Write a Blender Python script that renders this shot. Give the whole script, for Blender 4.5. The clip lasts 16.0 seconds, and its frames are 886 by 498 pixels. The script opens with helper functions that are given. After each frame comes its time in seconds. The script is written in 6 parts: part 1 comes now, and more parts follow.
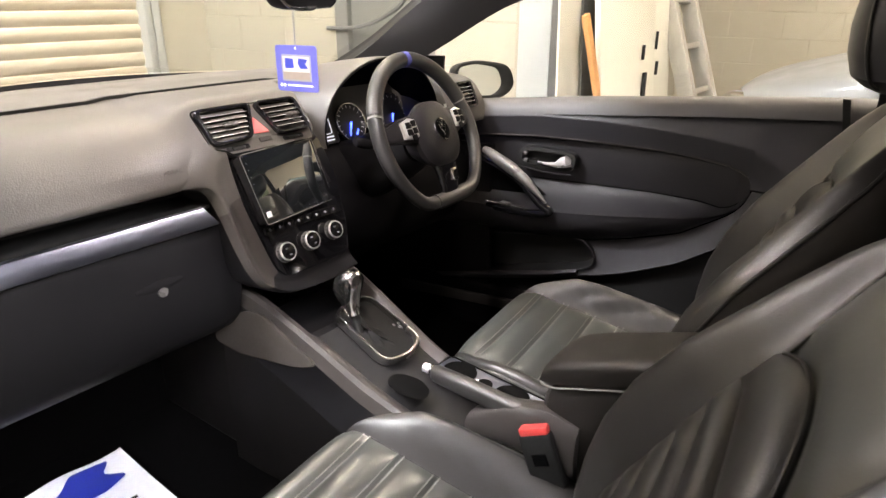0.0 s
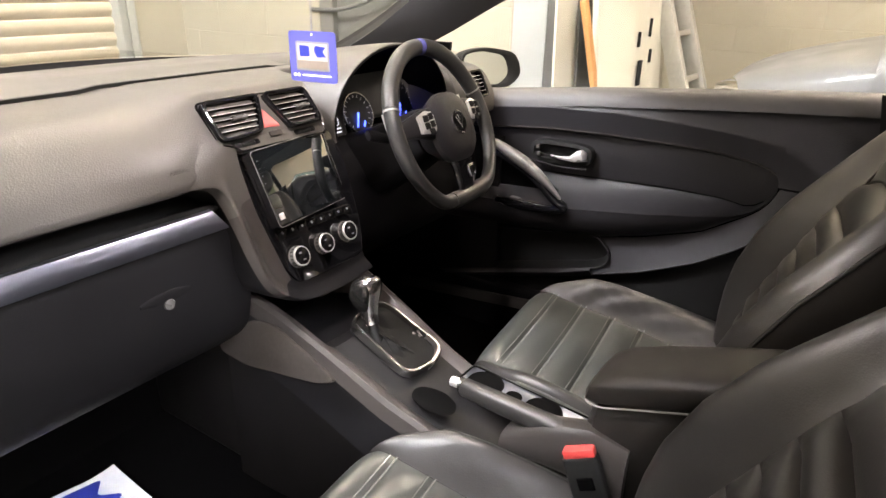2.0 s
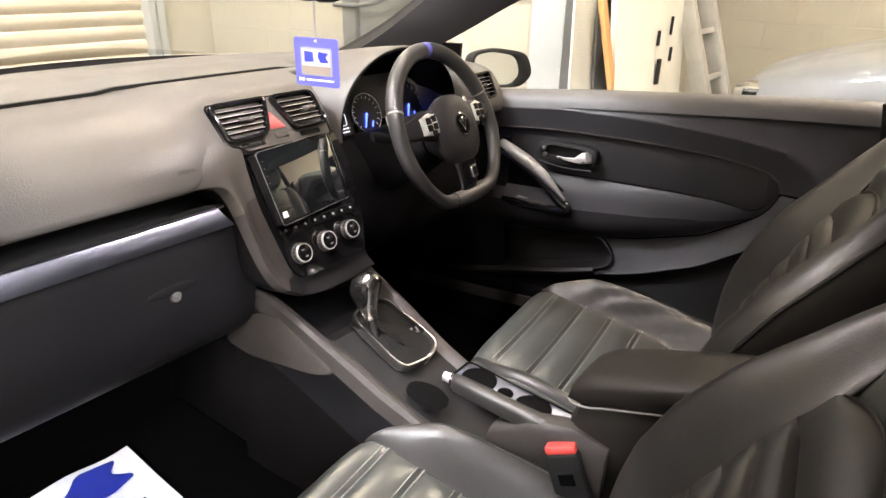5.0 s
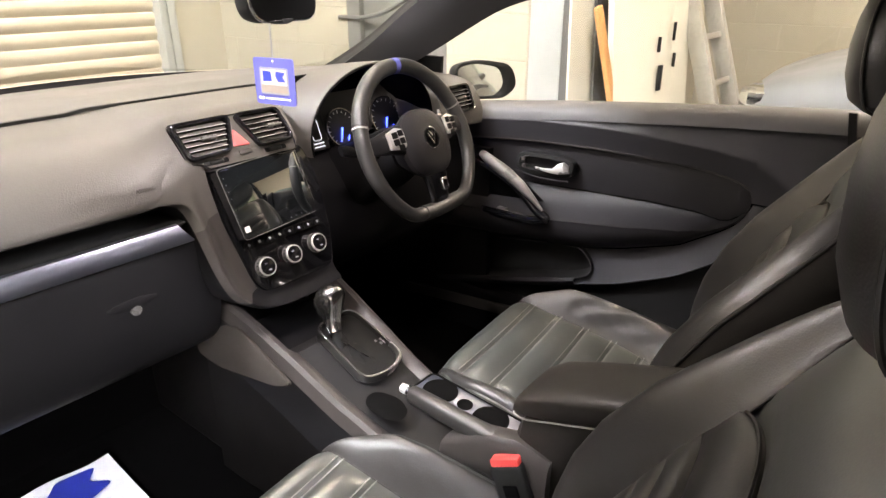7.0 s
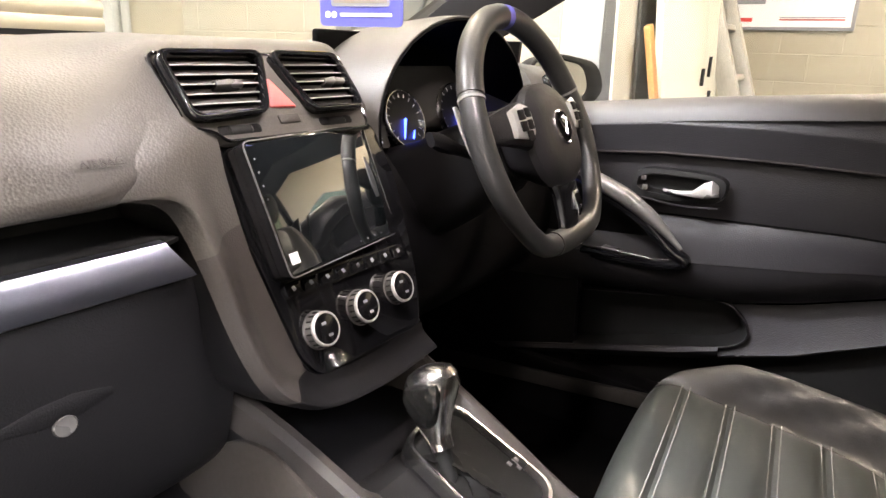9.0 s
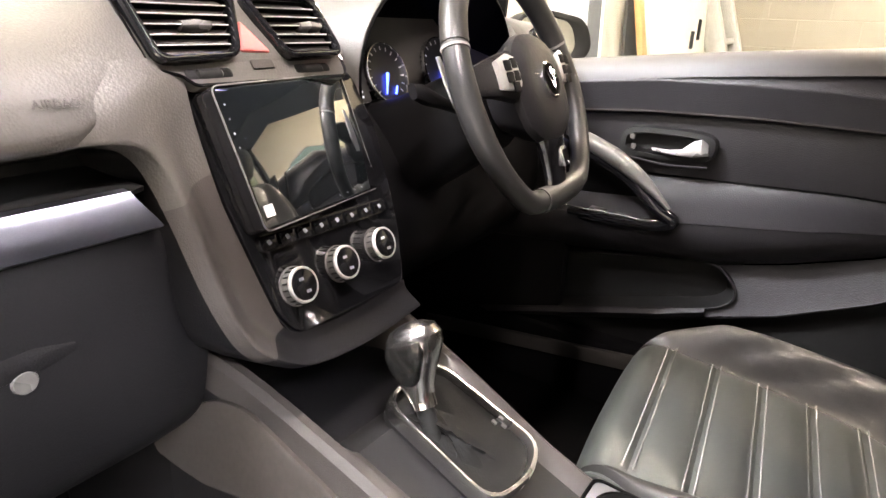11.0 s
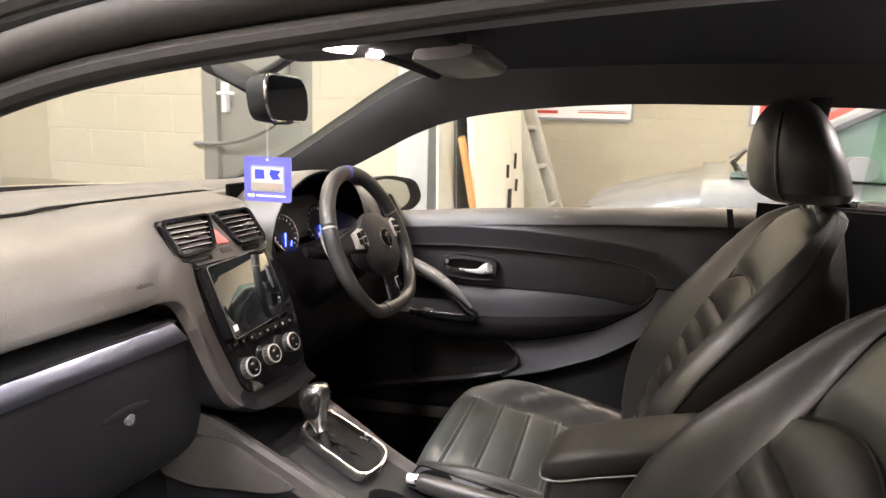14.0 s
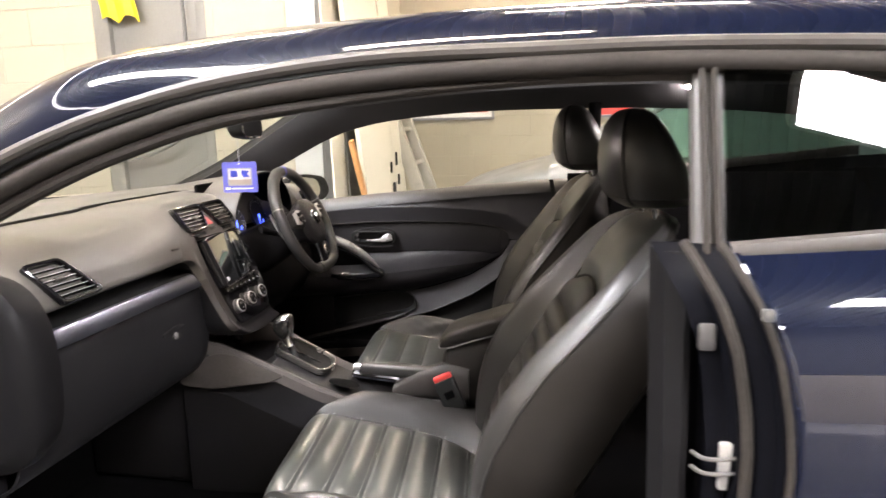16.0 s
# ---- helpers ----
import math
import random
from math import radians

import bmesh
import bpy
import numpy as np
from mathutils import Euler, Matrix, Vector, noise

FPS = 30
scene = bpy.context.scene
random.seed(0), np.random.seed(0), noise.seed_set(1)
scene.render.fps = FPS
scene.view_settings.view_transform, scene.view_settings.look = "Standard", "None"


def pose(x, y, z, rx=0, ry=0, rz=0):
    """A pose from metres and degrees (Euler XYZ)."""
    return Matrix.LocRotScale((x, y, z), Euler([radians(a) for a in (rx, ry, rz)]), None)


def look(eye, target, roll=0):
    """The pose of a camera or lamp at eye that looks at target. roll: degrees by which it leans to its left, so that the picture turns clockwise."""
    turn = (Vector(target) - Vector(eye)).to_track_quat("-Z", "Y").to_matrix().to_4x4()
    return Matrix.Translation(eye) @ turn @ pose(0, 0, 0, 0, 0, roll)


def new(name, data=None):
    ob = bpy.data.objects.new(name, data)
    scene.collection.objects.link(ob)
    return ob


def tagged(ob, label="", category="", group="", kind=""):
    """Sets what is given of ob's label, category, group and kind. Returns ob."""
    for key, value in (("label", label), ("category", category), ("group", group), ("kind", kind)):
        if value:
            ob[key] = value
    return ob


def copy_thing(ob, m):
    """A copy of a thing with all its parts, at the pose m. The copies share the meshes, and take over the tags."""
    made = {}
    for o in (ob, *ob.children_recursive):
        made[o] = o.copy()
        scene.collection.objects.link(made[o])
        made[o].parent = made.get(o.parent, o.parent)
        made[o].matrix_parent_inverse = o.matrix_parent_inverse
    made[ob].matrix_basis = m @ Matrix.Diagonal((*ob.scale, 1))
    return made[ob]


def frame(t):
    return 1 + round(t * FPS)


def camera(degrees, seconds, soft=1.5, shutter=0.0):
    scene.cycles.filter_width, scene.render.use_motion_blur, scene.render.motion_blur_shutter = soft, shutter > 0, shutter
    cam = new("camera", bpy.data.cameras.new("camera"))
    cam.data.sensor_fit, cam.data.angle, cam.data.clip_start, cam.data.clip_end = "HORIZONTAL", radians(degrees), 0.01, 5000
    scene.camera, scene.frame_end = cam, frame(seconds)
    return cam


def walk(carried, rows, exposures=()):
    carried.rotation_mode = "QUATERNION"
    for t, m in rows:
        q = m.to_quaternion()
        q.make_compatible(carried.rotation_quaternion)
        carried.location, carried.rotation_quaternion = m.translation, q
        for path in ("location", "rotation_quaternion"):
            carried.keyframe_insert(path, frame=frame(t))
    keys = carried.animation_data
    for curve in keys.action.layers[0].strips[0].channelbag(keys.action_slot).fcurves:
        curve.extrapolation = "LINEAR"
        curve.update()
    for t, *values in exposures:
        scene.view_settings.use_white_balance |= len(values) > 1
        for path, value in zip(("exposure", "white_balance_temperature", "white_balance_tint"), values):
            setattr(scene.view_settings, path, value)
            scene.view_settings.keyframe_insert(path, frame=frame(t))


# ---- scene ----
cam = camera(69.0, 16.0, shutter=0.5)
EXPOSURE = 1.85
PATH = [
    (0, (-0.803, -0.914, 1.184), (0.695, 0.194, 0.458), 0.0),
    (0.5, (-0.802, -0.845, 1.187), (0.724, 0.22, 0.454), -0.2),
    (1, (-0.802, -0.821, 1.188), (0.749, 0.19, 0.433), 0.2),
    (1.5, (-0.794, -0.811, 1.188), (0.756, 0.196, 0.426), 0.5),
    (2, (-0.786, -0.782, 1.186), (0.748, 0.243, 0.415), 1.0),
    (2.5, (-0.79, -0.799, 1.18), (0.723, 0.247, 0.395), 1.4),
    (3, (-0.8, -0.807, 1.186), (0.696, 0.259, 0.396), 1.3),
    (5.5, (-0.765, -0.872, 1.223), (0.708, 0.221, 0.427), 1.2),
    (6, (-0.727, -0.926, 1.231), (0.725, 0.2, 0.446), 0.8),
    (6.5, (-0.716, -0.947, 1.234), (0.717, 0.209, 0.463), 0.1),
    (7, (-0.715, -0.945, 1.235), (0.722, 0.208, 0.456), -0.1),
    (7.5, (-0.706, -0.859, 1.211), (0.772, 0.25, 0.445), 0.6),
    (8, (-0.657, -0.658, 1.096), (0.878, 0.428, 0.414), 0.9),
    (8.5, (-0.537, -0.472, 1.024), (1.041, 0.595, 0.414), 1.5),
    (9, (-0.492, -0.429, 1.007), (1.095, 0.637, 0.418), 2.0),
    (9.5, (-0.483, -0.438, 1.001), (1.107, 0.625, 0.415), 2.5),
    (10, (-0.463, -0.417, 0.979), (1.112, 0.624, 0.32), 2.7),
    (12.5, (-0.634, -0.514, 1.051), (0.997, 0.446, 0.403), 2.1),
    (13, (-0.844, -0.679, 1.134), (0.86, 0.221, 0.598), 2.4),
    (13.5, (-0.936, -0.748, 1.18), (0.829, 0.095, 0.761), 2.2),
    (14, (-0.957, -0.71, 1.173), (0.871, 0.006, 0.793), 1.9),
    (14.5, (-1.012, -0.623, 1.143), (0.862, -0.035, 0.768), 1.5),
    (15, (-1.175, -0.62, 1.153), (0.731, -0.14, 0.787), 0.9),
    (15.5, (-1.465, -0.702, 1.178), (0.455, -0.3, 0.784), 0.0),
    (16, (-1.569, -0.833, 1.187), (0.361, -0.464, 0.812), -1.2),
]
walk(cam, [(t, look(eye, target, roll)) for t, eye, target, roll in PATH], exposures=[(t, EXPOSURE + e, 7500, 20.1) for t, e in ((0, .10), (3, .16), (5.5, .24), (7, .20), (8.5, .32), (9.5, .42), (10, .62), (12.5, .80), (13, .80), (13.5, .42), (14.2, .12), (15, .03), (15.5, .03), (16, -.07))])

# ---------------------------------------------------------------- light
world = bpy.data.worlds.new("garage_world")
scene.world = world
world.use_nodes = True
world.node_tree.nodes["Background"].inputs[0].default_value = (0.80, 0.86, 1.0, 1)
world.node_tree.nodes["Background"].inputs[1].default_value = 16.0


SKY_GLOW, TUBE_GLOW = 66.0, 76.0

# ---------------------------------------------------------------- materials
def nodes_of(name):
    m = bpy.data.materials.new(name)
    m.use_nodes = True
    t = m.node_tree
    return m, t, t.nodes["Principled BSDF"]


def surface(name, colour, rough=0.5, metal=0.0, spread=0.12, grain=300.0, bump=0.0, stain=6.0, coat=0.0,
            stretch=(1, 1, 1), rough_var=0.08, spec=0.5, cells=False, per_object=0.0, sheen=0.0):
    """A surface with colour variation at two scales, uneven gloss and fine relief."""
    m, t, p = nodes_of(name)
    n, l = t.nodes, t.links
    co = n.new("ShaderNodeTexCoord")
    mp = n.new("ShaderNodeMapping")
    mp.inputs["Scale"].default_value = stretch
    l.new(co.outputs["Object"], mp.inputs[0])
    fine = n.new("ShaderNodeTexNoise")
    fine.inputs["Scale"].default_value, fine.inputs["Detail"].default_value = grain, 3.0
    wide = n.new("ShaderNodeTexNoise")
    wide.inputs["Scale"].default_value, wide.inputs["Detail"].default_value = stain, 4.0
    l.new(mp.outputs[0], fine.inputs["Vector"])
    l.new(co.outputs["Object"], wide.inputs["Vector"])
    mixed = n.new("ShaderNodeMath")
    mixed.operation = "ADD"
    l.new(fine.outputs[0], mixed.inputs[0])
    l.new(wide.outputs[0], mixed.inputs[1])
    ramp = n.new("ShaderNodeMapRange")
    ramp.inputs["From Min"].default_value, ramp.inputs["From Max"].default_value = 0.6, 1.4
    ramp.inputs["To Min"].default_value, ramp.inputs["To Max"].default_value = 1 - spread, 1 + spread
    l.new(mixed.outputs[0], ramp.inputs["Value"])
    tint = n.new("ShaderNodeVectorMath")
    tint.operation = "SCALE"
    tint.inputs[0].default_value = colour
    factor = ramp.outputs[0]
    if per_object:
        info = n.new("ShaderNodeObjectInfo")
        r2 = n.new("ShaderNodeMapRange")
        r2.inputs["To Min"].default_value, r2.inputs["To Max"].default_value = 1 - per_object, 1 + per_object
        l.new(info.outputs["Random"], r2.inputs["Value"])
        mul = n.new("ShaderNodeMath")
        mul.operation = "MULTIPLY"
        l.new(factor, mul.inputs[0])
        l.new(r2.outputs[0], mul.inputs[1])
        factor = mul.outputs[0]
    l.new(factor, tint.inputs["Scale"])
    l.new(tint.outputs[0], p.inputs["Base Color"])
    rr = n.new("ShaderNodeMapRange")
    rr.inputs["From Min"].default_value, rr.inputs["From Max"].default_value = 0.3, 0.7
    rr.inputs["To Min"].default_value, rr.inputs["To Max"].default_value = max(0.0, rough - rough_var), rough + rough_var
    l.new(wide.outputs[0], rr.inputs["Value"])
    l.new(rr.outputs[0], p.inputs["Roughness"])
    p.inputs["Metallic"].default_value = metal
    p.inputs["Specular IOR Level"].default_value = spec
    p.inputs["Coat Weight"].default_value = coat
    p.inputs["Coat Roughness"].default_value = 0.03
    p.inputs["Sheen Weight"].default_value = sheen
    if bump:
        b = n.new("ShaderNodeBump")
        b.inputs["Strength"].default_value, b.inputs["Distance"].default_value = bump, 0.0015
        source = fine.outputs[0]
        if cells:
            v = n.new("ShaderNodeTexVoronoi")
            v.inputs["Scale"].default_value = grain
            l.new(mp.outputs[0], v.inputs["Vector"])
            source = v.outputs["Distance"]
        l.new(source, b.inputs["Height"])
        l.new(b.outputs[0], p.inputs["Normal"])
    return m


def glow(name, colour, strength):
    m, t, p = nodes_of(name)
    p.inputs["Base Color"].default_value = (*colour, 1)
    p.inputs["Emission Color"].default_value = (*colour, 1)
    p.inputs["Emission Strength"].default_value = strength
    return m


def clear_glass(name, tint, gloss=1.0):
    """A thin pane: light passes straight, with a Fresnel reflection on top."""
    m, t, p = nodes_of(name)
    n, l = t.nodes, t.links
    n.remove(p)
    a = n.new("ShaderNodeBsdfTransparent")
    a.inputs[0].default_value = (*tint, 1)
    b = n.new("ShaderNodeBsdfGlossy")
    b.inputs["Roughness"].default_value = 0.01
    b.inputs["Color"].default_value = (gloss, gloss, gloss, 1)
    f = n.new("ShaderNodeLayerWeight")
    up = n.new("ShaderNodeMath")
    up.operation = "POWER"
    up.inputs[1].default_value = 5.0
    l.new(f.outputs["Facing"], up.inputs[0])
    fr = n.new("ShaderNodeMapRange")
    fr.inputs["To Min"].default_value, fr.inputs["To Max"].default_value = 0.06, 0.9
    l.new(up.outputs[0], fr.inputs["Value"])
    mix = n.new("ShaderNodeMixShader")
    l.new(fr.outputs[0], mix.inputs[0])
    l.new(a.outputs[0], mix.inputs[1])
    l.new(b.outputs[0], mix.inputs[2])
    l.new(mix.outputs[0], n["Material Output"].inputs[0])
    return m


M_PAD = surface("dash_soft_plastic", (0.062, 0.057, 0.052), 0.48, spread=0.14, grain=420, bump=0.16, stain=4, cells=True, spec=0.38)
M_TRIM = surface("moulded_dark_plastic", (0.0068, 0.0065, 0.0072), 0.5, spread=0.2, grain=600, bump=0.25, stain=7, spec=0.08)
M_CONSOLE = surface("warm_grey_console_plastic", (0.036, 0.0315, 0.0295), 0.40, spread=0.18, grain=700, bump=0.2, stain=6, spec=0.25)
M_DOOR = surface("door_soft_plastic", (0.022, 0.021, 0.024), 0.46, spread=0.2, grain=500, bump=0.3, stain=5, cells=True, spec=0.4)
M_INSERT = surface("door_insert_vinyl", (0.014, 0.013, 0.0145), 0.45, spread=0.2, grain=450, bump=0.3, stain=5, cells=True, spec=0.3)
M_LEATHER = surface("black_leather", (0.044, 0.047, 0.043), 0.35, spread=0.16, grain=420, bump=0.05, stain=9, cells=True, rough_var=0.05, spec=0.9)
M_LEATHER2 = surface("smooth_grey_leather", (0.024, 0.0225, 0.0215), 0.40, spread=0.14, grain=420, bump=0.08, stain=5, cells=True, rough_var=0.06, spec=0.5)
M_ALCANTARA = surface("dark_brown_grey_leather", (0.015, 0.0125, 0.011), 0.5, spread=0.2, grain=500, bump=0.2, stain=8, spec=0.3)
M_THREAD = surface("grey_seam_thread", (0.22, 0.215, 0.205), 0.7, spread=0.2, grain=900)
M_PIANO = surface("piano_black", (0.006, 0.006, 0.007), 0.08, spread=0.1, grain=80, rough_var=0.03, coat=0.5)
M_VENTBLACK = surface("matt_black_vent", (0.0022, 0.0022, 0.0023), 0.7, spread=0.2, grain=200, spec=0.03)
M_SLAT = surface("vent_slat_plastic", (0.075, 0.07, 0.066), 0.25, spread=0.1, grain=200)
M_CHROME = surface("polished_chrome", (0.72, 0.72, 0.73), 0.12, metal=1.0, spread=0.06, grain=120, rough_var=0.05)
M_SATIN = surface("satin_silver", (0.60, 0.59, 0.57), 0.32, metal=0.55, spread=0.08, grain=300, rough_var=0.06)
# the blue in this metal's base stands for reflected daylight
M_BRUSHED = surface("daylight_blued_aluminium", (0.24, 0.25, 0.31), 0.36, metal=1.0, spread=0.16, grain=500, stretch=(1, 12, 12), bump=0.12)
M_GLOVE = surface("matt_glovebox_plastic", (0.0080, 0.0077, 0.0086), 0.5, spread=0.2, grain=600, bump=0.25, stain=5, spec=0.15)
M_GAITER = surface("creased_black_leather", (0.0065, 0.0063, 0.0062), 0.55, spread=0.2, grain=420, bump=0.1, stain=9, cells=True, spec=0.12)
M_DARKTOP = surface("dark_console_plastic", (0.011, 0.0105, 0.0108), 0.42, spread=0.18, grain=700, bump=0.2, stain=6, spec=0.14)
M_RUBBER = surface("black_rubber", (0.010, 0.010, 0.010), 0.62, spread=0.2, grain=200, spec=0.2)
M_SEAL = surface("grey_weathered_seal", (0.030, 0.026, 0.0235), 0.65, spread=0.2, grain=160, stain=10, spec=0.1)
M_PILLAR = surface("grey_pillar_trim", (0.062, 0.059, 0.058), 0.42, spread=0.15, grain=160, stain=8)
M_PULL = surface("grey_satin_pull", (0.13, 0.126, 0.122), 0.3, metal=0.3, spread=0.12, grain=160, stain=8)
M_MOULD = surface("dull_grey_moulding", (0.055, 0.049, 0.045), 0.45, metal=0.0, spread=0.12, grain=160, stain=8, spec=0.25)
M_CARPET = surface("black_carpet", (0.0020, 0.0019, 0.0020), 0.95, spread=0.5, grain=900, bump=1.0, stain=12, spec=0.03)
M_LINER = surface("charcoal_headliner_cloth", (0.026, 0.0255, 0.029), 0.9, spread=0.15, grain=900, bump=0.4, stain=3, spec=0.1)
M_PAINT = surface("metallic_blue_paint", (0.0025, 0.0042, 0.0125), 0.35, metal=0.0, spread=0.05, grain=1500, coat=1.0, rough_var=0.02, stain=3, spec=0.05)
M_SHUT = surface("black_shut_paint", (0.0030, 0.0032, 0.0048), 0.55, spread=0.1, grain=300, spec=0.05)
M_SCREEN = surface("dark_screen_glass", (0.010, 0.013, 0.015), 0.05, spread=0.05, grain=40, rough_var=0.02, coat=1.0, spec=1.0)
for inp, v in (("Coat IOR", 4.0), ("IOR", 2.2)):
    M_SCREEN.node_tree.nodes["Principled BSDF"].inputs[inp].default_value = v
M_GLASS = clear_glass("car_window_glass", (0.93, 0.96, 0.94))
M_SCREENGLASS = clear_glass("green_tinted_windscreen", (0.74, 0.77, 0.73))
M_GREENTINT = clear_glass("green_privacy_glass", (0.60, 0.80, 0.68))
M_TINT = clear_glass("dark_tinted_glass", (0.16, 0.18, 0.18))
M_MIRROR = surface("mirror_silver", (0.85, 0.87, 0.88), 0.02, metal=1.0, spread=0.02, grain=20, rough_var=0.01)
M_RED = surface("red_plastic", (0.62, 0.055, 0.05), 0.4, spread=0.08, grain=200)
M_REDLENS = surface("translucent_red_button", (0.50, 0.10, 0.10), 0.35, spread=0.08, grain=200)
M_PICTURE = surface("pale_picture_print", (0.42, 0.38, 0.36), 0.5, spread=0.1, grain=100)
M_WHITE = surface("white_print", (0.74, 0.74, 0.76), 0.5, spread=0.05, grain=100)
M_GREYPRINT = surface("grey_print", (0.22, 0.22, 0.24), 0.5, spread=0.05, grain=100)
M_BLUE = surface("blue_card", (0.085, 0.09, 0.36), 0.45, spread=0.06, grain=120)
M_LOGOBLUE = surface("blue_ink", (0.02, 0.035, 0.30), 0.5, spread=0.06, grain=120)
M_BROWNPRINT = surface("brown_print", (0.24, 0.20, 0.16), 0.5, spread=0.1, grain=120)
M_NEEDLE = glow("blue_needle", (0.03, 0.08, 1.0), 3.0)
M_DISPLAY = glow("cluster_display", (0.55, 0.60, 0.70), 0.45)
M_LAMP = glow("lamp_lens", (0.95, 0.96, 1.0), 150.0)
M_DIAL = surface("dial_black", (0.010, 0.010, 0.012), 0.35, spread=0.1, grain=100, rough_var=0.04)

M_WALL = surface("cream_painted_block", (0.375, 0.335, 0.260), 0.62, spread=0.06, grain=160, bump=0.5, stain=1.5, per_object=0.03)
M_MORTAR = surface("painted_mortar", (0.362, 0.323, 0.250), 0.7, spread=0.06, grain=120, bump=0.4, stain=1.5)
M_FLOOR = surface("grey_floor_paint", (0.065, 0.065, 0.066), 0.35, spread=0.25, grain=60, stain=1.2, rough_var=0.04)
M_PAVE = surface("pale_concrete_paving", (0.15, 0.147, 0.14), 0.8, spread=0.2, grain=60, stain=1.5, bump=0.3)
M_CEIL = surface("dimmed_sheet_roof", (0.04, 0.04, 0.04), 0.6, spread=0.08, grain=40, stain=1.0)
M_SHUTTER = surface("cream_shutter_slat", (0.49, 0.41, 0.30), 0.38, spread=0.08, grain=60, stain=2.0, per_object=0.04)
M_GALV = surface("galvanised_rail", (0.46, 0.47, 0.45), 0.45, metal=0.3, spread=0.12, grain=60, stain=5)
M_GREYDOOR = surface("grey_door_paint", (0.17, 0.165, 0.15), 0.45, spread=0.08, grain=90, stain=2.5)
M_DARKPOST = surface("dark_grey_post_paint", (0.11, 0.11, 0.105), 0.4, spread=0.1, grain=90, stain=3)
M_BOARD = surface("white_laminate_board", (0.62, 0.58, 0.48), 0.4, spread=0.06, grain=60, stain=2)
M_PLANK = surface("orange_brown_wood", (0.50, 0.24, 0.09), 0.55, spread=0.25, grain=40, stretch=(6, 6, 0.6), bump=0.3)
M_LADDER = surface("weathered_aluminium", (0.36, 0.34, 0.30), 0.5, metal=0.4, spread=0.2, grain=80, stain=8)
M_SILVERPAINT = surface("silver_car_paint", (0.15, 0.152, 0.156), 0.42, metal=0.0, spread=0.04, grain=900, coat=0.4)
M_GREENGLASS = surface("green_windscreen_reflection_glass", (0.09, 0.13, 0.115), 0.08, spread=0.05, grain=4, coat=1.0)
M_YELLOW = surface("yellow_cloth", (0.72, 0.52, 0.02), 0.7, spread=0.15, grain=60, bump=0.4)
M_DIMWALL = surface("dim_workshop_wall", (0.13, 0.125, 0.12), 0.6, spread=0.25, grain=30, stain=0.8)
# the shade low on the console is put into this darker colour
M_SIDE = surface("shade_darkened_side_plastic", (0.0052, 0.0047, 0.0047), 0.5, spread=0.2, grain=600, bump=0.2, stain=6, spec=0.12)
# base paler than the door panel, in place of light from the window
M_SHOULDER = surface("window_lit_door_top_vinyl", (0.050, 0.049, 0.050), 0.52, spread=0.10, grain=500, stain=5, spec=0.5, rough_var=0.03)
M_WHEEL = surface("black_wheel_leather", (0.026, 0.0255, 0.025), 0.36, spread=0.2, grain=500, bump=0.10, stain=9, cells=True, rough_var=0.06, spec=0.5)
M_INSET = surface("glossy_black_inset", (0.012, 0.0115, 0.011), 0.16, spread=0.1, grain=200, stain=8)
M_PILLARTRIM = surface("charcoal_pillar_trim", (0.050, 0.049, 0.051), 0.75, spread=0.15, grain=700, bump=0.3, stain=4, spec=0.2)
M_KNOB = surface("satin_chrome", (0.46, 0.45, 0.44), 0.24, metal=1.0, spread=0.06, grain=200, rough_var=0.05)

# ---------------------------------------------------------------- mesh helpers
def smooth(bm):
    for f in bm.faces:
        f.smooth = True
    return bm


def link_mesh(name, bm, material, sharp=0.6):
    bmesh.ops.recalc_face_normals(bm, faces=bm.faces)
    me = bpy.data.meshes.new(name)
    smooth(bm)
    bm.to_mesh(me)
    bm.free()
    me.set_sharp_from_angle(angle=sharp)
    me.materials.append(material)
    return new(name, me)


def thing(name, at, label, category, group="", kind="", turn=(0, 0, 0)):
    ob = new(name)
    ob.empty_display_size = 0.05
    ob.matrix_world = pose(*at, *turn)
    return tagged(ob, label, category, group, kind)


def part(name, bm, material, parent, label="", sharp=0.6):
    """One mesh under a thing; bm is given in the world's metres."""
    ob = link_mesh(name, bm, material, sharp)
    ob.parent = parent
    ob.matrix_parent_inverse = world_of(parent).inverted()
    if label:
        ob["label"] = label
    return ob


def world_of(ob):
    m = ob.matrix_basis.copy()
    while ob.parent:
        m = ob.parent.matrix_basis @ ob.matrix_parent_inverse @ m
        ob = ob.parent
    return m


def single(name, bm, material, label, category, group="", kind="", sharp=0.6):
    return tagged(link_mesh(name, bm, material, sharp), label, category, group, kind)


def box(x0, x1, y0, y1, z0, z1, bevel=0.0, seg=2, m=None):
    bm = bmesh.new()
    bmesh.ops.create_cube(bm, size=1.0)
    bmesh.ops.scale(bm, vec=(abs(x1 - x0), abs(y1 - y0), abs(z1 - z0)), verts=bm.verts)
    bmesh.ops.translate(bm, vec=((x0 + x1) / 2, (y0 + y1) / 2, (z0 + z1) / 2), verts=bm.verts)
    if bevel:
        bmesh.ops.bevel(bm, geom=bm.edges[:], offset=bevel, segments=seg, profile=0.5, affect="EDGES")
    if m:
        bm.transform(m)
    return bm


def joined(*bms):
    out = bmesh.new()
    for b in bms:
        me = bpy.data.meshes.new("tmp")
        b.to_mesh(me)
        b.free()
        out.from_mesh(me)
        bpy.data.meshes.remove(me)
    return out


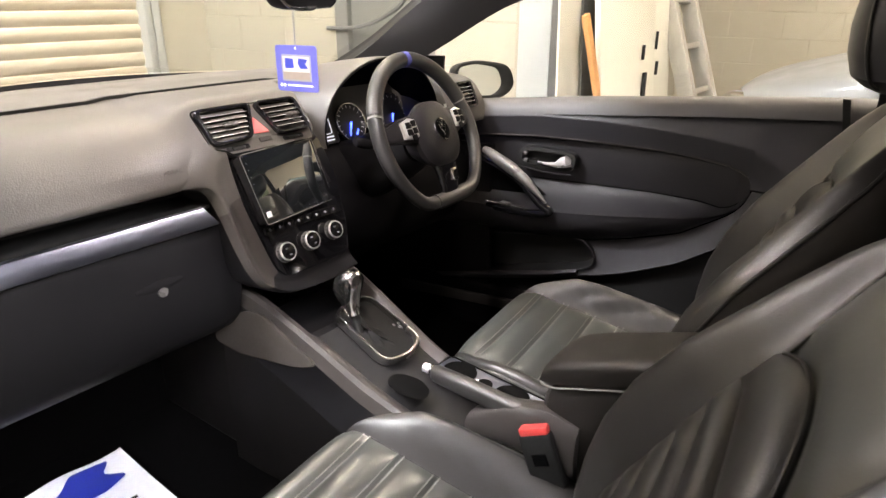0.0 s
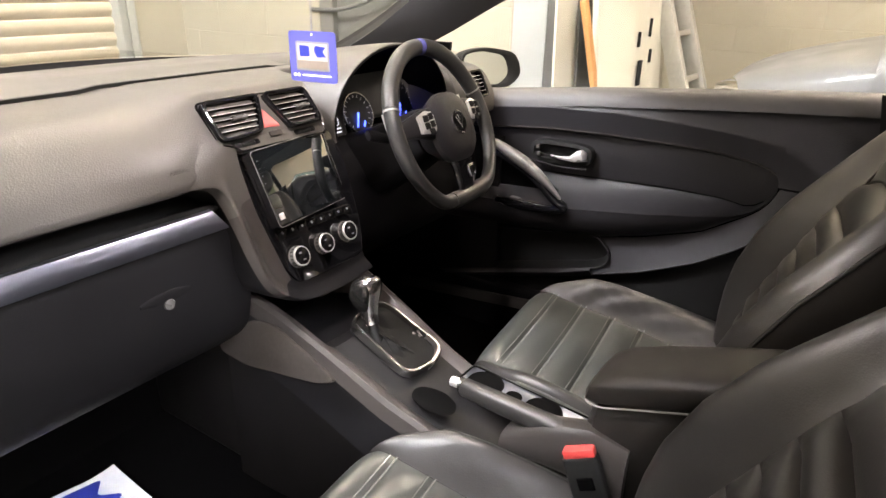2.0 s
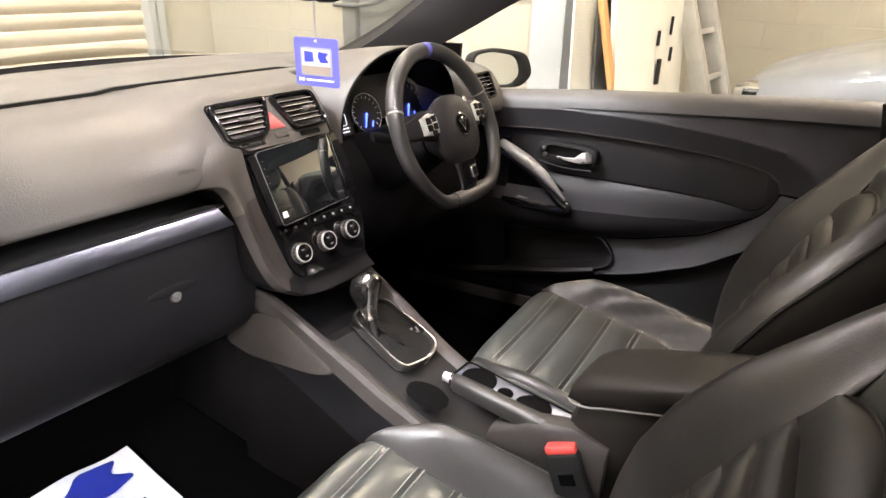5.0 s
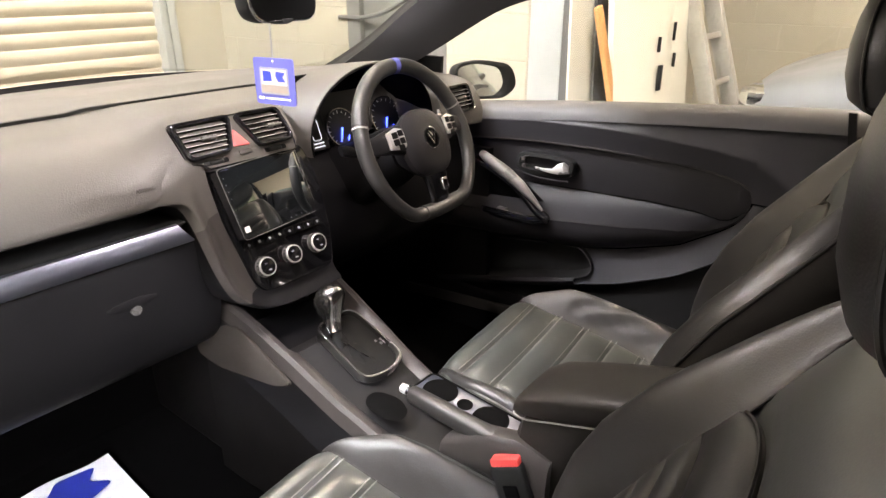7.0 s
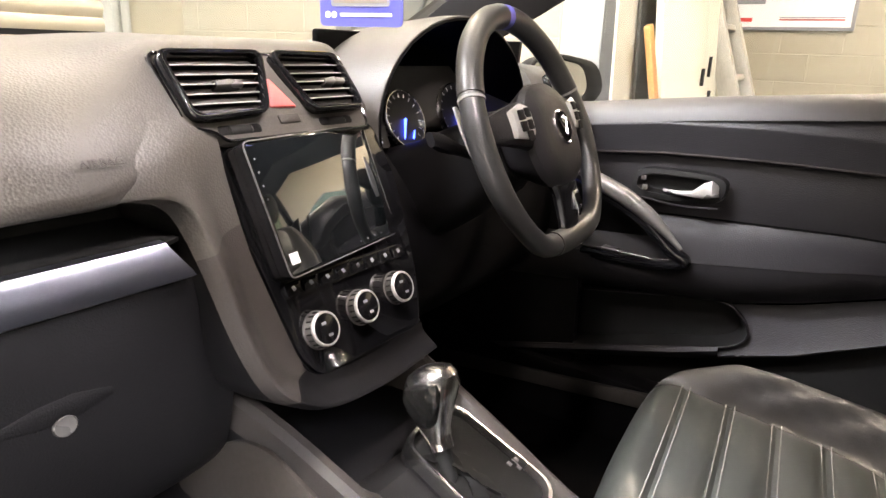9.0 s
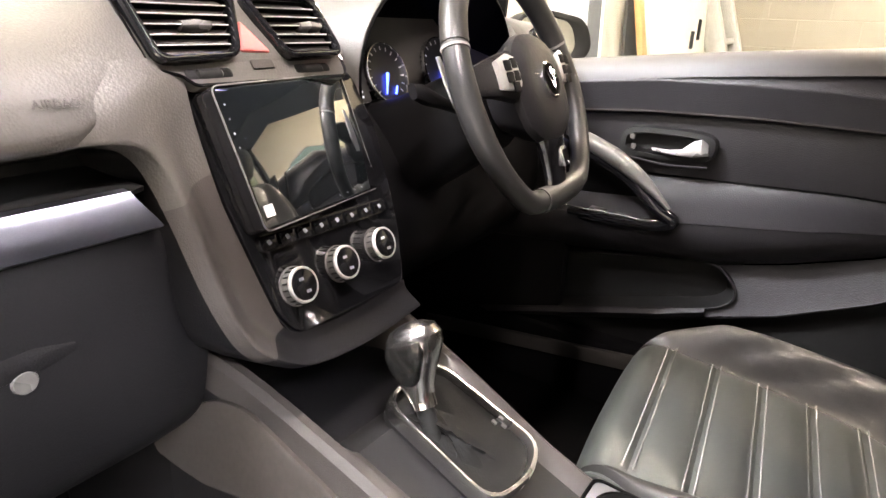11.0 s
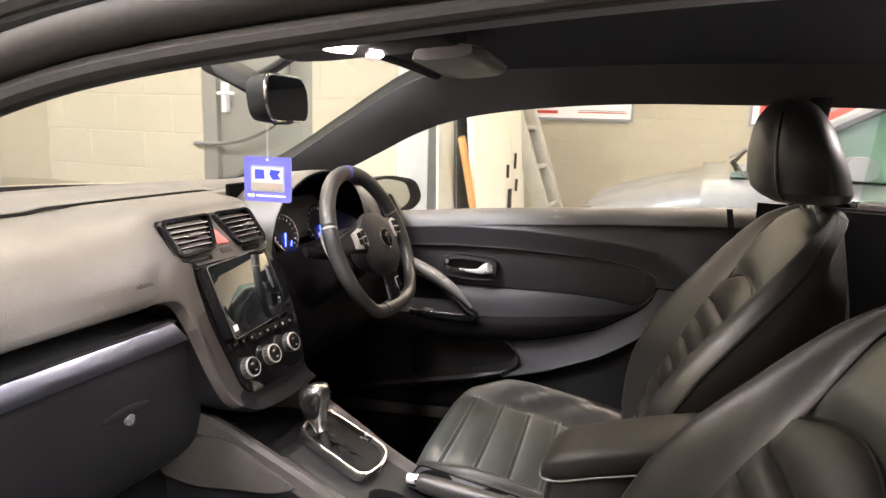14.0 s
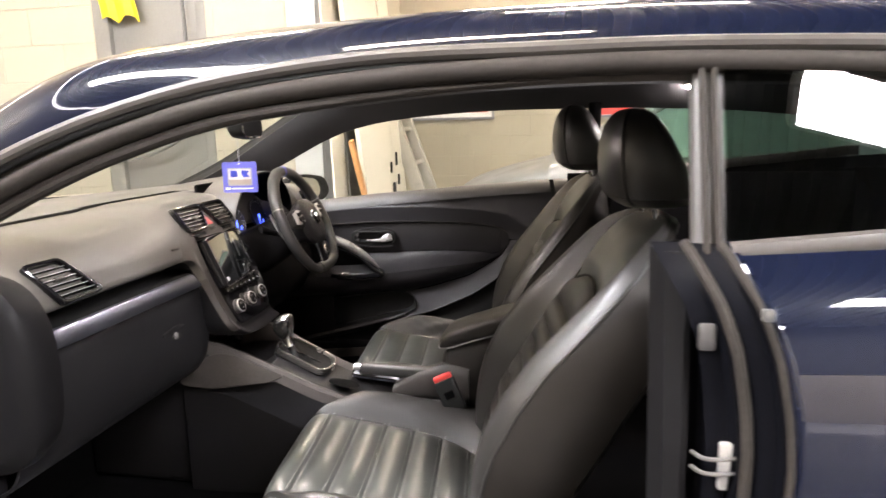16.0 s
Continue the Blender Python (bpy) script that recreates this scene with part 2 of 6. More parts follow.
def grid(rows, close_u=False, close_v=False, bm=None):
    """A sheet through rows of points."""
    bm = bm or bmesh.new()
    vs = [[bm.verts.new(p) for p in row] for row in rows]
    nu, nv = len(vs), len(vs[0])
    for i in range(nu if close_u else nu - 1):
        for j in range(nv if close_v else nv - 1):
            a, b, c, d = vs[i][j], vs[(i + 1) % nu][j], vs[(i + 1) % nu][(j + 1) % nv], vs[i][(j + 1) % nv]
            try:
                bm.faces.new((a, b, c, d))
            except ValueError:
                pass
    return bm


def thicken(bm, t):
    """Gives a sheet a thickness, away from its normals."""
    bmesh.ops.recalc_face_normals(bm, faces=bm.faces)
    bmesh.ops.solidify(bm, geom=bm.faces[:], thickness=t)
    return bm


def section(c, u, v, a, b, n=2.6, count=20):
    """A superellipse round c in the plane of u and v."""
    c, u, v = Vector(c), Vector(u), Vector(v)
    pts = []
    for i in range(count):
        t = 2 * math.pi * i / count
        cs, sn = math.cos(t), math.sin(t)
        pts.append(c + u * (a * math.copysign(abs(cs) ** (2 / n), cs)) + v * (b * math.copysign(abs(sn) ** (2 / n), sn)))
    return pts


def loft(sections, cap=True):
    bm = grid(sections, close_v=True)
    if cap:
        bm.verts.ensure_lookup_table()
        k = len(sections[0])
        bm.faces.new([bm.verts[i] for i in range(k)])
        bm.faces.new([bm.verts[len(bm.verts) - k + i] for i in range(k)])
    return bm


def spline(points, n, closed=False):
    """A smooth line through points (Catmull-Rom)."""
    p = [Vector(q) for q in points]
    out, m = [], len(p)
    spans = m if closed else m - 1
    for k in range(n if closed else n + 1):
        s = k / n * spans
        i = min(int(s), spans - 1)
        t = s - i
        if closed:
            a, b, c, d = p[(i - 1) % m], p[i % m], p[(i + 1) % m], p[(i + 2) % m]
        else:
            a, b, c, d = p[max(i - 1, 0)], p[i], p[min(i + 1, m - 1)], p[min(i + 2, m - 1)]
        out.append(0.5 * (2 * b + (c - a) * t + (2 * a - 5 * b + 4 * c - d) * t * t + (3 * b - a - 3 * c + d) * t ** 3))
    return out


def tube(points, radius, sides=10, closed=False, flat=1.0, cap=True):
    """A tube along points; radius may be a list; flat squeezes it sideways."""
    p = [Vector(q) for q in points]
    rad = radius if isinstance(radius, (list, tuple)) else [radius] * len(p)
    rows, prev = [], None
    for i, q in enumerate(p):
        if closed:
            d = p[(i + 1) % len(p)] - p[i - 1]
        else:
            d = p[min(i + 1, len(p) - 1)] - p[max(i - 1, 0)]
        d.normalize()
        if prev is None:
            prev = Vector((0, 0, 1)) if abs(d.z) < 0.9 else Vector((0, 1, 0))
        u = (prev - d * prev.dot(d)).normalized()
        prev = u
        w = d.cross(u)
        rows.append([q + (u * math.cos(t) * flat + w * math.sin(t)) * rad[i] for t in (2 * math.pi * k / sides for k in range(sides))])
    if closed:
        return grid(rows, close_u=True, close_v=True)
    return loft(rows, cap)


def disc_stack(c, axis, rings, sides=32):
    """A turned body: rings of (distance along axis, radius)."""
    axis = Vector(axis).normalized()
    u = axis.orthogonal().normalized()
    w = axis.cross(u)
    rows = [[Vector(c) + axis * h + (u * math.cos(t) + w * math.sin(t)) * max(r, 1e-4) for t in (2 * math.pi * k / sides for k in range(sides))] for h, r in rings]
    return loft(rows)


def outline_plate(pts2, origin, e1, e2, nrm, depth, edge=0.0):
    """A plate with the outline pts2 in the plane of e1 and e2, its back at origin, depth thick along nrm, with a rounded edge."""
    o, e1, e2, nrm = Vector(origin), Vector(e1), Vector(e2), Vector(nrm)
    cx = sum(p[0] for p in pts2) / len(pts2)
    cy = sum(p[1] for p in pts2) / len(pts2)

    def ring(inset, h):
        out = []
        for x, y in pts2:
            r = math.hypot(x - cx, y - cy) or 1
            k = max(0, 1 - inset / r)
            out.append(o + e1 * (cx + (x - cx) * k) + e2 * (cy + (y - cy) * k) + nrm * h)
        return out
    rings = [ring(0, 0), ring(0, depth - edge)]
    if edge:
        rings += [ring(edge * 0.3, depth - edge * 0.3), ring(edge, depth)]
    return loft(rings)


def rounded(corners, r, n=4):
    """The corners of an outline, rounded by r."""
    out, m = [], len(corners)
    for i in range(m):
        a, b, c = Vector(corners[i - 1]), Vector(corners[i]), Vector(corners[(i + 1) % m])
        d1, d2 = (a - b), (c - b)
        k = min(r, d1.length * 0.45, d2.length * 0.45)
        p, q = b + d1.normalized() * k, b + d2.normalized() * k
        for j in range(n + 1):
            t = j / n
            out.append(tuple((1 - t) ** 2 * p + 2 * t * (1 - t) * b + t * t * q))
    return out


def frame_ring(outer, inner, origin, e1, e2, nrm, depth):
    """A ring between two outlines with as many points, depth thick."""
    o, e1, e2, nrm = Vector(origin), Vector(e1), Vector(e2), Vector(nrm)
    P = lambda p, h: o + e1 * p[0] + e2 * p[1] + nrm * h
    rows = [[P(p, 0) for p in outer], [P(p, depth * 0.75) for p in outer],
            [P((a[0] * 0.75 + b[0] * 0.25, a[1] * 0.75 + b[1] * 0.25), depth) for a, b in zip(outer, inner)],
            [P((a[0] * 0.2 + b[0] * 0.8, a[1] * 0.2 + b[1] * 0.8), depth) for a, b in zip(outer, inner)],
            [P(p, depth * 0.6) for p in inner], [P(p, 0) for p in inner]]
    return grid(rows, close_u=True, close_v=True)


def text_mesh(body, size, m, extrude=0.0004):
    cu = bpy.data.curves.new("txt", "FONT")
    cu.body, cu.size, cu.extrude, cu.align_x, cu.align_y = body, size, extrude, "CENTER", "CENTER"
    ob = bpy.data.objects.new("txt", cu)
    me = ob.to_mesh()
    bm = bmesh.new()
    bm.from_mesh(me)
    ob.to_mesh_clear()
    bpy.data.objects.remove(ob)
    bm.transform(m)
    return bm


def lerp_table(table, s):
    """Values between the rows of (s, a, b, ...)."""
    for p, q in zip(table, table[1:]):
        if s <= q[0]:
            t = 0 if q[0] == p[0] else max(0, (s - p[0]) / (q[0] - p[0]))
            return [a + (b - a) * t for a, b in zip(p[1:], q[1:])]
    return list(table[-1][1:])

# ---------------------------------------------------------------- the garage
X0, X1, Y0, Y1, CEIL = -6.0, 5.56, -8.0, 3.2, 4.2
XP, YP = 2.02, 0.53          # the office partition: its face beside the car, and its end

single("floor", box(X0 - .2, X1 + .2, Y0 - .2, Y1 + .2, -.2, 0), M_FLOOR, "grey painted concrete garage floor", "floor", kind="structure")
single("wall_east", box(X1 - .004, X1 + .2, Y0, Y1, 0, CEIL), M_MORTAR, "cream painted blockwork wall with posters", "wall", kind="structure")
single("wall_west", box(X0 - .2, X0, Y0, Y1, 1.7, CEIL), M_DIMWALL, "dim grey cladding above a cream wall", "wall", kind="structure")
west_base = joined(box(X0 - .2, X0 + .02, Y0, -5.6, 0, 1.7), box(X0 - .2, X0 + .02, -2.4, Y1, 0, 1.7))
single("wall_west_base", west_base, M_WALL, "cream painted lower garage wall beside an open doorway", "wall", kind="structure")
single("pavement", box(X0 - 2.4, X0 - .2, Y0, Y1, -.2, 0), M_PAVE, "pale concrete yard outside the doorway", "pavement", kind="structure")
single("wall_yard", box(X0 - 2.4, X0 - 2.2, Y0, Y1, 0, 2.8), M_WALL, "pale wall across the yard in daylight", "wall", kind="structure")
single("wall_south", box(X0, X1, Y0 - .2, Y0, 0, CEIL), M_WALL, "cream painted garage wall", "wall", kind="structure")
north = joined(box(1.66, X1, Y1, Y1 + .2, 0, CEIL), box(X0, 1.66, Y1, Y1 + .2, 3.0, CEIL), box(X0, -3.0, Y1, Y1 + .2, 0, 3.0))
single("wall_north", north, M_WALL, "cream painted wall round the roller shutter", "wall", kind="structure")
# office pod with a door opening
DY0, DY1 = 1.22, 1.95
part_wall = joined(box(XP - .004, XP + .15, DY1, Y1, 0, CEIL), box(XP - .004, XP + .15, YP, DY0, 0, CEIL), box(XP - .004, XP + .15, DY0, DY1, 2.6, CEIL))
single("wall_partition", part_wall, M_MORTAR, "cream painted blockwork partition beside the car", "wall", kind="structure")
single("wall_recess", box(XP + .15, 3.72, YP, YP + .15, 0, CEIL), M_WALL, "cream painted recess wall behind the leaning boards", "wall", kind="structure")
single("wall_pod_end", box(3.72, 3.87, YP, Y1, 0, CEIL), M_WALL, "cream painted end wall of the office", "wall", kind="structure")

# ceiling with corrugated sheet and skylights
rows = []
for i in range(121):
    y = Y0 + (Y1 - Y0) * i / 120
    z = CEIL + 0.03 * math.cos(i * math.pi)
    rows.append([(X0 - .2, y, z), (X1 + .2, y, z)])
# unseen roof sheet, made near-black so the car's paint reflects a dim hall
single("ceiling", thicken(grid(rows), 0.05), M_CEIL, "profiled sheet roof of the garage, coloured near-black for dimness", "ceiling", kind="structure")

M_SKY = glow("skylight_sheet", (0.80, 0.90, 1.0), SKY_GLOW)
M_TUBE = glow("fluorescent_tube", (1.0, 0.95, 0.82), TUBE_GLOW)
for k, (x, y) in enumerate([(-1.95, 1.55), (-3.38, -3.45), (-3.3, -5.9)]):
    sk = thing("skylight", (x, y, CEIL - .06), "translucent roof light sheet lit by daylight", "skylight", "roof lights")
    part("frame", joined(box(x - .36, x - .32, y - .95, y + .95, CEIL - .1, CEIL - .03), box(x + .32, x + .36, y - .95, y + .95, CEIL - .1, CEIL - .03),
                         box(x - .36, x + .36, y - .99, y - .95, CEIL - .1, CEIL - .03), box(x - .36, x + .36, y + .95, y + .99, CEIL - .1, CEIL - .03)), M_GALV, sk)
    part("sheet", box(x - .32, x + .32, y - .95, y + .95, CEIL - .075, CEIL - .06), M_SKY, sk, "glowing translucent sheet")
for k, (x, y) in enumerate([(-1.3, -0.2), (1.5, 1.85), (1.5, -1.2), (2.6, -3.4), (4.3, -0.6)]):
    st = thing("strip_light", (x, y, CEIL - .2), "white fluorescent strip light under the roof", "lamp", "strip lights")
    part("body", box(x - .05, x + .05, y - .8, y + .8, CEIL - .18, CEIL - .1, .01), M_WHITE, st)
    for dx in (-.03, .03):
        part("tube", tube([(x + dx, y - .76, CEIL - .2), (x + dx, y + .76, CEIL - .2)], .016, 10), M_TUBE, st, "lit fluorescent tube")
    for dy in (-.6, .6):
        part("hanger", box(x - .01, x + .01, y + dy - .01, y + dy + .01, CEIL - .1, CEIL), M_GALV, st)

# roller shutter with curved slats, in the front wall
sh = thing("roller_shutter", (-0.7, Y1 + .04, 0), "cream painted closed roller shutter of curved slats", "shutter")
prof = [(0.0, 0.0), (-.010, .012), (-.022, .035), (-.022, .055), (-.010, .074), (0.004, .080), (0.004, .086)]
slat = None
for i in range(34):
    z = i * 0.086
    if slat is None:
        bm = thicken(grid([[(x, Y1 + .06 + d, z + h) for d, h in prof] for x in (-3.0, 1.57)]), 0.003)
        slat = part("slat", bm, M_SHUTTER, sh)
    else:
        o = slat.copy()
        scene.collection.objects.link(o)
        o.location = (0, 0, z)
part("guide_rail", joined(box(1.55, 1.59, Y1 - .04, Y1 + .1, 0, 3.0, .004), box(1.59, 1.67, Y1 - .02, Y1 + .0, 0, 3.0, .004), box(1.61, 1.65, Y1 - .03, Y1 - .02, 0, 3.0)), M_GALV, sh, "galvanised steel guide rail")
part("bottom_bar", box(-3.0, 1.57, Y1 + .01, Y1 + .07, 0, .06, .005), M_GALV, sh)

# grey door in the partition
dr = thing("door_1", (XP, (DY0 + DY1) / 2, 0), "grey painted steel door, closed, with a pale handle", "door", kind="structure")
part("leaf", box(XP + .03, XP + .08, DY0 + .06, DY1 - .10, .01, 2.5, .003), M_GREYDOOR, dr)
part("door_frame", joined(box(XP - .005, XP + .1, DY1 - .10, DY1, 0, 2.6, .004), box(XP - .005, XP + .1, DY0, DY0 + .06, 0, 2.6, .004), box(XP - .005, XP + .1, DY0 + .06, DY1 - .1, 2.5, 2.6, .004)), M_GREYDOOR, dr, "grey painted door frame")
part("handle", joined(box(XP - .012, XP + .03, DY1 - .17, DY1 - .14, 1.20, 1.36, .006), tube([(XP - .02, DY1 - .155, 1.3), (XP - .05, DY1 - .155, 1.3), (XP - .05, DY1 - .26, 1.3)], .009)), M_WHITE, dr, "pale lever handle on a plate")
part("hinge", box(XP + .0, XP + .03, DY0 + .05, DY0 + .075, 1.6, 1.7, .004), M_GALV, dr)
cab = spline([(XP - .02, DY1 + .05, 1.02), (XP - .04, DY1 - .2, 1.03), (XP - .05, DY1 - .42, 1.09), (XP - .03, DY1 - .56, 1.2), (XP - .02, DY1 - .6, 1.5), (XP - .02, DY1 - .6, 2.4)], 40)
single("hanging_cable", tube(cab, .011, 8), M_DARKPOST, "dark cable sagging across the grey door", "cable")
# yellow cloth on the door
rows = []
for i in range(13):
    y = 1.64 + .25 * i / 12
    rows.append([(XP - .02 - .012 * math.sin(i * 1.3 + j * .3) - .008, y + .02 * math.sin(j * .5), 2.24 - .42 * j / 9 * (1 - .10 * abs(math.sin(i * .45)))) for j in range(10)])
single("yellow_cloth", thicken(grid(rows), .006), M_YELLOW, "bright yellow cloth hanging on the grey door", "cloth")

# partition end post
po = thing("corner_post", (XP, YP - .02, 0), "dark grey steel post with a pale flange at the wall's end", "post")
part("post", box(XP - .01, XP + .07, YP - .05, YP + .02, 0, CEIL, .004), M_DARKPOST, po)
part("flange", box(XP - .011, XP + .02, YP + .02, YP + .19, 0, CEIL, .003), M_GALV, po, "pale grey flange")


def leaning(x0, x1, foot, top, h, t, bow=0.0):
    """A sheet that leans on the recess wall: foot and top are distances from the wall."""
    rows = []
    for i in range(9):
        x = x0 + (x1 - x0) * i / 8
        rows.append([(x, YP - foot + (foot - top) * j / 8 - bow * math.sin(math.pi * i / 8), h * j / 8) for j in range(9)])
    return thicken(grid(rows), t)


single("white_sheet", leaning(1.90, 2.17, .10, .03, 2.5, .010, .0), M_BOARD, "thin white sheet leaning on the recess wall", "board")
# dark sheet added for the shadow in the gap between plank and board
single("gap_shade_sheet", leaning(2.10, 2.40, .13, .08, 1.25, .012, .0), M_DARKPOST, "dark sheet in place of the shaded gap behind a plank", "board")
pk = box(-.022, .022, -.012, .012, -.15, .88, .003, m=Matrix.Translation((2.20, YP - .27, .28)) @ Matrix.Rotation(radians(-17), 4, "Y") @ Matrix.Rotation(radians(-6), 4, "X"))
single("wooden_plank", pk, M_PLANK, "orange-brown wooden plank leaning beside white boards", "plank")
bd = thing("leaning_white_board", (2.6, YP - .3, 0), "large cream-white board leaning on the wall, with dark slots", "board")
part("panel", leaning(2.06, 2.76, .30, .06, 2.6, .03, .05), M_BOARD, bd)
for xx, za, zb, w in ((2.42, .72, .84, .035), (2.42, .90, .97, .012), (2.73, .80, .87, .014), (2.73, .93, 1.02, .010)):
    ym = YP - .30 + .24 * (za + zb) / 5.2 - .05 * math.sin(math.pi * (xx - 2.06) / .7)
    part("slot", box(xx, xx + w, ym - .020, ym - .006, za, zb, .002), M_RUBBER, bd, "dark slot")
single("narrow_white_board", leaning(2.79, 3.05, .25, .06, 2.5, .02, .0), M_BOARD, "narrow cream-white board leaning beside the ladder", "board")
# ladder leaning on the recess wall
LM = Matrix.Translation((0, -.034, 0)) @ Matrix.Rotation(radians(-19), 4, "X")
ld = thing("ladder", (3.23, .05, 0), "weathered aluminium ladder leaning on the wall", "ladder")
for x in (3.04, 3.42):
    part("stile", box(x - .03, x + .03, -.045, .045, 0, 1.62, .005, m=LM.copy()), M_LADDER, ld)
for i in range(6):
    part("rung", box(3.06, 3.40, -.022, .022, .17 + .262 * i, .20 + .262 * i, .004, m=LM.copy()), M_LADDER, ld)


def poster(name, y0, y1, z0, z1, label):
    ob = thing(name, (X1, (y0 + y1) / 2, z0), label, "poster")
    part("frame", joined(box(X1 - .03, X1, y0, y1, z0, z0 + .025), box(X1 - .03, X1, y0, y1, z1 - .025, z1), box(X1 - .03, X1, y0, y0 + .025, z0 + .025, z1 - .025), box(X1 - .03, X1, y1 - .025, y1, z0 + .025, z1 - .025)), M_GREYPRINT, ob, "grey frame")
    part("sheet", box(X1 - .012, X1 - .002, y0 + .025, y1 - .025, z0 + .025, z1 - .025), M_WHITE, ob, "white sheet")
    return ob


p1 = poster("framed_poster", -.07, .98, 1.25, 1.98, "white framed poster with red print on the wall")
part("print_bar", box(X1 - .016, X1 - .012, .66, .93, 1.315, 1.345), M_RED, p1, "red print")
part("print_bar", box(X1 - .016, X1 - .012, .0, .46, 1.325, 1.336), M_REDLENS, p1, "thin red print line")
part("print_bar", box(X1 - .016, X1 - .012, .0, .46, 1.345, 1.352), M_GREYPRINT, p1, "thin grey print line")
part("print_block", box(X1 - .016, X1 - .012, .58, .92, 1.45, 1.75), M_GREYPRINT, p1, "grey printed picture")
p2 = poster("red_poster", -1.95, -1.07, 1.24, 2.0, "framed red poster on the cream wall")
part("print_block", box(X1 - .016, X1 - .012, -1.9, -1.15, 1.27, 1.95), M_RED, p2, "red printed field")

# ---------------------------------------------------------------- the car's body
# lines along the roof's side: lower trim edge L, inner upper edge U, outer lower edge D, outer upper edge W, each (y, z, |x|)
NODES = [
    (0.0, .56, .90, .765, .66, .95, .70, .60, .93, .79, .72, .965, .735),
    (1.0, .226, 1.045, .68, .40, 1.056, .62, .23, 1.080, .70, .43, 1.078, .655),
    (2.0, .0, 1.149, .640, .20, 1.165, .585, .0, 1.186, .650, .215, 1.190, .610),
    (3.0, -.14, 1.192, .618, -.02, 1.274, .545, -.16, 1.240, .622, .0, 1.298, .560),
    (4.0, -.30, 1.217, .605, -.20, 1.300, .50, -.32, 1.274, .608, -.20, 1.345, .49),
    (5.0, -.53, 1.234, .60, -.53, 1.312, .48, -.54, 1.297, .602, -.54, 1.367, .48),
    (6.0, -.77, 1.237, .60, -.77, 1.315, .48, -.78, 1.300, .600, -.78, 1.372, .48),
    (7.0, -1.05, 1.234, .60, -1.05, 1.312, .48, -1.05, 1.298, .600, -1.05, 1.370, .48),
    (8.0, -1.40, 1.215, .60, -1.40, 1.290, .48, -1.40, 1.278, .605, -1.40, 1.350, .48),
    (9.0, -1.80, 1.165, .60, -1.80, 1.235, .48, -1.80, 1.225, .610, -1.80, 1.300, .48),
    (10.0, -2.20, 1.09, .60, -2.20, 1.15, .48, -2.20, 1.14, .610, -2.20, 1.21, .48),
]


def rail_lines(side, n=140):
    lines = {}
    for k, key in enumerate("LUDW"):
        pts = [Vector((side * r[1 + 3 * k + 2], r[1 + 3 * k], r[1 + 3 * k + 1])) for r in NODES]
        if side < 0 and key == "L":            # the open doorway's seal hangs lower
            pts = [p - Vector((0, 0, d)) for p, d in zip(pts, (.05, .060, .055, .042, .022, .010, -.004, -.006, 0, 0, 0))]
        lines[key] = spline(pts, n)
    return lines


body = thing("blue_hatchback", (0, -.8, 0), "metallic dark blue hatchback body shell", "car")
RL, RR = rail_lines(-1), rail_lines(1)
N = len(RL["L"])
for lines, side in ((RL, -1), (RR, 1)):
    skin = []
    for j in range(11):
        u = j / 10
        skin.append([a.lerp(b, u) + Vector((side * .012, 0, .016)) * 4 * u * (1 - u) for a, b in zip(lines["D"], lines["W"])])
    part("roof_side", thicken(grid(skin), .004), M_PAINT, body, "glossy dark blue roof side")
    mid = [a * .5 + b * .5 + Vector((-side * .012, 0, -.004)) for a, b in zip(lines["L"], lines["U"])]
    part("pillar_trim", thicken(grid([lines["L"], mid, lines["U"]]), .004), M_PILLARTRIM, body, "charcoal inner pillar trim")
    jamb = [a * .5 + b * .5 + Vector((-side * .004, 0, 0)) for a, b in zip(lines["L"], lines["D"])]
    part("door_flange", grid([lines["L"], jamb, lines["D"]]), M_SEAL, body, "dark door flange")
    part("glass_flange", grid([lines["U"][:52], lines["W"][:52]]), M_RUBBER, body, "black windscreen edge")
    part("drip_moulding", tube([p + Vector((side * .003, 0, -.008)) for p in lines["D"]], .0115, 10), M_MOULD, body, "dull grey drip moulding")
    part("outer_seal", tube([p + Vector((side * .003, 0, -.024)) for p in lines["D"]], .006, 8), M_RUBBER, body, "black rubber door seal")
    part("inner_seal", tube([a * .55 + b * .45 + Vector((side * .002, 0, 0)) for a, b in zip(lines["L"], lines["D"])], .0165, 12), M_SEAL, body, "brown-grey inner door seal")

part("lower_seal", tube([a * .9 + b * .1 + Vector((-.003, 0, 0)) for a, b in zip(RL["L"][:88], RL["D"][:88])], [.010 * (1 - max(0, (k - 44) / 44) ** 2) + .0004 for k in range(88)], 10), M_SEAL, body, "brown-black door seal")
# roof skin and headliner
rows, rows2 = [], []
for i in range(52, N):
    a, b = RL["W"][i], RR["W"][i]
    rows.append([a.lerp(b, j / 24) + Vector((0, 0, .045 * (1 - (2 * j / 24 - 1) ** 2))) for j in range(25)])
for i in range(48, N):
    a, b = RL["U"][i], RR["U"][i]
    rows2.append([a.lerp(b, j / 24) + Vector((0, 0, .022 * (1 - (2 * j / 24 - 1) ** 2))) for j in range(25)])
part("roof", thicken(grid(rows), .004), M_PAINT, body, "glossy dark blue roof panel")
part("headliner", thicken(grid(rows2), .006), M_LINER, body, "charcoal cloth headliner")
head = [a.lerp(b, .5) for a, b in zip(rows2[0], rows2[1])]
part("header_rail", tube(head, .016, 8), M_LINER, body)
